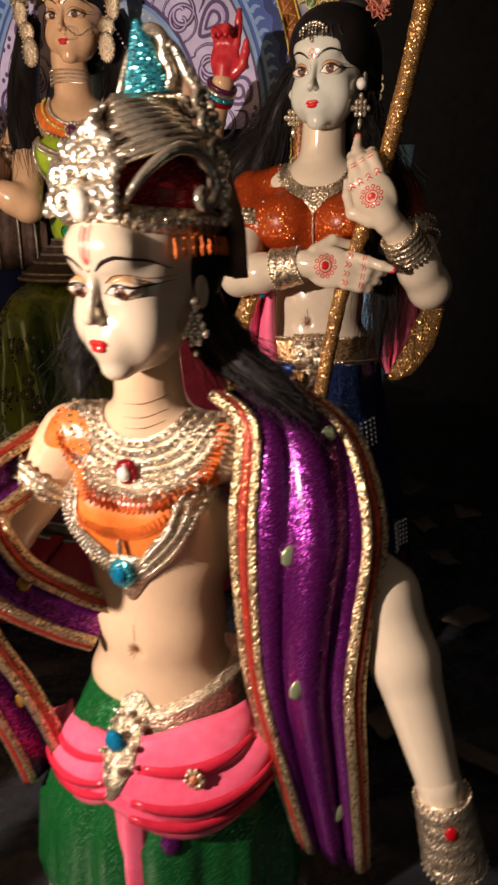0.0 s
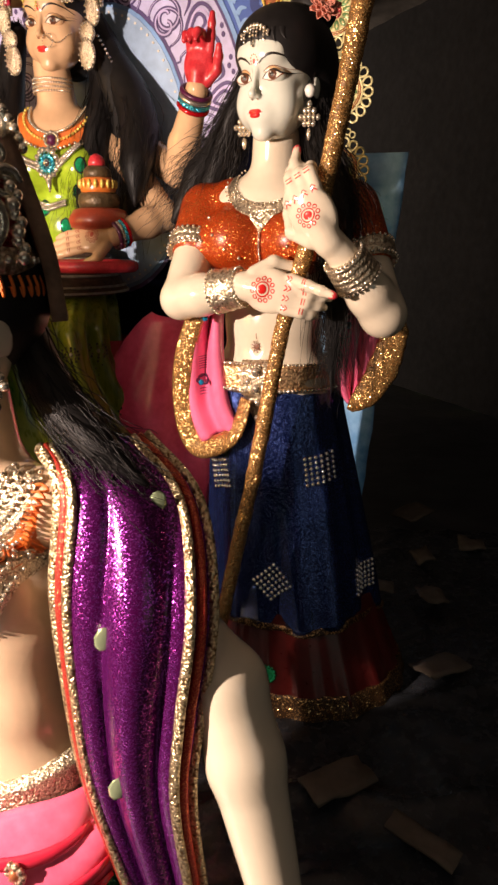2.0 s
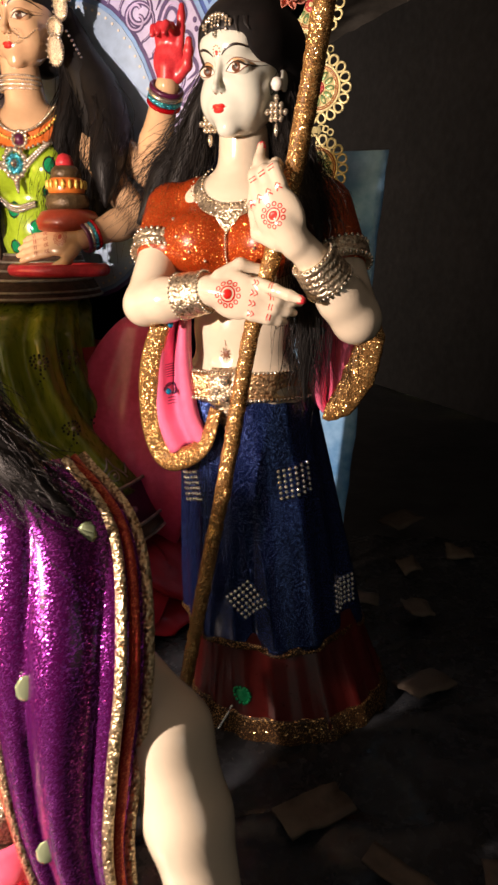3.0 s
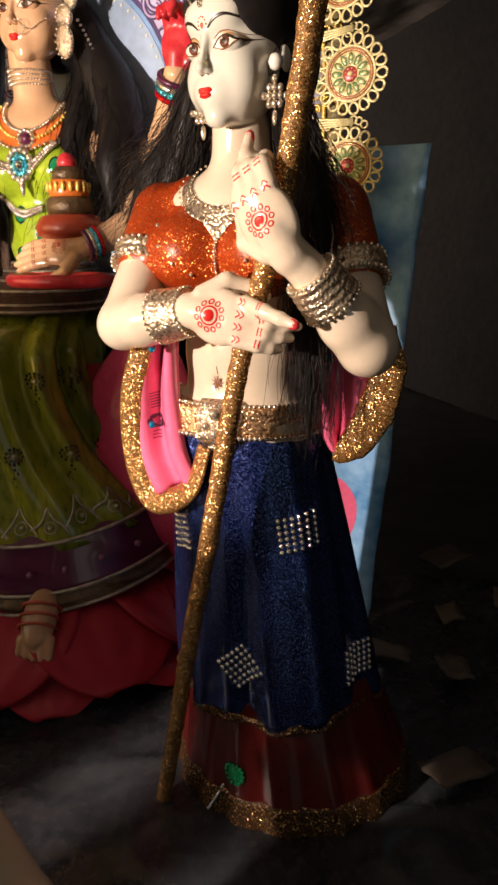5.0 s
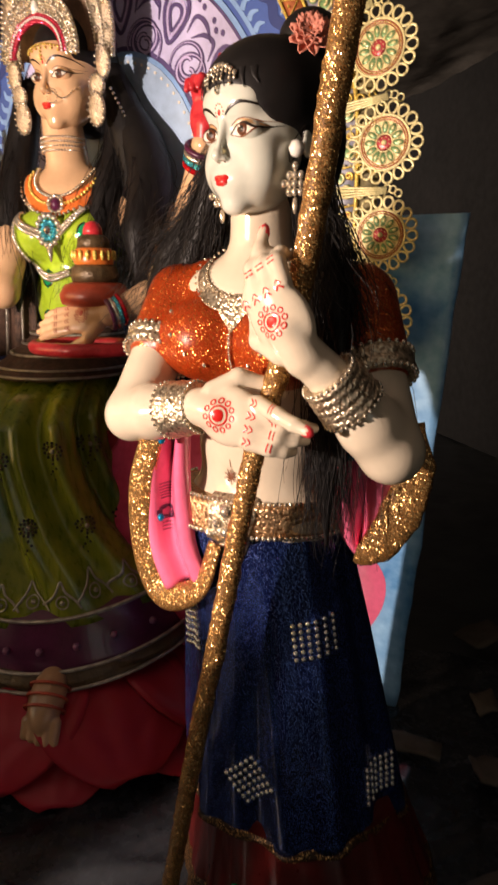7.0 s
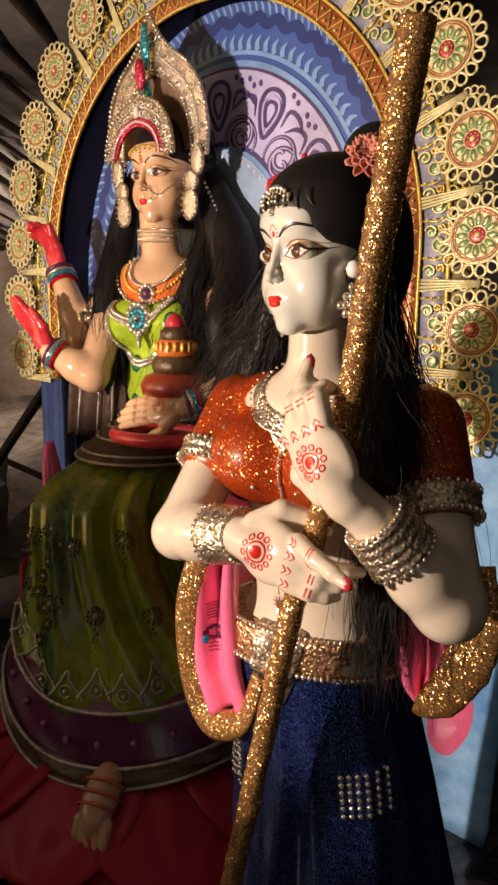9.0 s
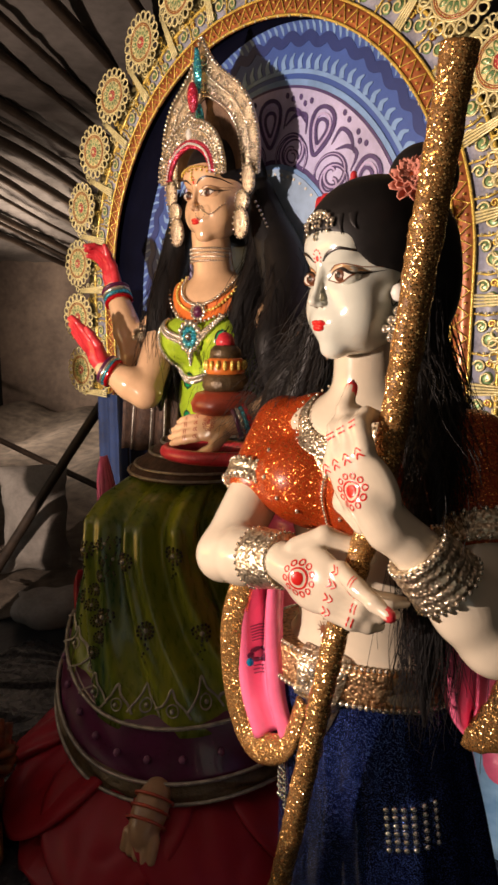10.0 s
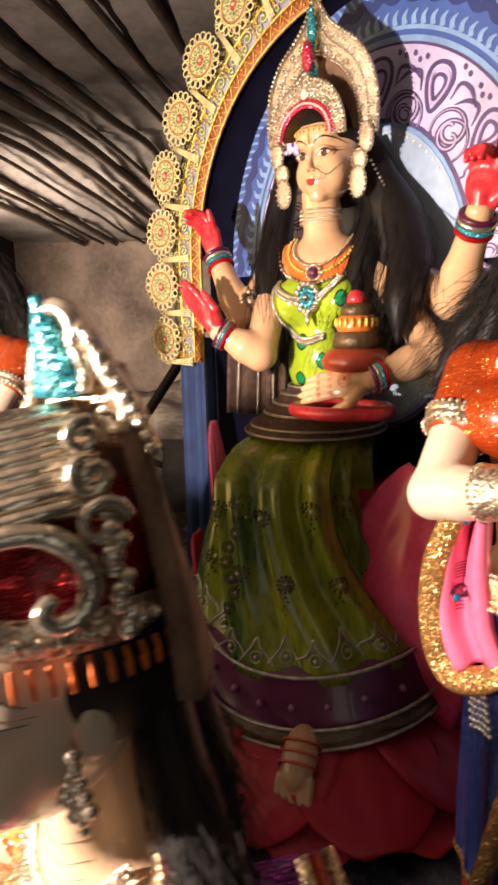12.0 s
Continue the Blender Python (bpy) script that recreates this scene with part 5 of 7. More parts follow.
    b.add(bead((0.240, 1.152, 0.717), 0.009), RHINE)
    # hair: cap, parting fringe, bun, fall
    hc = [ell((0, 0.010, 0.040), (0.070, 0.080, 0.064), HM), ell((0, 0.045, 0.0), (0.069, 0.055, 0.09), HM)]
    b.add(sculpt(hc, 0.003, 0.02, cuts=[ell((0, -0.072, -0.026), (0.055, 0.088, 0.070), HM)]), HAIR)
    b.add(sculpt([ell((0.026, 0.048, 0.100), (0.036, 0.036, 0.034), HM)], 0.004), HAIR)
    # ear and neck lines, tikka on the parting
    br = Brush(b.tree(), HM @ pose(0.016, 0, 0.002, 0, 0, 62), 0.001, 0.3)
    b.add(br.stroke([(0.012, -0.005), (0.020, 0.004), (0.014, -0.020), (0.004, -0.032), (0.002, -0.022), (0.008, -0.010)], 0.0013, 0.0008, closed=True), INK)
    br = Brush(b.tree(), HM, 0.002, 0.3)
    for i in range(9):
        x = (i - 4) * 0.0052
        z = 0.062 - 0.0006 * (i - 4) ** 2
        for k in range(2 + (5 if i == 4 else (i % 2) * 2)):
            q = br.on(x, z - 0.0042 * k, 0.0025)
            if q:
                b.add(bead(q, 0.0020 if k else 0.0030), SILVER_PLAIN)
    for i in range(8):
        x = (i - 3.5) * 0.0105
        b.add(br.stroke([(x, 0.058), (x * 1.05, 0.050), (x * 1.1 + 0.002, 0.038 + 0.004 * (i % 3))], [0.006, 0.004, 0.0006], 0.002, 3), HAIR)
    # earrings
    for sx, q in ((1, HM @ Vector((0.060, -0.016, -0.030))), (-1, HM @ Vector((-0.061, -0.010, -0.034)))):
        b.add(bead(q + Vector((0, 0, 0.012)), 0.009), PEARL)
        for k in range(4):
            w = [1, 3, 5, 3][k]
            for i in range(w):
                b.add(bead(q + Vector(((i - (w - 1) / 2) * 0.0062, -0.004 * (1 - abs(i - (w - 1) / 2) / 3), -0.006 - 0.0085 * k)), 0.0046), SILVER_PLAIN)
        b.add(bead(q + Vector((0, 0, -0.045)), (0.004, 0.004, 0.009)), SILVER_PLAIN)
    return b.object("standing_statue", (0.18, 1.25, 0.0), label="painted clay idol, rust glitter blouse, blue glitter skirt", category="statue", group="attendant statues")


statue_right = attendant()


def staff():
    pts = smooth_path([(0.253, 1.020, 1.203), (0.228, 1.032, 1.05), (0.204, 1.056, 0.92), (0.180, 1.075, 0.83), (0.158, 1.083, 0.75), (0.143, 1.080, 0.69), (0.108, 1.070, 0.49), (0.082, 1.074, 0.36), (0.012, 1.112, 0.004)], 10)
    v, f = tube(smooth_path(pts, 4), [0.0138, 0.0132, 0.0126, 0.0120, 0.0120, 0.0118], 14)
    v = np.array([np.array(p) + 0.0016 * np.array(noise.noise_vector(Vector(p) * 70)) + 0.0010 * np.array(noise.noise_vector(Vector(p) * 190)) for p in v])
    b = Build()
    b.add((v, f), GOLD_GLITTER)
    return b.object("glitter_staff", (0.012, 1.112, 0.0), label="long tapered staff covered in gold glitter", category="staff", group="staffs")


staff_right = staff()


def attendant_wig():
    root = new("hair_wig")
    root.location = (0.17, 1.27, 0.9)
    tagged(root, "long loose black hair wig of fine fibre", "wig", "wigs")
    k = 0
    for an, cnt, sp, r in (([(0.10, 1.235, 1.10), (0.055, 1.255, 1.02), (0.03, 1.265, 0.95), (0.00, 1.262, 0.89), (-0.035, 1.25, 0.845)], 320, 0.017, [0.020, 0.032, 0.038, 0.034, 0.006]),
                           ([(0.10, 1.25, 1.10), (0.04, 1.27, 0.99), (-0.01, 1.275, 0.93), (-0.055, 1.27, 0.86)], 280, 0.018, [0.020, 0.034, 0.038, 0.006]),
                           ([(0.180, 1.215, 1.12), (0.190, 1.185, 1.02), (0.204, 1.155, 0.94), (0.220, 1.130, 0.86), (0.224, 1.128, 0.76), (0.224, 1.128, 0.66), (0.225, 1.130, 0.60)], 420, 0.011, [0.020, 0.026, 0.028, 0.024, 0.017, 0.012, 0.002]),
                           ([(0.176, 1.235, 1.12), (0.184, 1.210, 1.02), (0.206, 1.180, 0.94), (0.234, 1.155, 0.87), (0.246, 1.150, 0.80)], 360, 0.011, [0.020, 0.028, 0.032, 0.026, 0.002]),
                           ([(0.182, 1.205, 1.06), (0.198, 1.160, 0.98), (0.218, 1.126, 0.92), (0.232, 1.098, 0.87), (0.240, 1.082, 0.82)], 300, 0.013, [0.010, 0.018, 0.022, 0.018, 0.002]),
                           ([(0.174, 1.25, 1.12), (0.182, 1.245, 1.00), (0.210, 1.240, 0.90), (0.248, 1.235, 0.78), (0.262, 1.235, 0.64)], 360, 0.012, [0.020, 0.028, 0.034, 0.028, 0.003]),
                           ([(0.16, 1.26, 1.12), (0.160, 1.28, 1.0), (0.165, 1.30, 0.85), (0.18, 1.31, 0.66)], 220, 0.018, [0.03, 0.036, 0.045, 0.01])):
        k += 1
        part("lock", [(strands(an, int(cnt * 1.6), k, sp * 1.15, 0.007, 0.0006), HAIR), (tube(smooth_path(an, 8), [q * 0.72 for q in r], 12), HAIR)], root)
    return root


wig_right = attendant_wig()


def hair_flower():
    c = Vector((0.192, 1.128, 1.135))
    M = frame_of(c, (1, 0.2, 0), (-0.2, -1, 0.3))
    b = Build()
    for k in range(3):
        for i in range(9):
            a = i * 2 * math.pi / 9 + k * 0.35
            R = M @ Matrix.Rotation(a, 4, (M.to_3x3().inverted() @ (M.to_3x3() @ Vector((0, 1, 0)))).normalized())
            rows = [[(t * (0.022 - 0.005 * k), -0.004 - 0.006 * k - 0.004 * t * t + 0.002 * math.cos(u * 3), u * 0.006 * math.sin(0.3 + 2.5 * t)) for u in np.linspace(-1, 1, 5)] for t in np.linspace(0.1, 1, 6)]
            b.add(grid_sheet(rows, 0.001), PEACH, R)
    b.add(bead(c + Vector((0, -0.012, 0.003)), 0.005), ORANGE)
    return b.object("hair_flower", tuple(c), label="peach pink cloth flower pinned in the hair", category="flower", group="hair flowers")


PEACH = material("peach_cloth", (0.62, 0.24, 0.17), 0.7, var=0.2, scale=60)
flower_right = hair_flower()

# ---- the smaller idol in front: turbaned, purple shawl, one arm hanging ----
def turbaned():
    b = Build()
    T = pose(-0.096, 0.622, 0, 0, 0, -20)
    HM = pose(-0.090, 0.588, 0.775, 5, 0, -33)
    s = 0.84
    head(b, HM, s, SKIN_PALE)
    face_paint(b, HM, s, bindi=False, tilak=True, lid=0.45)
    body = [cap((0.0, 0.0, 0.62), (0.002, -0.008, 0.72), 0.036, 0.031, T), ell((0, 0.0, 0.42), (0.074, 0.058, 0.10), T), ell((0, 0.004, 0.345), (0.086, 0.065, 0.05), T), ell((0, 0.0, 0.52), (0.086, 0.060, 0.085), T),
            ell((-0.036, -0.038, 0.555), (0.038, 0.026, 0.034), T), ell((0.036, -0.038, 0.555), (0.038, 0.026, 0.034), T), cap((-0.075, 0, 0.618), (0.075, 0, 0.618), 0.034, 0.034, T)]
    b.add(sculpt(body, 0.0036, 0.024, cuts=[ell((0, -0.060, 0.408), (0.005, 0.010, 0.007), T)], cut_k=0.006), SKIN_WARM)
    shl, eb, wr = T @ Vector((0.078, 0.030, 0.600)), Vector((0.130, 0.552, 0.485)), Vector((0.178, 0.490, 0.322))
    HL = frame_of(wr + Vector((0.020, -0.010, -0.085)), (0.15, -0.15, -0.95), (0.6, -0.75, 0))
    b.add(sculpt(chain([shl, eb], [0.028, 0.031]) + chain([eb, eb.lerp(wr, 0.35), wr], [0.031, 0.032, 0.021]) + hand_prims(HL, 0.62, 25, (0.01, 0.0)), 0.003, 0.01), SKIN_PALE)
    shr, er, wrr = T @ Vector((-0.092, 0.0, 0.612)), Vector((-0.262, 0.640, 0.505)), Vector((-0.292, 0.545, 0.520))
    HR = frame_of(wrr + Vector((0, -0.015, 0.008)), (0.1, -0.8, 0.4), (-0.9, 0, 0.2))
    b.add(sculpt(chain([shr, er], [0.035, 0.029]) + chain([er, wrr], [0.028, 0.019]) + hand_prims(HR, 0.6, 60, (0.01, 0.01)), 0.003, 0.01), SKIN_WARM)
    bracelet(b, shr.lerp(er, 0.32), shr.lerp(er, 0.46), 0.036, 0.035, SILVER_FINE, 2, 24)
    bracelet(b, eb.lerp(wr, 1.06), wr + Vector((0.020, -0.010, -0.085)), 0.0225, 0.0265, SILVER_FINE, 5, 30)
    b.add(sculpt([cap(wr, wr + Vector((0.016, -0.008, -0.07)), 0.022, 0.02)], 0.004), SKIN_PALE)
    b.add(bead(wr + Vector((0.006, -0.030, -0.03)), (0.008, 0.006, 0.008)), GEM_RED)
    # orange bodice edge, broad collar, heart-shaped lower necklace
    tree = b.tree()
    br = Brush(tree, T, 0.003, 0.4)
    b.add(br.patch([(-0.083, 0.622), (-0.05, 0.60), (0, 0.575), (0.055, 0.595), (0.085, 0.635), (0.078, 0.585), (0.05, 0.545), (0.022, 0.520), (0, 0.512), (-0.03, 0.522), (-0.06, 0.55), (-0.078, 0.585)], 0.0022, 6), ORANGE)
    tree = b.tree()
    br = Brush(tree, T, 0.003, 0.4)
    for k in range(6):
        R, w = 0.047 + 0.0095 * k, 0.0092
        arc = [(R * 1.05 * math.sin(a), 0.662 - (R * 1.02 - 0.012) * math.cos(a)) for a in np.linspace(-1.75, 1.75, 13)]
        if k >= 4:
            arc = [(R * 1.05 * math.sin(a), 0.662 - (R * 1.02 - 0.012) * math.cos(a)) for a in np.linspace(-1.15 + 0.25 * (k - 4), 1.2 - 0.25 * (k - 4), 11)]
        b.add(br.stroke(arc, w, 0.0045 - 0.0003 * k), SILVER_FINE)
        for i in range(25 + 6 * k):
            a = -1.7 + 3.4 * i / (24 + 6 * k)
            if k >= 4 and abs(a) > 1.1 - 0.25 * (k - 4):
                continue
            q = br.on(R * 1.05 * math.sin(a), 0.662 - (R * 1.02 - 0.012) * math.cos(a), 0.005)
            if q:
                b.add(bead(q, 0.0022 if k % 2 else 0.0017), SILVER_PLAIN)
    q = br.on(-0.004, 0.597, 0.006)
    b.add(bead(q, (0.0135, 0.006, 0.0135), T), RUBY_GLITTER)
    b.add(bead(q + T.to_3x3() @ Vector((0, -0.006, 0)), (0.0075, 0.005, 0.0075), T), PEARL)
    # lace fringe along the collar
    for i in range(50):
        a = -1.30 + 2.6 * i / 49
        R = 0.096 - 0.010 * abs(a) ** 2
        ca, sa = math.cos(a), math.sin(a)
        x, z = R * 1.05 * sa, 0.662 - (R * 1.02 - 0.012) * ca
        b.add(br.stroke([(x, z), (x + 0.0045 * sa + 0.002 * ca, z - 0.0055 * ca + 0.002 * sa), (x + 0.011 * sa, z - 0.012 * ca), (x + 0.0045 * sa - 0.002 * ca, z - 0.0055 * ca - 0.002 * sa)], 0.0014, 0.0068, 3), ORANGE_THREAD)
    for i in range(34):
        t = i / 33
        x = -0.072 + 0.150 * t
        z0 = 0.586 - 0.036 * math.sin(min(1, max(0, t)) * math.pi) + 0.03 * (t - 0.5)
        b.add(br.stroke([(x, z0), (x + 0.003, z0 - 0.006), (x + 0.001, z0 - 0.0125), (x - 0.002, z0 - 0.006)], 0.0014, 0.003, 3), ORANGE_THREAD)
    # lower heart-shaped necklace
    for k in range(3):
        o = 0.0075 * k
        path = [(-0.070 + o, 0.585), (-0.066 + o, 0.55), (-0.040 + o * 0.6, 0.512 + o), (0.0, 0.490 + o * 0.8), (0.040 - o * 0.5, 0.520 + o), (0.066 - o, 0.560), (0.070 - o, 0.592)]
        b.add(br.stroke(path, 0.0085, 0.0045), SILVER_FINE)
        for q in smooth_path([(x, z, 0) for x, z in path], 10):
            h = br.on(q[0], q[1], 0.005)
            if h:
                b.add(bead(h, 0.0022), SILVER_PLAIN)
    b.add(br.patch([(-0.034, 0.512), (0, 0.522), (0.034, 0.514), (0.018, 0.492), (0.0, 0.468), (-0.016, 0.490)], 0.006), SILVER_FINE)
    q = br.on(-0.002, 0.504, 0.010)
    b.add(bead(q, (0.015, 0.006, 0.015), T), TEAL_GLITTER)
    b.add(bead(q + T.to_3x3() @ Vector((0, -0.005, 0)), (0.008, 0.004, 0.008), T), GEM_BLUE)
    b.add(bead(br.on(-0.002, 0.532, 0.006), (0.003, 0.003, 0.009)), SILVER_PLAIN)
    b.add(br.patch(ellipse_pts(0, 0.408, 0.003, 0.004, 8), 0.0006, 2), BROWN_INK)
    for i in range(10):
        a = i * 2 * math.pi / 10
        b.add(br.stroke([(0.003 * math.cos(a), 0.408 + 0.003 * math.sin(a)), (0.009 * math.cos(a), 0.408 + 0.011 * math.sin(a))], [0.002, 0.0005], 0.0007, 3), EYESHADE)
    b.add(br.stroke([(0, 0.44), (0.001, 0.42)], 0.0009, 0.0007, 3), EYESHADE)
    for z in (0.655, 0.668, 0.645):
        b.add(br.stroke([(-0.01, z - 0.006), (0.012, z - 0.005), (0.03, z + 0.002)], [0.0002, 0.001, 0.0004], 0.0007, 3), BROWN_INK)
    # trousers, pink swags, belt
    b.add(ring_loft([(0.345, -0.088, 0.625, 0.088, 0.072), (0.29, -0.088, 0.622, 0.116, 0.090), (0.2, -0.090, 0.622, 0.150, 0.104), (0.1, -0.092, 0.622, 0.158, 0.104), (0.0, -0.092, 0.622, 0.140, 0.095)], 144, 13, 0.055, lambda c, s_, t: 0.012 * t * math.sin(4 * math.atan2(s_, c))), GREEN_GLITTER)
    for side, cx in ((-1, -0.052), (1, 0.058)):
        rows = []
        for i in range(22):
            t = i / 21
            row = []
            for j in range(17):
                u = j / 16 * 2 - 1
                a = radians(-90 + cx / 0.1 * (62 if side < 0 else 68) + u * (37 + 6 * t))
                rr = 1.0 + (0.30 + 0.12 * (side > 0)) * math.sin(t * math.pi * 0.80) + 0.10 * abs(math.sin(t * 8.5 + u * u * 1.6)) ** 0.7
                z = 0.326 + 0.026 * math.cos(a) - (0.085 + 0.030 * (side > 0)) * t * (1 - 0.45 * u * u)
                row.append(tuple(T @ Vector((0.098 * rr * math.cos(a), 0.078 * rr * math.sin(a), z))))
            rows.append(row)
        b.add(grid_sheet(rows, 0.008), PINK)
        mid = np.array((-0.088, 0.622, 0.0))
        for i0, i1 in ((4, 6), (10, 12), (15, 17)):
            strip = []
            for i in range(i0, i1 + 1):
                strip.append([tuple(np.array(q) + (np.array(q) - mid) * np.array((0.055, 0.055, 0.0))) for q in rows[i][2:-2]])
            b.add(grid_sheet(strip, 0.002), ROSE_RED)
    rows = [[tuple(T @ Vector((0.004 + (j - 3) * 0.0065, -0.098 - 0.006 * math.cos((j - 3) * 0.9), 0.315 - 0.02 * i))) for j in range(7)] for i in range(12)]
    b.add(grid_sheet(rows, 0.006), PINK)
    b.add(ring_loft([(0.349, -0.088, 0.622, 0.076, 0.062), (0.346, -0.088, 0.622, 0.088, 0.073), (0.315, -0.088, 0.622, 0.096, 0.081), (0.311, -0.088, 0.622, 0.086, 0.071)], 96, sag=lambda c, s_, t: 0.026 * c - 0.004 * s_), SILVER_FINE)
    tree = b.tree()
    br = Brush(tree, T, 0.004, 0.4)
    b.add(br.patch([(-0.016, 0.352), (0, 0.364), (0.016, 0.352), (0.020, 0.325), (0.014, 0.298), (0, 0.280), (-0.014, 0.298), (-0.020, 0.325)], 0.005), SILVER_FINE)
    b.add(bead(br.on(-0.002, 0.325, 0.010), (0.012, 0.006, 0.013), T), GEM_BLUE)
    for i in range(12):
        a = i * math.pi / 6
        b.add(bead(br.on(0.018 * math.cos(a), 0.325 + 0.02 * math.sin(a), 0.008), 0.0035), SILVER_PLAIN)
    fl = br.on(0.078, 0.306, 0.003)
    if fl:
        for i in range(9):
            a = i * 2 * math.pi / 9
            b.add(bead(fl + T.to_3x3() @ Vector((0.0085 * math.cos(a), 0, 0.0085 * math.sin(a))), 0.0038), SILVER_FINE)
        b.add(bead(fl, 0.006), FOIL_RED)
    for q, m in ((br.on(0.05, 0.215, 0.003), PURPLE_GLITTER),):
        if q:
            b.add(bead(q, (0.012, 0.005, 0.016)), m)
    # shawl over the hanging arm
    inner = smooth_path([(-0.035, 0.605, 0.668), (-0.008, 0.572, 0.645), (-0.014, 0.560, 0.560), (-0.010, 0.556, 0.480), (0.000, 0.552, 0.390), (0.024, 0.545, 0.300), (0.056, 0.545, 0.190)], 7)
    outer = smooth_path([(0.045, 0.650, 0.668), (0.100, 0.600, 0.630), (0.120, 0.545, 0.560), (0.110, 0.530, 0.470), (0.104, 0.520, 0.400), (0.112, 0.520, 0.300), (0.122, 0.525, 0.180)], 7)
    rows = []
    for i, (p, q) in enumerate(zip(inner, outer)):
        f = i / (len(inner) - 1)
        row = []
        for t in np.linspace(0, 1, 34):
            c = p + (q - p) * t
            w = 0.020 * math.sin(t * math.pi) * math.sin(math.pi * min(1, 0.2 + f * 0.9)) + 0.017 * min(1, 0.25 + 1.6 * f) * math.sin(t * math.pi) ** 0.5 * abs(math.sin(2.6 * math.pi * t + 0.7 * f)) ** 0.8
            row.append(tuple(c + np.array((0.05, -1.0, 0.12)) * w))
        rows.append(row)
    b.add(grid_sheet(rows, 0.005), PURPLE_GLITTER)
    R = np.array(rows)
    for c0, w in ((0, 1), (-1, -1)):
        edge = R[:, c0]
        for k, (m, r) in enumerate(((GOLD_LACE, 0.0062), (RED_LACE, 0.0055), (GOLD_LACE, 0.0055))):
            col = R[:, c0 + w * 2 * k] if k else edge
            b.add(tube(col + np.array((0, -0.0045, 0.001)), r, 8, 0.6, (0, 1, 0)), m)
    for i, j in ((16, 12), (27, 14), (38, 22), (7, 24)):
        M = frame_of(R[min(i, len(R) - 1), j] + np.array((0, -0.0045, 0)), (0.8, 0.1, -0.2), (0, -1, 0.1))
        b.add(moved(bead((0, -0.002, 0), (0.0075, 0.0014, 0.0105)), M), SEQUIN)
    # shawl loop on the other side, two lace-edged bands
    for pts, wd in (([(-0.205, 0.660, 0.600), (-0.262, 0.585, 0.560), (-0.235, 0.565, 0.500), (-0.185, 0.585, 0.450), (-0.150, 0.600, 0.425)], 0.055),
                    ([(-0.300, 0.600, 0.490), (-0.285, 0.580, 0.420), (-0.255, 0.585, 0.350), (-0.235, 0.590, 0.290), (-0.225, 0.60, 0.23)], 0.05)):
        mid = smooth_path(pts, 7)
        tn = np.gradient(mid, axis=0)
        rows = []
        for p, t in zip(mid, tn):
            sd = np.cross(t, (0.2, -1, 0.1))
            sd /= np.linalg.norm(sd)
            rows.append([tuple(p + sd * wd * (u - 0.5) + np.array((0, -0.008 * math.sin(u * 9), 0))) for u in np.linspace(0, 1, 14)])
        b.add(grid_sheet(rows, 0.005), PURPLE_GLITTER)
        R2 = np.array(rows)
        for c0, w in ((0, 1), (-1, -1)):
            for k, (m, r) in enumerate(((GOLD_LACE, 0.006), (RED_LACE, 0.0055), (GOLD_LACE, 0.0055))):
                b.add(tube(R2[:, c0 + w * k] + np.array((0, -0.004, 0)), r, 8, 0.6, (0, 1, 0)), m)
        M = frame_of(R2[len(R2) // 2 + 2, 6] + np.array((0, -0.006, 0)), (0.8, 0.1, -0.2), (0, -1, 0.1))
        b.add(moved(bead((0, 0, 0), (0.008, 0.002, 0.009)), M), SEQUIN_GOLD)
    # orange shoulder lace
    br2 = Brush(b.tree(), pose(-0.19, 0.62, 0.62, 0, 0, -30), 0.002, 0.4)
    b.add(br2.patch([(-0.01, 0.03), (0.03, 0.02), (0.04, -0.01), (0.015, -0.012), (-0.015, -0.005)], 0.002), ORANGE)
    # hair under the turban and earrings
    hc = [ell((0, 0.022, 0.02), (0.060, 0.060, 0.066), HM)]
    b.add(sculpt(hc, 0.003, 0.02, cuts=[ell((0, -0.062, -0.014), (0.048, 0.078, 0.068), HM)]), HAIR)
    for q in (HM @ Vector((0.055, -0.004, -0.022)), HM @ Vector((-0.055, -0.004, -0.022))):
        for k in range(6):
            w = [1, 1, 2, 3, 4, 2][k]
            for i in range(w):
                b.add(bead(q + Vector(((i - (w - 1) / 2) * 0.0058, -0.003, 0.006 - 0.0068 * k)), 0.0040), SILVER_PLAIN)
        b.add(bead(q + Vector((0, 0, -0.038)), 0.0032), SILVER_PLAIN)
    return b.object("standing_statue", (-0.085, 0.622, 0.0), label="small turbaned clay idol, purple glitter shawl, pink sash", category="statue")


# drape red darkened to stand in for the hair's shadow on it
SHADED_RED = material("shade_darkened_red_cloth", (0.34, 0.010, 0.030), 0.45, coat=0.1, var=0.2, scale=14)
ROSE_RED = material("rose_red_paint", (0.62, 0.025, 0.06), 0.2, coat=0.4, var=0.15, scale=14)
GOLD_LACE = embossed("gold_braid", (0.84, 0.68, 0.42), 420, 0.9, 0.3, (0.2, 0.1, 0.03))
RED_LACE = glitter("red_braid", (0.34, 0.02, 0.015), (0.62, 0.16, 0.07), 1200, 0.8, 0.35, 0.3, 0.5)
SEQUIN = material("pale_green_sequin", (0.50, 0.60, 0.36), 0.15, metal=0.6, var=0.08)
SEQUIN_GOLD = material("gold_sequin", (0.75, 0.42, 0.08), 0.15, metal=0.7, var=0.08)
turbaned()
KH = pose(-0.090, 0.588, 0.775, 5, 0, -33)


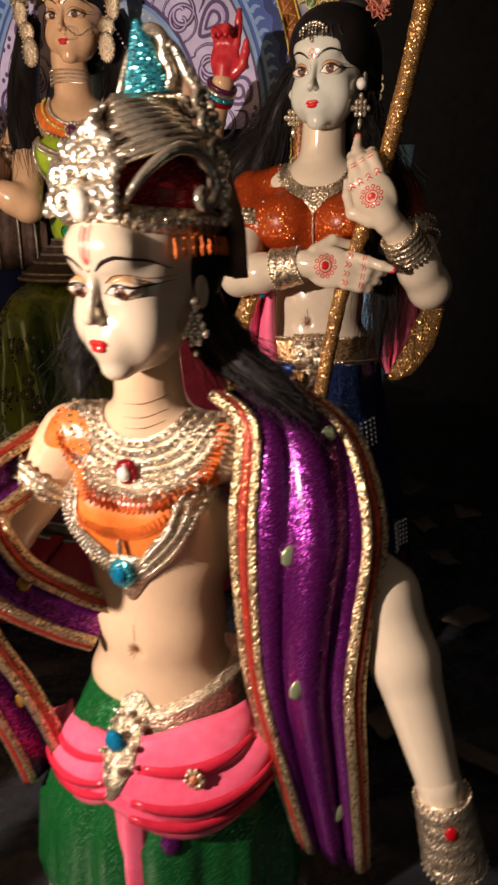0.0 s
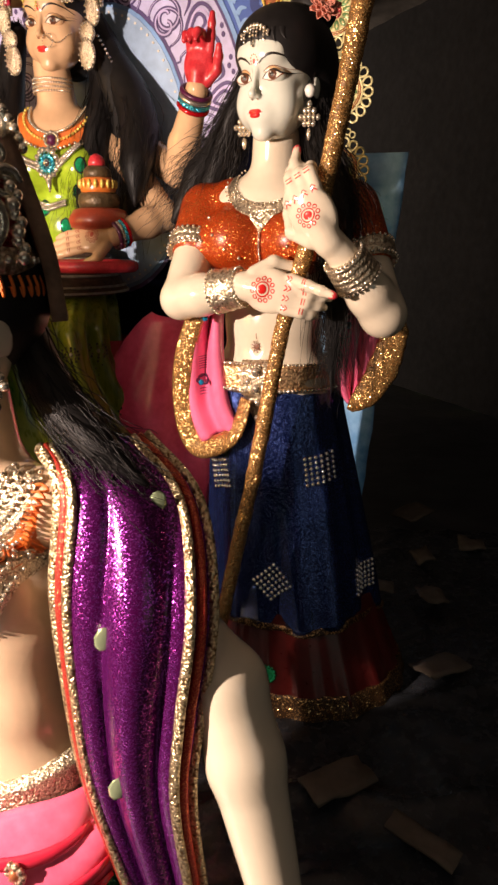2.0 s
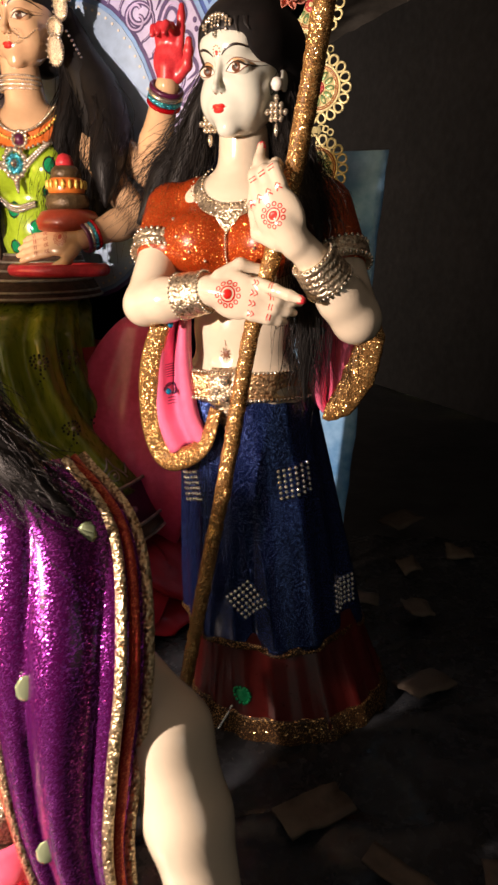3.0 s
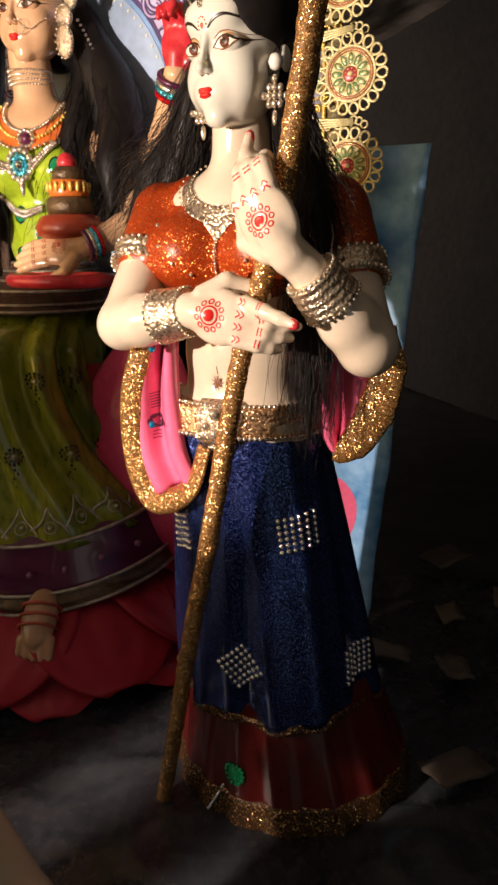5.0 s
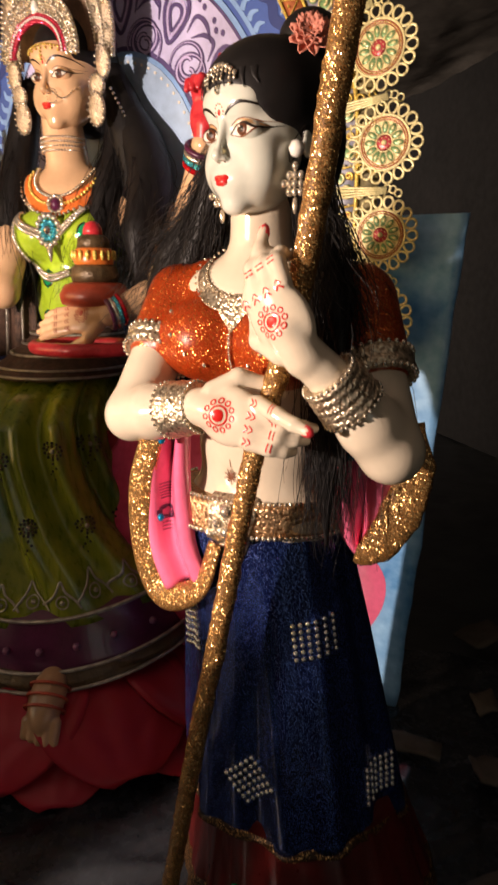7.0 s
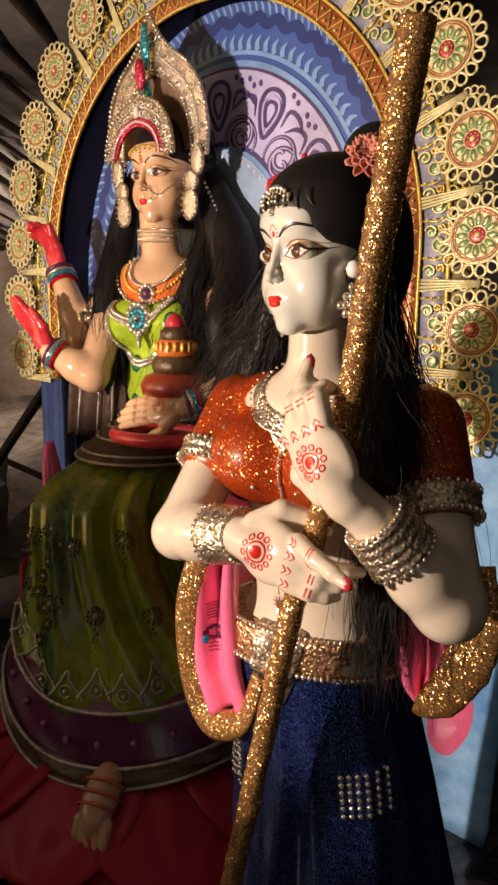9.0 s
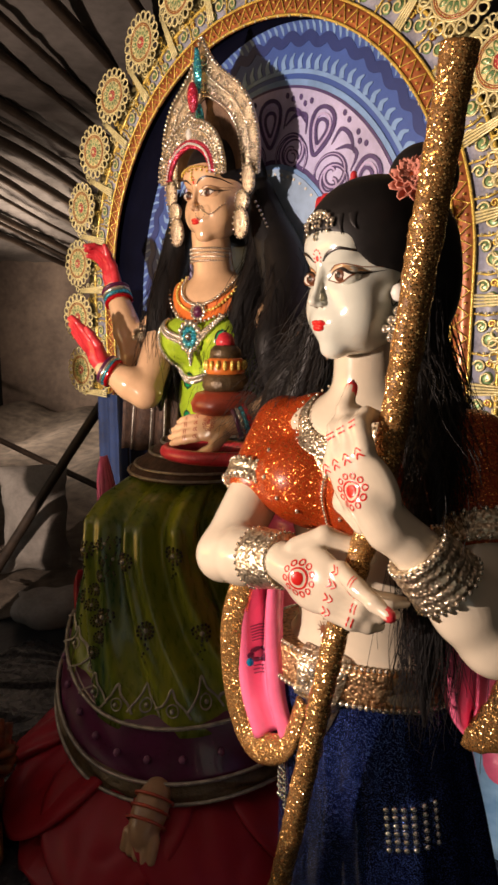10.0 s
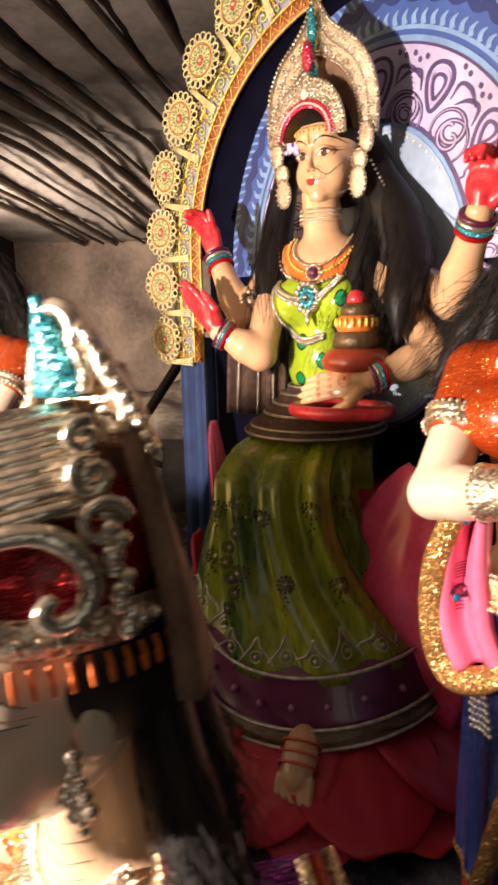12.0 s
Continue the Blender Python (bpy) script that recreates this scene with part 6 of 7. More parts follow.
def spiral(c, r0, turns, start, dirn=1, n=30, shrink=0.2):
    """A flat curl in the x-z plane."""
    out = []
    for i in range(n):
        t = i / (n - 1)
        a = start + dirn * turns * 2 * math.pi * t
        r = r0 * (1 - (1 - shrink) * t)
        out.append((c[0] + r * math.cos(a), c[1], c[2] + r * math.sin(a)))
    return np.array(out)


def turban():
    """Silver filigree crown round a dark red cap, with a foil feather."""
    root = new("crown")
    root.location = KH @ Vector((0, 0.01, 0.05))
    tagged(root, "ornate silver filigree turban crown with dark red cap", "crown")
    part("cap", [(moved(sculpt([ell((0, 0.008, 0.066), (0.060, 0.060, 0.050))], 0.003), KH), RUBY_GLITTER)], root, "dark red glitter cap")
    band = []
    for i in range(9):
        t = i / 8
        ring = []
        for j in range(60):
            a = j * 2 * math.pi / 60
            z = 0.036 + 0.020 * t + 0.010 * max(0, -math.sin(a)) ** 2 - 0.010 * max(0, math.sin(a))
            k = 1 + 0.05 * math.sin(t * math.pi)
            ring.append((0.0605 * k * math.cos(a), 0.008 + 0.0665 * k * math.sin(a), z))
        band.append(ring)
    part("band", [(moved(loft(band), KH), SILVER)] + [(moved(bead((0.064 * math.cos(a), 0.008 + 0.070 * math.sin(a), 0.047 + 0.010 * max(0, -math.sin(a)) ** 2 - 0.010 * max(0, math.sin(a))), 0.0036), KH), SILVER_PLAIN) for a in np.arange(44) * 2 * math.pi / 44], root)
    part("forehead_stone", [(moved(bead((0, -0.067, 0.064), (0.0105, 0.006, 0.0125)), KH), PEARL)], root, "large white pearl stone")
    # orange lace fringe on the rim
    fr = []
    for i in range(40):
        a = radians(-50 + 280 * i / 39)
        x, y = 0.064 * math.cos(a), 0.008 + 0.070 * math.sin(a)
        z = 0.036 - 0.010 * max(0, math.sin(a))
        if math.sin(a) < -0.5:
            continue
        fr.append((moved(tube(smooth_path([(x, y, z), (x * 1.03, y * 1.03, z - 0.008), (x * 1.02, y * 1.02, z - 0.015), (x * 1.0, y * 1.0, z - 0.008)], 3), 0.0013, 5), KH), ORANGE_THREAD))
    part("fringe", fr, root, "orange thread lace fringe")
    # openwork scrolls rising round the cap to a peak over the forehead
    def plate(side, yaw, y, h=1.0):
        M = KH @ pose(0, 0.0, 0.055, 0, 0, yaw)
        sh = []
        for c, r, st, d in (((0.016, y, 0.012), 0.012, 0.3, 1), ((0.038, y, 0.014), 0.012, 2.6, -1), ((0.026, y, 0.036), 0.012, -0.5, 1), ((0.010, y, 0.050), 0.011, 2.2, -1), ((0.046, y, 0.038), 0.009, 0.2, 1), ((0.012, y, 0.074), 0.009, 1.2, 1), ((0.030, y, 0.060), 0.008, 2.9, -1)):
            v = spiral((c[0] * 0.72 * side, c[1] + 0.25 * c[2], c[2] * h), r, 1.35, st, d * side)
            sh.append((moved(tube(v, [0.0052, 0.0046, 0.0036, 0.0048], 7), M), SILVER_PLAIN))
        for k in range(14):
            t = k / 13
            p = (side * (0.040 * (1 - t ** 1.5) + 0.002), y + 0.025 * t, 0.004 + 0.088 * t * h)
            sh.append((moved(bead(p, 0.0048 - 0.0015 * t), M), SILVER_PLAIN))
        rows_ = [[(side * 0.036 * u * (1 - 0.8 * t ** 1.4), y + 0.007 + 0.022 * t, 0.002 + 0.082 * t * h) for u in np.linspace(0, 1, 10)] for t in np.linspace(0, 1, 12)]
        sh.append((moved(grid_sheet(rows_, 0.004), M), SILVER))
        for k in range(12):
            sh.append((moved(bead((side * (0.004 + 0.031 * ((k * 7) % 12) / 12), y + 0.004 + 0.2 * 0.005 * k, 0.008 + 0.0055 * k * h), 0.0045), M), SILVER_PLAIN))
        return sh
    for piece in plate(1, -6, -0.062, 0.8) + plate(-1, 6, -0.062, 0.8):
        part("crown_plate" if piece[1] is SILVER else "ornament", [piece], root)
    # mitre shell over the cap, open at the sides
    def shell(a, t):
        """A point of the shell: a from the front (0) to the back (1), t from the lower edge to the ridge."""
        ang = math.pi * a
        low = 0.082 + 0.020 * math.sin(math.pi * min(1.0, a * 1.15))
        x = 0.0610 * math.sin(ang) ** 0.8 * (1 - t) ** 0.85
        y = 0.008 - 0.062 * math.cos(ang) * (1 - 0.42 * t)
        return np.array((x, y + 0.012 * t, low + (0.142 - low) * t ** 0.85))
    for sx in (1, -1):
        fl = np.array((sx, 1, 1))
        rows = [[tuple(shell(0.04 + 0.58 * u, t) * fl) for u in np.linspace(0, 1, 20)] for t in np.linspace(0, 1, 10)]
        part("shell", [(moved(grid_sheet(rows, 0.004), KH), SILVER)], root, "embossed silver shell over the cap")
        for k in range(8):
            path = [shell(0.04 + 0.58 * u, min(0.98, 0.02 + 0.115 * k + 0.20 * u * u - 0.10 * u)) * fl * np.array((1.035, 1.03, 1.0)) for u in np.linspace(0, 1, 14)]
            part("sweep", [(moved(tube(path, [0.0022, 0.0038, 0.0044, 0.0040, 0.0018], 8), KH), SILVER_PLAIN)], root)
        arch = [(sx * 0.036, -0.056, 0.064), (sx * 0.050, -0.044, 0.084), (sx * 0.061, -0.024, 0.098), (sx * 0.065, -0.004, 0.098), (sx * 0.068, 0.010, 0.087), (sx * 0.070, 0.014, 0.072), (sx * 0.071, 0.007, 0.060), (sx * 0.071, -0.004, 0.058), (sx * 0.071, -0.009, 0.065), (sx * 0.070, -0.003, 0.071)]
        part("cap_arch", [(moved(tube(smooth_path(arch, 6), [0.0030, 0.0052, 0.0060, 0.0056, 0.0048, 0.0040], 9), KH), SILVER_PLAIN)], root)
    # beaded columns with curls at the sides
    for sx in (1, -1):
        for k in range(9):
            part("bead", [(moved(bead((sx * 0.0690, 0.027 + 0.003 * math.sin(k * 2), 0.046 + 0.0060 * k), 0.0048 + 0.0012 * (k % 3 == 0)), KH), SILVER_PLAIN)], root)
        for zc, r0, st in ((0.096, 0.012, 0.0), (0.117, 0.010, 2.0), (0.134, 0.008, 1.0)):
            sp_ = [(sx * (0.066 - 0.35 * max(0.0, zc - 0.10)), 0.024 + r * math.cos(th), zc + r * math.sin(th)) for r, th in [(r0 * (1 - 0.75 * u), st + 8 * u) for u in np.linspace(0, 1, 26)]]
            part("side_scroll", [(moved(tube(sp_, [0.0034, 0.003, 0.0036], 7), KH), SILVER_PLAIN)], root)
    # tall curled finial with a turquoise feather
    KB = KH @ pose(0.004, 0.020, 0.0, 0, 0, 32)
    lft = smooth_path([(-0.030, 0.018, 0.118), (-0.026, 0.018, 0.138), (-0.020, 0.017, 0.156), (-0.012, 0.016, 0.174), (-0.003, 0.015, 0.188)], 7)
    rgt = smooth_path([(0.052, 0.018, 0.118), (0.046, 0.018, 0.138), (0.036, 0.017, 0.156), (0.025, 0.016, 0.174), (0.008, 0.015, 0.190)], 7)
    rows = [[tuple(p + (q - p) * t) for t in np.linspace(0, 1, 12)] for p, q in zip(lft, rgt)]
    part("finial", [(moved(grid_sheet(rows, 0.005), KB), SILVER)], root, "embossed silver finial plate")
    for pts, r in (([(-0.034, 0.014, 0.112), (-0.028, 0.013, 0.136), (-0.021, 0.012, 0.156), (-0.012, 0.012, 0.175), (0.0, 0.011, 0.190), (0.010, 0.011, 0.190), (0.016, 0.011, 0.182), (0.015, 0.011, 0.172), (0.020, 0.011, 0.160), (0.016, 0.011, 0.148)], [0.0025, 0.0032, 0.004, 0.0052, 0.0055, 0.005, 0.004]),
                   ([(0.016, 0.011, 0.186), (0.026, 0.011, 0.174), (0.033, 0.011, 0.158), (0.042, 0.011, 0.144), (0.041, 0.011, 0.132), (0.032, 0.011, 0.129), (0.027, 0.011, 0.136), (0.031, 0.011, 0.141)], [0.003, 0.005, 0.0055, 0.005, 0.004])):
        part("finial_scroll", [(moved(tube(smooth_path(pts, 7), r, 8), KB), SILVER_PLAIN)], root)
    for k in range(11):
        t = k / 10
        part("bead", [(moved(bead((0.055 - 0.040 * t ** 1.4, 0.010, 0.120 + 0.066 * t), 0.0040), KB), SILVER_PLAIN)], root)
    rows = [[(-0.001 + (0.0165 * (1 - t) ** 0.8 + 0.002) * u - 0.003 * t, 0.006 + 0.003 * u * u, 0.146 + 0.052 * t) for u in np.linspace(-1, 1, 9)] for t in np.linspace(0, 1, 14)]
    part("feather", [(moved(grid_sheet(rows, 0.002), KB), TEAL_GLITTER)], root, "turquoise foil feather")
    rows = [[((0.066 - 0.046 * max(0.0, (t - 0.25) / 0.75) ** 1.3) * u, 0.082 - 0.030 * t - 0.030 * u * u * (1 - t), -0.005 + 0.165 * t) for u in np.linspace(-1, 1, 15)] for t in np.linspace(0, 1, 18)]
    part("back_plate", [(moved(grid_sheet(rows, 0.012), KH), CLAY)], root, "bare brown clay back of the crown")
    return root


CLAY = material("bare_brown_clay", (0.20, 0.12, 0.075), 0.8, var=0.3, scale=25, bump=0.4, bump_scale=90)
turban()


def turban_wig():
    root = new("hair_wig")
    root.location = (-0.06, 0.65, 0.7)
    tagged(root, "thick black hair wig lying over the shoulders", "wig", "wigs")
    k = 20
    for an, cnt, sp, r in (([(-0.055, 0.632, 0.82), (-0.046, 0.620, 0.765), (-0.016, 0.600, 0.714), (0.026, 0.578, 0.678), (0.066, 0.566, 0.652)], 330, 0.009, [0.012, 0.016, 0.019, 0.015, 0.002]), ([(-0.06, 0.645, 0.80), (-0.052, 0.650, 0.74), (-0.028, 0.640, 0.70), (0.008, 0.622, 0.662)], 240, 0.010, [0.014, 0.019, 0.019, 0.002]),
                        ([(-0.125, 0.625, 0.79), (-0.155, 0.65, 0.73), (-0.165, 0.655, 0.69), (-0.17, 0.64, 0.655)], 200, 0.012, [0.014, 0.020, 0.018, 0.002])):
        k += 1
        part("lock", [(strands(an, int(cnt * 1.8), k, sp, 0.004, 0.0006), HAIR), (tube(smooth_path(an, 8), r, 12), HAIR)], root)
    return root


turban_wig()

# ---- the seated idol on a lotus ----
def seated():
    b = Build()
    T = pose(-0.41, 1.745, 0, 0, 0, 0)
    HM = pose(-0.402, 1.745, 1.286, 3, 0, -12)
    s = 1.0
    head(b, HM, s, SKIN_GOLDEN)
    face_paint(b, HM, s, lid=0.8)
    body = [cap((-0.005, 0.0, 1.08), (-0.015, -0.006, 1.21), 0.046, 0.041, T), ell((0, 0, 0.98), (0.10, 0.075, 0.10), T), ell((0, 0, 0.83), (0.085, 0.07, 0.12), T), cap((-0.115, 0.01, 1.075), (0.115, 0.01, 1.075), 0.043, 0.043, T), ell((0, -0.01, 1.06), (0.1, 0.06, 0.05), T)]
    b.add(sculpt(body, 0.005, 0.03), SKIN_GOLDEN)
    # bodice
    bl = [ell((0, -0.004, 0.985), (0.108, 0.083, 0.095), T), ell((-0.052, -0.062, 0.985), (0.05, 0.044, 0.05), T), ell((0.052, -0.062, 0.985), (0.05, 0.044, 0.05), T), ell((0, -0.006, 0.86), (0.092, 0.078, 0.12), T)]
    b.add(sculpt(bl, 0.0045, 0.02, planes=[((0, 0, 1), 1.055)], cuts=[ell((0, -0.06, 1.09), (0.075, 0.09, 0.055), T)]), LIME)
    tree = b.tree()
    br = Brush(tree, T, 0.003, 0.4)
    for x, z, w, h in ((-0.03, 0.90, 0.018, 0.02), (0.02, 0.86, 0.016, 0.02), (-0.035, 0.82, 0.015, 0.018), (0.055, 0.93, 0.016, 0.022), (0.0, 0.795, 0.018, 0.018), (0.07, 0.99, 0.014, 0.02)):
        b.add(br.patch([(x, z + h), (x + w, z), (x, z - h), (x - w, z)], 0.0012, 3, 2), GEM_GREEN)
        b.add(br.stroke(ellipse_pts(x, z, w * 0.8, h * 0.8, 8), 0.003, 0.002, closed=True), INK)
    # arms: two raised, one open palm, one over the lap
    def arm(sh, el_, wr, along, back, curl, r=0.037, sc=0.95, index=None, thumb=(0.015, 0.01), paint=True):
        sh, el_, wr = Vector(sh), Vector(el_), Vector(wr)
        M = frame_of(wr + Vector(along).normalized() * 0.012, along, back)
        b.add(sculpt(chain([sh, el_], [r * 1.05, r * 0.92]) + chain([el_, el_.lerp(wr, 0.35), wr], [r * 0.92, r * 0.92, r * 0.62]), 0.004, 0.012), SKIN_GOLDEN)
        b.add(sculpt(hand_prims(M, sc, curl, thumb, index=index), 0.0026, 0.005), ALTA if paint else SKIN_GOLDEN)
        for k, m in enumerate((GEM_RED, TEAL_GLITTER, SILVER_PLAIN, MAROON)):
            c = el_.lerp(wr, 0.80 + 0.055 * k)
            ax = (wr - el_).normalized()
            o = ax.orthogonal().normalized()
            p = ax.cross(o)
            b.add(tube([c + (o * math.cos(a) + p * math.sin(a)) * r * 0.80 for a in np.linspace(0, 2 * math.pi, 25)], 0.0048, 7), m)
        return M
    arm((-0.545, 1.76, 1.065), (-0.600, 1.695, 0.945), (-0.700, 1.742, 1.105), (-0.45, 0.1, 0.95), (0.35, 0.9, 0.2), 55, index=70, thumb=(0.02, 0.03))
    arm((-0.535, 1.74, 1.05), (-0.515, 1.615, 0.875), (-0.598, 1.585, 0.925), (-0.62, -0.02, 0.72), (0.4, 0.9, 0.3), 6, thumb=(0.006, 0.016))
    MP = arm((-0.275, 1.76, 1.065), (-0.115, 1.640, 0.975), (-0.055, 1.548, 1.120), (0.12, -0.1, 0.98), (0.2, 0.98, 0.1), 95, index=4)
    ML = arm((-0.285, 1.74, 1.05), (-0.140, 1.600, 0.880), (-0.235, 1.515, 0.838), (-0.96, -0.15, -0.15), (0.1, -0.8, 0.5), 14, r=0.034, paint=False)
    tree = b.tree()
    henna(b, tree, ML, 0.95, TERRACOTTA, 0.012, (0.03, 0.0))
    for c in ((-0.57, 1.715, 0.99),):
        for i in range(10):
            a = i * 2 * math.pi / 10
            b.add(bead((c[0] + 0.022 * math.cos(a), c[1] - 0.035, c[2] + 0.022 * math.sin(a)), 0.0075), SILVER)
        b.add(bead((c[0], c[1] - 0.038, c[2]), 0.014), SILVER)
    # choker, orange collar, jewel
    for k in range(4):
        z = 1.152 + 0.0085 * k
        for i in range(24):
            a = radians(180 + 180 * (i + 0.5 * (k % 2)) / 24)
            b.add(bead((-0.425 + 0.0450 * math.cos(a), 1.742 + 0.0450 * math.sin(a), z), 0.0029), SILVER_PLAIN)
    br = Brush(tree, T, 0.003, 0.4)
    arc = [(0.085 * math.sin(a), 1.115 - 0.075 * math.cos(a)) for a in np.linspace(-1.5, 1.5, 13)]
    b.add(br.stroke(arc, [0.02, 0.034, 0.04, 0.034, 0.02], 0.004), ORANGE_THREAD)
    for k, R in enumerate((0.062, 0.078, 0.106)):
        for i in range(34):
            a = -1.6 + 3.2 * i / 33
            q = br.on(R * math.sin(a), 1.115 - R * 0.9 * math.cos(a), 0.006)
            if q:
                b.add(bead(q, 0.0038), SILVER_PLAIN if k % 2 == 0 else GOLD_FOIL)
    q = br.on(0, 1.045, 0.006)
    for i in range(12):
        a = i * math.pi / 6
        b.add(bead(q + Vector((0.016 * math.cos(a), -0.002, 0.016 * math.sin(a))), 0.005), SILVER_PLAIN)
    b.add(bead(q, 0.012), MAROON)
    chain_pts = [(-0.085, 1.03), (-0.07, 1.01), (-0.04, 0.995), (0, 0.985), (0.03, 1.0), (0.06, 1.03), (0.075, 1.06)]
    loop = [(-0.088, 1.02), (-0.08, 0.97), (-0.055, 0.925), (-0.02, 0.905), (0.02, 0.915)]
    for path in (chain_pts, loop):
        for k in range(2):
            for p in smooth_path([(x, z, 0) for x, z in path], 8):
                q = br.on(p[0], p[1] - 0.009 * k, 0.005)
                if q:
                    b.add(bead(q, 0.0048), SILVER_PLAIN)
    q = br.on(-0.008, 0.992, 0.012)
    for r, m, n, sz in ((0.024, SILVER_PLAIN, 14, 0.007), (0.013, TEAL_GLITTER, 10, 0.006)):
        for i in range(n):
            a = i * 2 * math.pi / n
            b.add(bead(q + Vector((r * math.cos(a), -0.003, r * 1.2 * math.sin(a))), sz), m)
    b.add(bead(q + Vector((0, -0.006, 0)), 0.009), RHINE)
    for k in range(5):
        b.add(bead(q + Vector((0, 0, -0.034 - 0.006 * k)), 0.009 - 0.0015 * k), SILVER_PLAIN)
    # skirt over the knees: pleated green, zigzag, maroon band, gold hem
    front = lambda c, s_, t: (hem_lift(c) - 0.012) * max(0.0, t - 0.45) / 0.55
    lap = [(0.775, -0.405, 1.725, 0.078, 0.066), (0.742, -0.408, 1.700, 0.096, 0.098), (0.708, -0.414, 1.675, 0.118, 0.135), (0.678, -0.420, 1.640, 0.138, 0.170), (0.640, -0.424, 1.612, 0.146, 0.186), (0.58, -0.424, 1.600, 0.150, 0.190), (0.51, -0.420, 1.598, 0.160, 0.192), (0.43, -0.413, 1.596, 0.188, 0.199), (0.35, -0.397, 1.596, 0.232, 0.214), (0.280, -0.388, 1.596, 0.270, 0.232)]
    spec = lap
    b.add(pleated(spec, 260, 11, 0.105, front), GREEN)
    band = lambda c, s_, t: hem_lift(c) - 0.012
    b.add(pleated([(0.300, -0.388, 1.596, 0.268, 0.230), (0.245, -0.388, 1.592, 0.282, 0.243), (0.198, -0.388, 1.588, 0.291, 0.253)], 150, 7, 0.012, band), MAROON)
    b.add(pleated([(0.205, -0.388, 1.588, 0.292, 0.254), (0.187, -0.388, 1.586, 0.299, 0.260), (0.170, -0.388, 1.586, 0.297, 0.258)], 150, 7, 0.012, band), BRONZE)
    for z, a, c in ((0.209, 0.296, 0.258), (0.172, 0.301, 0.263), (0.302, 0.273, 0.236)):
        ring = [(-0.388 + a * math.cos(t), 1.588 + c * math.sin(t), z + hem_lift(math.cos(t)) - 0.012) for t in np.linspace(math.pi, 2 * math.pi, 90)]
        b.add(tube(ring, 0.0042, 6), SILVER_DULL)
    tree = b.tree()
    for i in range(11):
        th = radians(195 + 150 * i / 10)
        M = frame_of((-0.405, 1.590, 0.0), (-math.sin(th), math.cos(th), 0), (math.cos(th), math.sin(th), 0))
        bz = Brush(tree, M, 0.003, 0.6)
        lift = hem_lift(math.cos(th))
        z0 = 0.296 + lift
        b.add(bz.stroke([(-0.034, z0 + 0.002), (-0.026, z0 + 0.012), (-0.012, z0 + 0.030), (-0.002, z0 + 0.050), (0.006, z0 + 0.032), (0.022, z0 + 0.018), (0.034, z0 + 0.002)], 0.0046, 0.004), SILVER_DULL)
        b.add(bz.stroke(ellipse_pts(0, z0 + 0.014, 0.011, 0.011, 8), 0.003, 0.003, closed=True), SILVER_DULL)
        q = bz.on(0, z0 + 0.014, 0.004)
        if q:
            b.add(bead(q, 0.005), SILVER_DULL)
        q = bz.on(0.02, 0.232 + lift, 0.004)
        if q:
            b.add(bead(q, 0.0075), MAUVE)
        for k in range(2):
            zz = 0.45 + 0.13 * k + 0.02 * ((i * 7) % 5) / 5
            if (i + k) % 2 == 0:
                rosette(b, bz, 0.0, zz, 0.015)
                for j in range(5):
                    q = bz.on(0.005 * math.sin(j * 1.7), zz - 0.024 - 0.008 * j, 0.001)
                    if q:
                        b.add(bead(q, 0.0030 - 0.0003 * j), INK)
    # embroidered vine along one pleat and round the raised knee
    for th0, zs in ((250, np.linspace(0.60, 0.36, 9)), (205, np.linspace(0.66, 0.44, 8))):
        th = radians(th0)
        M = frame_of((-0.405, 1.59, 0.0), (-math.sin(th), math.cos(th), 0), (math.cos(th), math.sin(th), 0))
        bz = Brush(tree, M, 0.003, 0.6)
        for i, z in enumerate(zs):
            u = 0.012 * math.sin(i * 1.3)
            rosette(b, bz, u, z, 0.011)
    # sash round the waist
    for z, a, c, cy in ((0.792, 0.084, 0.074, 1.728), (0.776, 0.092, 0.082, 1.720), (0.758, 0.104, 0.098, 1.704), (0.740, 0.116, 0.116, 1.686)):
        b.add(tube([(-0.405 + a * math.cos(t), cy + c * math.sin(t), z) for t in np.linspace(0, 2 * math.pi, 60)], 0.011, 8), SASH)
        b.add(tube([(-0.405 + a * 1.06 * math.cos(t), cy + c * 1.08 * math.sin(t), z + 0.01) for t in np.linspace(0, 2 * math.pi, 60)], 0.0035, 6), SILVER_DULL)
    b.add(ring_loft([(0.800, -0.405, 1.728, 0.086, 0.078), (0.772, -0.405, 1.712, 0.106, 0.100), (0.742, -0.408, 1.690, 0.130, 0.132), (0.716, -0.411, 1.672, 0.150, 0.160), (0.708, -0.411, 1.670, 0.148, 0.158)], 96, 11, 0.03), SASH)
    for z, a, c, cy in ((0.714, 0.153, 0.163, 1.672), (0.726, 0.145, 0.152, 1.679), (0.786, 0.098, 0.090, 1.720)):
        b.add(tube([(-0.410 + a * math.cos(t), cy + c * math.sin(t), z) for t in np.linspace(0, 2 * math.pi, 70)], 0.003, 6), SILVER_DULL)
    # side veil edge and foot
    rows = [[(-0.595 + 0.075 * u + 0.02 * t, 1.755 - 0.06 * t + 0.010 * math.sin(u * 8 + t), 1.0 - 0.27 * t) for u in np.linspace(-1, 1, 24)] for t in np.linspace(0, 1, 14)]
    b.add(grid_sheet(rows, 0.005), SASH)
    for u in (-0.6, 0.1, 0.7):
        b.add(tube([(-0.595 + 0.075 * u + 0.02 * t, 1.742 - 0.06 * t + 0.010 * math.sin(u * 8 + t), 1.0 - 0.27 * t) for t in np.linspace(0, 1, 12)], 0.003, 6), SILVER_DULL)
    F = pose(-0.290, 1.318, 0.168, 38, 0, 8)
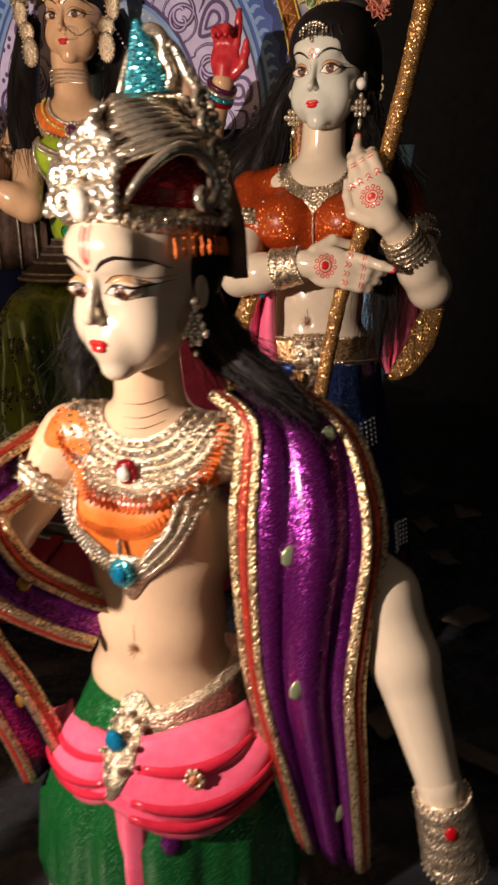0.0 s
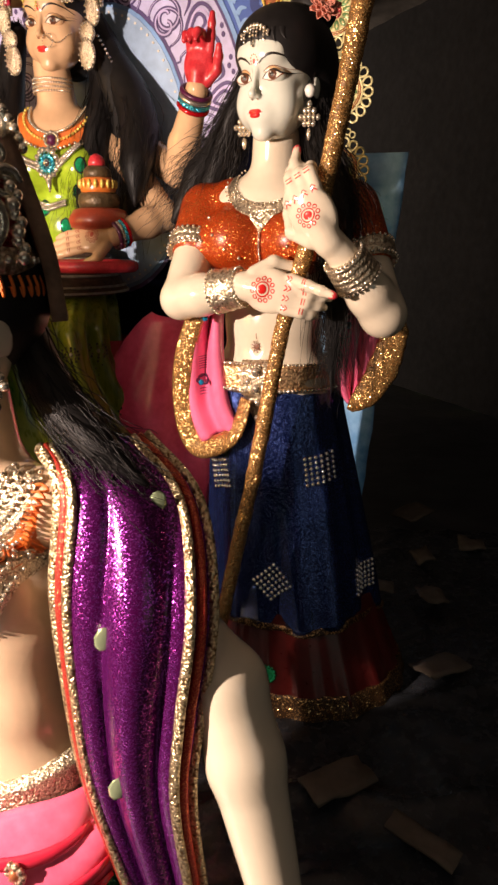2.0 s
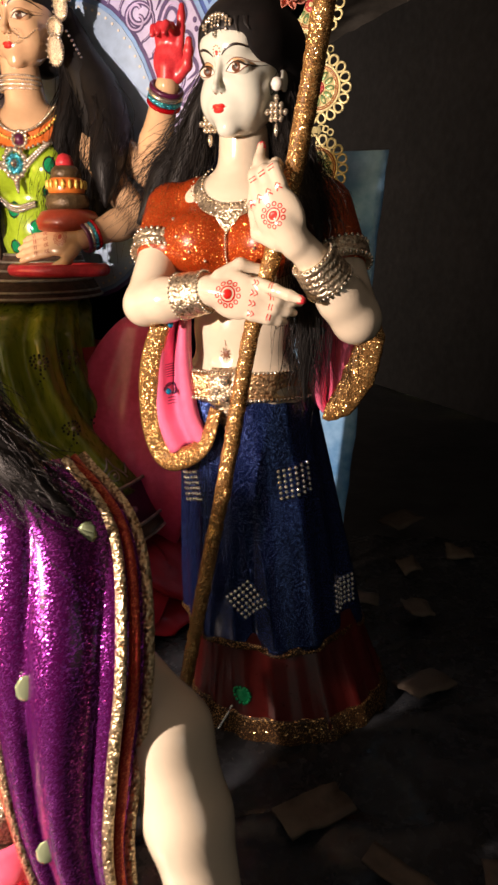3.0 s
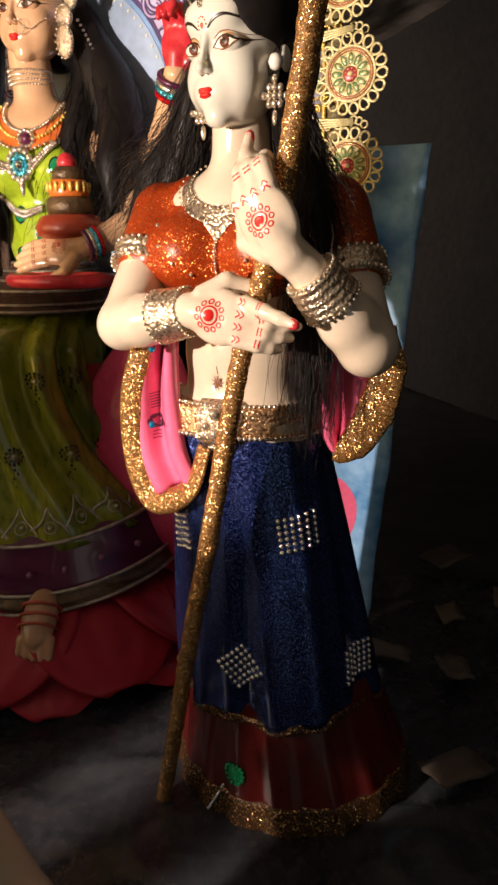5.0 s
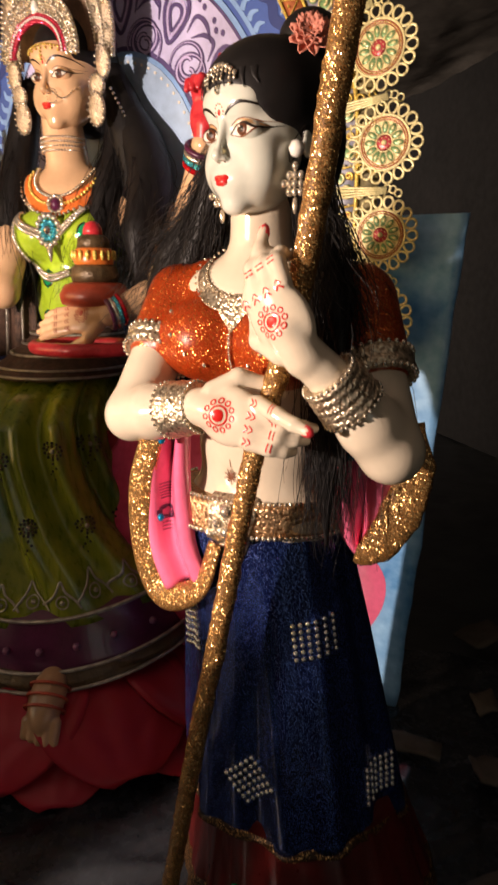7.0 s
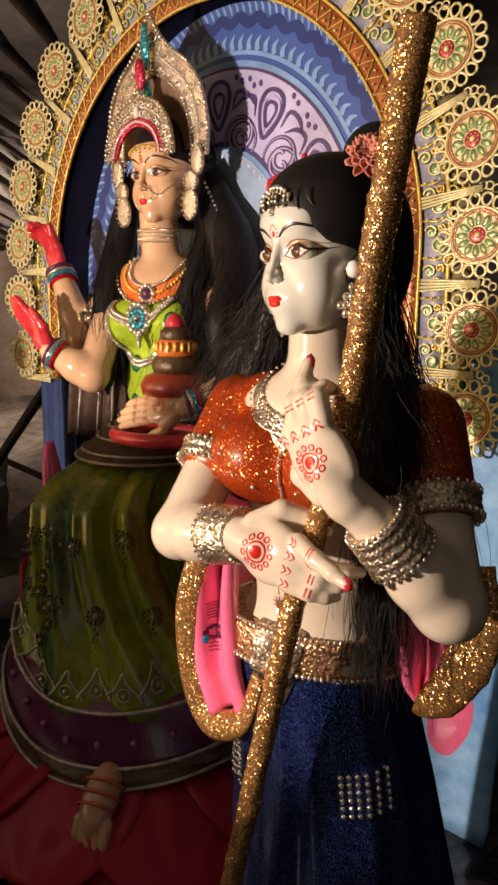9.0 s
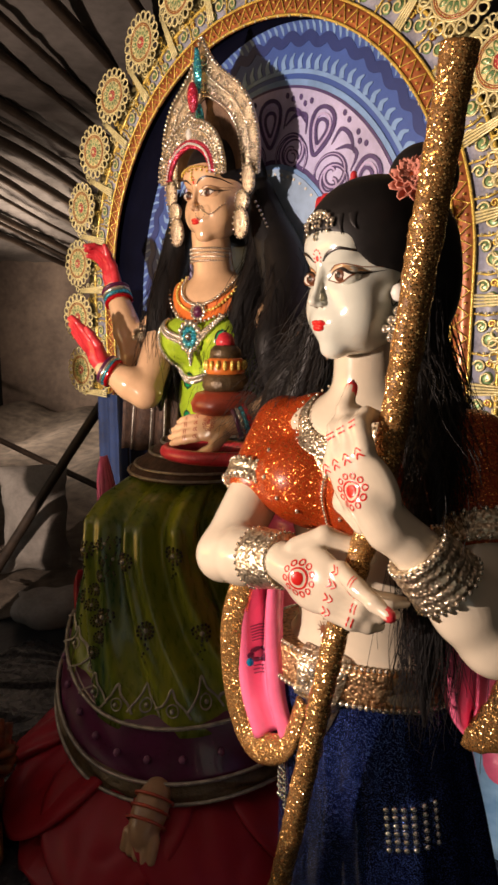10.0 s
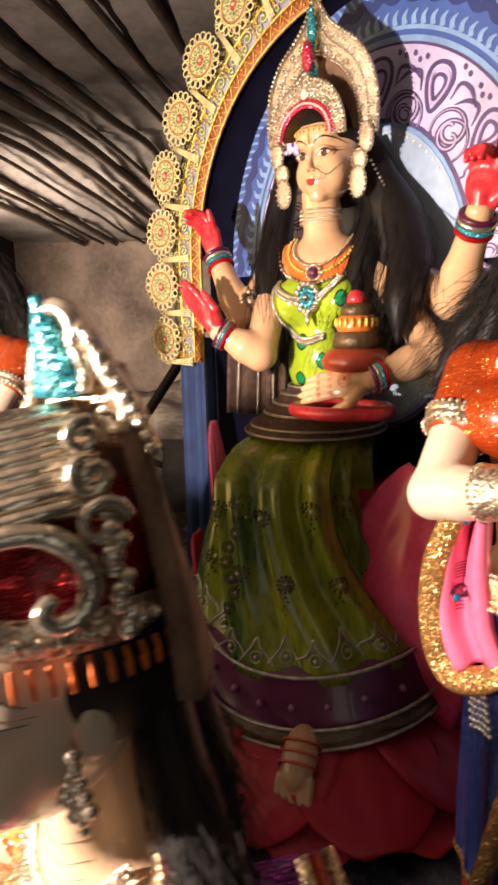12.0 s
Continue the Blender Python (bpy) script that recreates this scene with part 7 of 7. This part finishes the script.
    foot = [ell((0, 0.0, 0.0), (0.033, 0.06, 0.026), F)]
    for i in range(5):
        x = -0.026 + 0.013 * i
        foot += chain([Vector((x, -0.04, -0.002)), Vector((x * 1.1, -0.075 + 0.004 * abs(i - 3), -0.012))], [0.010, 0.0075], F)
    b.add(sculpt(foot, 0.0028, 0.004), SKIN_TAN)
    for k in range(3):
        b.add(tube([F @ Vector((0.036 * math.cos(t), -0.02 + 0.02 * k, 0.03 * math.sin(t))) for t in np.linspace(0, 2 * math.pi, 20)], 0.003, 6), TERRACOTTA)
    # hair cap, forehead chain, nose ring and ear drops
    b.add(sculpt([ell((0, 0.022, 0.045), (0.072, 0.098, 0.076), HM), ell((0, 0.056, 0.0), (0.072, 0.055, 0.10), HM)], 0.0035, 0.02, cuts=[ell((0, -0.085, -0.032), (0.074, 0.098, 0.082), HM)]), HAIR)
    bh = Brush(b.tree(), HM, 0.002, 0.3)
    for i in range(19):
        x = -0.052 + 0.104 * i / 18
        for k in range(1 + (i % 2) + (3 if i == 9 else 0)):
            q = bh.on(x, 0.050 - 5.0 * x * x - 0.006 * k, 0.003)
            if q:
                b.add(bead(q, 0.0024), GOLD_FOIL)
    for i in range(20):
        t = i / 19
        q = bh.on(0.012 + 0.052 * t, -0.030 - 0.022 * math.sin(t * math.pi) + 0.02 * t, 0.002)
        if q:
            b.add(bead(q, 0.0017), SILVER_PLAIN)
    for i in range(16):
        a = i * 2 * math.pi / 16
        b.add(bead(HM @ Vector((0.020 + 0.013 * math.cos(a), -0.084, -0.040 + 0.013 * math.sin(a))), 0.0015), SILVER_PLAIN)
    return b.object("seated_statue", (-0.405, 1.60, 0.16), label="painted clay idol seated on a lotus, green pleated skirt", category="statue")


def hem_lift(c):
    """The hem rides higher over the folded knee than on the other side."""
    return (0.115 if c < 0 else 0.045) * c * c


def rosette(b, bz, u, z, r):
    """A small stitched flower: dark ring, bronze ring, silver stud."""
    for rad, n, sz, mt in ((r, 12, r * 0.20, INK), (r * 0.62, 8, r * 0.20, BRONZE), (0.0, 1, r * 0.34, SILVER_DULL)):
        for j in range(n):
            a = j * 2 * math.pi / n
            q = bz.on(u + rad * math.cos(a), z + rad * math.sin(a), 0.001)
            if q:
                b.add(bead(q, sz), mt)


def pleated(spec, n, folds, depth, sag):
    """Rings with soft pleats that gather between the knees."""
    out = []
    for t in np.linspace(0, 1, (len(spec) - 1) * 6 + 1):
        x = t * (len(spec) - 1)
        z, cx, cy, a, c = [np.interp(x, range(len(spec)), [q[i] for q in spec]) for i in range(5)]
        ring = []
        for j in range(n):
            an = j * 2 * math.pi / n
            ca, sa = math.cos(an), math.sin(an)
            knee = 1.0 + (0.16 * math.exp(-((an - radians(228)) / 0.36) ** 2) + 0.13 * math.exp(-((an - radians(312)) / 0.36) ** 2) - 0.08 * math.exp(-((an - radians(268)) / 0.28) ** 2)) * max(0.0, 1 - 1.15 * t) ** 0.6 * (1 if len(spec) > 4 else 0)
            k = knee * (1.0 + depth * min(1.0, t * 2.2) * (1.0 - 2.8 * max(0.0, t - 0.75)) * (math.sin(folds * (an - 0.45 * t * t) + 1.2 * math.sin(an * 2 + 0.6)) + 0.35 * math.sin(2 * folds * (an - 0.45 * t * t) + 2.4 * math.sin(an * 2 + 0.6) + 1.0) + 0.15 * math.sin(folds * 2.7 * (an - 0.6 * t))))
            ring.append((cx + a * k * ca, cy + c * k * sa, z + sag(ca, sa, t)))
        out.append(ring)
    return loft(out)


BRONZE = material("dull_bronze_trim", (0.13, 0.085, 0.04), 0.35, metal=0.3, var=0.3, scale=40, bump=0.5, bump_scale=150)
SILVER_DULL = material("dull_silver_cord", (0.42, 0.38, 0.32), 0.4, metal=0.6, var=0.25, scale=60, bump=0.5, bump_scale=300)
MAUVE = material("mauve_dot_paint", (0.22, 0.08, 0.16), 0.4, var=0.2)
SKIN_TAN = material("tan_skin_enamel", (0.42, 0.25, 0.13), 0.3, coat=0.2, var=0.1, scale=12)
SASH = material("brown_sash_cloth", (0.085, 0.045, 0.028), 0.7, var=0.35, scale=60, bump=0.6, bump_scale=140)
seated()
CH = pose(-0.412, 1.752, 1.286, 3, 0, -12)


def tall_crown():
    root = new("crown")
    root.location = CH @ Vector((0, 0.02, 0.06))
    tagged(root, "tall pierced silver crown with red lining and foil feather", "crown")

    def crest(outer, inner, y, tilt, mat, name, label=""):
        """A pierced plate between two pointed outlines given on one side, with beaded rims and scrolls."""
        o, i = smooth_path([(x, 0, z) for x, z in outer], 6), smooth_path([(x, 0, z) for x, z in inner], 6)
        o = np.concatenate([o, (o * np.array((-1, 1, 1)))[::-1][1:]])
        i = np.concatenate([i, (i * np.array((-1, 1, 1)))[::-1][1:]])
        rows = []
        for p, q in zip(o, i):
            rows.append([tuple(q + (p - q) * u + np.array((0, y - tilt * (q[2] + (p[2] - q[2]) * u), 0))) for u in np.linspace(0, 1, 7)])
        sh = [(moved(grid_sheet(rows, 0.007), CH), mat)]
        R = np.array(rows)
        front = np.array((0, -0.006, 0))
        for col, r, m in ((-1, 0.0042, SILVER_PLAIN), (0, 0.0032, SILVER_PLAIN), (3, 0.0030, SILVER_PLAIN)) if name != "lining" else ((3, 0.0026, PEARL),):
            line = R[:, col] + front
            run_ = np.concatenate([[0], np.cumsum(np.linalg.norm(np.diff(line, axis=0), axis=1))])
            for d in np.arange(0, run_[-1], r * 2.2):
                sh.append((moved(bead([np.interp(d, run_, line[:, c]) for c in range(3)], r), CH), m))
        for k in range(2, len(R) - 2, 4) if name != "lining" else ():
            for u0, sg in ((1.6, 1), (4.6, -1)):
                c = R[k, int(u0)] + front
                rad = 0.10 * np.linalg.norm(R[k, -1] - R[k, 0]) + 0.003
                sp_ = [(c[0] + rad * (1 - 0.7 * u) * math.cos(7 * u * sg + k), c[1], c[2] + rad * (1 - 0.7 * u) * math.sin(7 * u * sg + k)) for u in np.linspace(0, 1, 14)]
                sh.append((moved(tube(sp_, 0.0018, 5), CH), SILVER_PLAIN))
        part(name, sh, root, label)
        return R
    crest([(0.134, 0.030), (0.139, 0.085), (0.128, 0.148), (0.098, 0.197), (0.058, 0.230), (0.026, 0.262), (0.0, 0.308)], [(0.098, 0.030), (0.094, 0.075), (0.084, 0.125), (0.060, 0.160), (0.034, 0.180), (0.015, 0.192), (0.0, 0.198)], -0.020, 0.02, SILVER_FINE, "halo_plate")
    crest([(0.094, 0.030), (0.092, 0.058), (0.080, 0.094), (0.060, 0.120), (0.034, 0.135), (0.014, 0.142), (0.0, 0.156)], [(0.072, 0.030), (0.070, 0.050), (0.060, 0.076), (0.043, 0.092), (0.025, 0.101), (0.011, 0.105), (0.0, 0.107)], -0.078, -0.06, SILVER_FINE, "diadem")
    crest([(0.071, 0.034), (0.069, 0.050), (0.059, 0.075), (0.042, 0.091), (0.024, 0.100), (0.011, 0.104), (0.0, 0.106)], [(0.057, 0.034), (0.056, 0.044), (0.047, 0.063), (0.034, 0.076), (0.019, 0.084), (0.009, 0.087), (0.0, 0.089)], -0.084, -0.06, RED_LINING, "lining", "crimson glitter lining")
    rows = [[(u * float(np.interp(t, (0, 0.35, 0.6, 0.8, 1.0), (0.094, 0.090, 0.074, 0.047, 0.010))), -0.012 - 0.012 * u * u, 0.045 + 0.170 * t) for u in np.linspace(-1, 1, 13)] for t in np.linspace(0, 1, 22)]
    part("back_plate", [(moved(grid_sheet(rows, 0.010), CH), CLAY)], root, "bare brown clay back of the crown")
    for sx in (-1, 1):
        sh = []
        plates = (((0.114, -0.030, 0.020), (0.017, 0.007, 0.030)), ((0.100, -0.034, -0.020), (0.018, 0.008, 0.020)), ((0.096, -0.036, -0.062), (0.020, 0.008, 0.032)))
        for (x, y, z), r in plates:
            sh.append((moved(sculpt([ell((sx * x, y, z), r)], 0.003), CH), SILVER_FINE))
            for k in range(16):
                a = k * math.pi / 8
                sh.append((moved(bead((sx * x + r[0] * 0.95 * math.cos(a), y - 0.005, z + r[2] * 0.95 * math.sin(a)), 0.0028), CH), SILVER_PLAIN))
        part("ear_ornament", sh, root)
        st = []
        for k in range(22):
            t = k / 21
            st.append((moved(bead((sx * (0.105 + 0.045 * math.sin(t * math.pi * 0.8)), 0.0, -0.02 - 0.10 * math.sin(t * math.pi * 0.62)), 0.0036), CH), RHINE))
        part("bead_string", st, root)
    M = CH @ pose(0, -0.075, 0.113)
    for z0, h, w in ((0.015, 0.050, 0.012), (0.085, 0.085, 0.011)):
        rows = [[(w * u * math.sin(0.35 + 2.5 * t), -0.004 * (1 - u * u) + (0.030 if z0 > 0 else 0.0), z0 + h * t) for u in np.linspace(-1, 1, 7)] for t in np.linspace(0, 1, 10)]
        part("feather", [(moved(grid_sheet(rows, 0.003), M), TEAL_GLITTER)], root, "turquoise foil feather")
    part("crest", [(moved(sculpt([ell((0, 0.012, 0.075), (0.013, 0.009, 0.030))], 0.003), M), RED_LINING)], root, "red glitter crest")
    part("pearl", [(moved(bead((0, -0.004, 0.002), (0.008, 0.006, 0.012)), M), PEARL)], root, "white pearl drop")
    return root


RED_LINING = glitter("crimson_lining", (0.35, 0.01, 0.03), (0.8, 0.1, 0.2), 700, 0.9, 0.4, 0.25, 0.35)
tall_crown()


def seated_wig():
    root = new("hair_wig")
    root.location = (-0.41, 1.76, 1.1)
    tagged(root, "long thick black hair wig falling over the shoulders", "wig", "wigs")
    k = 40
    for an, cnt, sp, r in (([(-0.340, 1.785, 1.31), (-0.312, 1.775, 1.18), (-0.318, 1.715, 1.06), (-0.335, 1.665, 0.92), (-0.33, 1.64, 0.82)], 260, 0.020, [0.028, 0.036, 0.038, 0.026, 0.003]),
                        ([(-0.335, 1.78, 1.31), (-0.285, 1.765, 1.19), (-0.255, 1.745, 1.06), (-0.245, 1.71, 0.93), (-0.25, 1.68, 0.84)], 260, 0.024, [0.03, 0.046, 0.05, 0.036, 0.003]),
                        ([(-0.52, 1.785, 1.30), (-0.545, 1.775, 1.17), (-0.535, 1.715, 1.05), (-0.52, 1.68, 0.93), (-0.51, 1.66, 0.83)], 300, 0.020, [0.026, 0.036, 0.040, 0.032, 0.003]),
                        ([(-0.33, 1.79, 1.28), (-0.25, 1.745, 1.16), (-0.21, 1.68, 1.07), (-0.20, 1.60, 0.98), (-0.20, 1.575, 0.90)], 260, 0.02, [0.03, 0.044, 0.045, 0.036, 0.003])):
        k += 1
        part("lock", [(strands(an, int(cnt * 1.7), k, sp * 1.1, 0.008, 0.0008), HAIR), (tube(smooth_path(an, 8), r, 12), HAIR)], root)
    return root


seated_wig()


def pot():
    root = new("offering_pot")
    root.location = (-0.285, 1.525, 0.79)
    tagged(root, "tiered terracotta offering pot with beaded bands, on a ring", "pot")

    def turned(prof, n=28):
        return loft([[(-0.272 + r * math.cos(a), 1.55 + r * math.sin(a), z) for a in np.arange(n) * 2 * math.pi / n] for r, z in prof])
    part("body", [(turned([(0.03, 0.845), (0.062, 0.855), (0.066, 0.872), (0.055, 0.89), (0.040, 0.895)]), TERRACOTTA)], root)
    part("neck", [(turned([(0.040, 0.893), (0.044, 0.905), (0.042, 0.920), (0.034, 0.926)]), BRONZE)], root, "grey-brown neck band")
    part("tier", [(turned([(0.034, 0.924), (0.037, 0.930), (0.035, 0.950), (0.030, 0.955)]), ORANGE)], root, "orange beaded tier")
    for a in np.arange(18) * math.pi / 9:
        part("bead", [(bead((-0.272 + 0.038 * math.cos(a), 1.55 + 0.038 * math.sin(a), 0.942), (0.004, 0.004, 0.009)), GOLD_FOIL)], root)
    part("lid", [(turned([(0.030, 0.953), (0.028, 0.970), (0.020, 0.978)]), BRONZE), (turned([(0.018, 0.976), (0.017, 0.988), (0.012, 0.998), (0.004, 1.002)]), ALTA)], root, "dark lid with red knob")
    part("ring", [(tube([(-0.30 + 0.095 * math.cos(a), 1.545 + 0.07 * math.sin(a), 0.775) for a in np.linspace(0, 2 * math.pi, 40)], 0.013, 10), ALTA)], root, "red painted ring")
    return root


pot()


def petal(base, tip, width, bow, mat_lines=True, up=(0, 0, 1)):
    base, tip = Vector(base), Vector(tip)
    ax = tip - base
    side = ax.cross(Vector(up)).normalized()
    nor = side.cross(ax).normalized()
    rows = []
    for i in range(31):
        t = i / 30
        w = width * (math.sin(math.pi * min(1.0, 0.18 + 0.80 * t)) ** 0.5)
        row = []
        for u in np.linspace(-1, 1, 31):
            d = bow * math.sin(t * math.pi) + 0.5 * bow * t ** 5 - 0.35 * bow * u * u + 0.0045 * math.cos(u * 14) * (1 - t) - 0.0025 * math.exp(-((math.hypot(u, 1.2 * (t - 0.25)) - 0.62) / 0.07) ** 2)
            row.append(tuple(base + ax * t + side * w * u + nor * d))
        rows.append(row)
    return grid_sheet(rows, 0.012)


def lotus():
    root = new("lotus_seat")
    c = Vector((-0.395, 1.60, 0.0))
    root.location = c
    tagged(root, "large crimson painted clay lotus seat with broad petals", "lotus seat")
    part("core", [(ring_loft([(0.0, c.x, c.y, 0.26, 0.24), (0.10, c.x, c.y, 0.26, 0.235), (0.17, c.x, c.y, 0.25, 0.225), (0.30, c.x, c.y + 0.01, 0.20, 0.18), (0.60, c.x, c.y + 0.05, 0.16, 0.11)], 48), LOTUS)], root)
    # broad petals hang below the hem, a lower row between them
    for r0, z0, r1, z1, w, bow, off, cnt in ((0.205, 0.185, 0.415, 0.035, 0.150, 0.030, 4, 7), (0.235, 0.110, 0.420, 0.008, 0.115, 0.020, 22, 7)):
        for i in range(cnt):
            a = radians(160 + off + 220 * i / (cnt - 1))
            d = Vector((math.cos(a), 0.92 * math.sin(a), 0))
            part("petal", [(petal(c + d * r0 + Vector((0, 0, z0)), c + d * r1 + Vector((0, 0, z1)), w, bow), LOTUS)], root)
    # petals that stand up behind the skirt
    for a, r0, z0, r1, h, w, bow, mt in ((174, 0.235, 0.45, 0.262, 0.72, 0.028, -0.01, PINK_BRIGHT), (190, 0.245, 0.28, 0.275, 0.47, 0.055, -0.02, LOTUS)):
        d = Vector((math.cos(radians(a)), math.sin(radians(a)), 0))
        part("back_petal", [(petal(c + d * r0 + Vector((0, 0, z0)), c + d * r1 + Vector((0, 0, h)), w, bow, up=tuple(d)), mt)], root, "bright pink upright petal" if mt is not LOTUS else "")
    part("back_petal", [(petal(c + Vector((0.20, -0.03, 0.14)), c + Vector((0.265, -0.02, 0.665)), 0.155, 0.06, up=(-0.2, -0.97, 0.0)), PETAL_PINK)], root, "bright pink upright petal")
    return root


lotus()


def lion():
    c = Vector((-0.66, 1.215, 0.0))
    b = Build()
    M = pose(c.x, c.y, -0.035, 0, 0, 50) @ Matrix.Scale(1.0, 4)
    b.add(sculpt([ell((0, 0.10, 0.09), (0.07, 0.13, 0.08), M), ell((0, 0.0, 0.10), (0.062, 0.06, 0.10), M), ell((0, -0.02, 0.215), (0.066, 0.060, 0.064), M), ell((0, -0.068, 0.192), (0.036, 0.028, 0.028), M), cap((0, -0.075, 0.228), (0, -0.094, 0.205), 0.011, 0.012, M),
                  cap((-0.045, -0.02, 0.26), (-0.058, -0.022, 0.288), 0.018, 0.008, M), cap((0.045, -0.02, 0.26), (0.058, -0.022, 0.288), 0.018, 0.008, M), cap((-0.04, -0.03, 0.09), (-0.045, -0.055, 0.055), 0.026, 0.022, M), cap((0.04, -0.03, 0.09), (0.045, -0.055, 0.055), 0.026, 0.022, M),
                  ell((0.027, -0.072, 0.236), (0.014, 0.008, 0.008), M), ell((-0.027, -0.072, 0.236), (0.014, 0.008, 0.008), M)], 0.004, 0.014), OCHRE)
    rng = random.Random(8)
    mane = [ell((0, 0.040, 0.215), (0.066, 0.030, 0.066), M)]
    for i in range(46):
        a = radians(-40 + 260 * i / 45)
        R = 0.060 + 0.006 * (i % 3)
        p = Vector((R * math.cos(a), 0.010 + 0.014 * (i % 4), 0.215 + R * math.sin(a)))
        q = p + Vector((math.cos(a) * 0.03, 0.018 + rng.uniform(-0.01, 0.01), math.sin(a) * 0.03 - 0.008))
        mane += chain([p, p.lerp(q, 0.5) + Vector((0.004, -0.006, 0.004)), q], [0.010, 0.010, 0.003], M)
    b.add(sculpt(mane, 0.003, 0.004), MANE)
    br = Brush(b.tree(), M, 0.001, 0.3)
    for sx in (-1, 1):
        b.add(br.patch(ellipse_pts(sx * 0.026, 0.224, 0.011, 0.0075, 10), 0.0012), EYE_WHITE)
        b.add(br.patch(ellipse_pts(sx * 0.026, 0.224, 0.005, 0.005, 8), 0.002), INK)
        b.add(br.stroke([(sx * 0.012, 0.222), (sx * 0.026, 0.233), (sx * 0.040, 0.224)], 0.003, 0.002), INK)
        b.add(br.stroke([(sx * 0.003, 0.186), (sx * 0.014, 0.178), (sx * 0.028, 0.186)], 0.0025, 0.0015), INK)
    b.add(br.patch([(-0.012, 0.206), (0.012, 0.206), (0.0, 0.192)], 0.0015), INK)
    return b.object("lion_statue", tuple(c), label="small ochre painted clay lion crouching on the floor", category="statue")


OCHRE = material("ochre_brown_paint", (0.28, 0.13, 0.04), 0.4, coat=0.2, var=0.35, scale=40)
MANE = material("rust_mane_paint", (0.22, 0.06, 0.015), 0.45, coat=0.2, var=0.3, scale=50)
lion()


def drape():
    """A looped cloth that hangs from the arm of the second attendant."""
    edge = smooth_path([(-0.880, 1.450, 0.91), (-0.846, 1.451, 0.845), (-0.824, 1.450, 0.76), (-0.809, 1.436, 0.665), (-0.803, 1.414, 0.578), (-0.817, 1.384, 0.520), (-0.845, 1.350, 0.505), (-0.880, 1.325, 0.53)], 8)
    back = smooth_path([(-0.900, 1.430, 0.92), (-0.885, 1.425, 0.86), (-0.880, 1.415, 0.80), (-0.880, 1.400, 0.73), (-0.885, 1.385, 0.67), (-0.890, 1.370, 0.62), (-0.895, 1.350, 0.60), (-0.90, 1.330, 0.58)], 8)
    rows = [[tuple(p + (q - p) * t + np.array((-0.4, 0.4, 0.0)) * 0.012 * math.sin(t * math.pi * 3)) for t in np.linspace(0, 1, 16)] for p, q in zip(edge, back)]
    b = Build()
    b.add(grid_sheet(rows, 0.007), SHADED_RED)
    b.add(tube(edge + np.array((0.004, -0.006, 0)), [0.006, 0.012, 0.016, 0.018, 0.016], 10, 0.5, (0.6, -0.8, 0)), GOLD_GLITTER)
    return b.object("looped_drape", (-0.88, 1.42, 0.6), label="red looped drape, darkened for hair shadow, with gold glitter edging", category="drape")


drape()

# the matching attendant on the other side of the throne
mirror_n = Vector((0.9746, -0.2241, 0))
mirror_p = Vector((-0.405, 1.72, 0))
FLIP = Matrix.Translation(mirror_p) @ Matrix.Scale(-1, 4, mirror_n) @ Matrix.Translation(-mirror_p)
turn_p = FLIP @ statue_right.location
TURN = Matrix.Translation(turn_p) @ pose(-0.08, -0.07, 0, 0, 0, 14) @ Matrix.Translation(-turn_p)
for thing in (statue_right, staff_right, wig_right, flower_right):
    copy_thing(thing, TURN @ FLIP @ Matrix.Translation(thing.location))
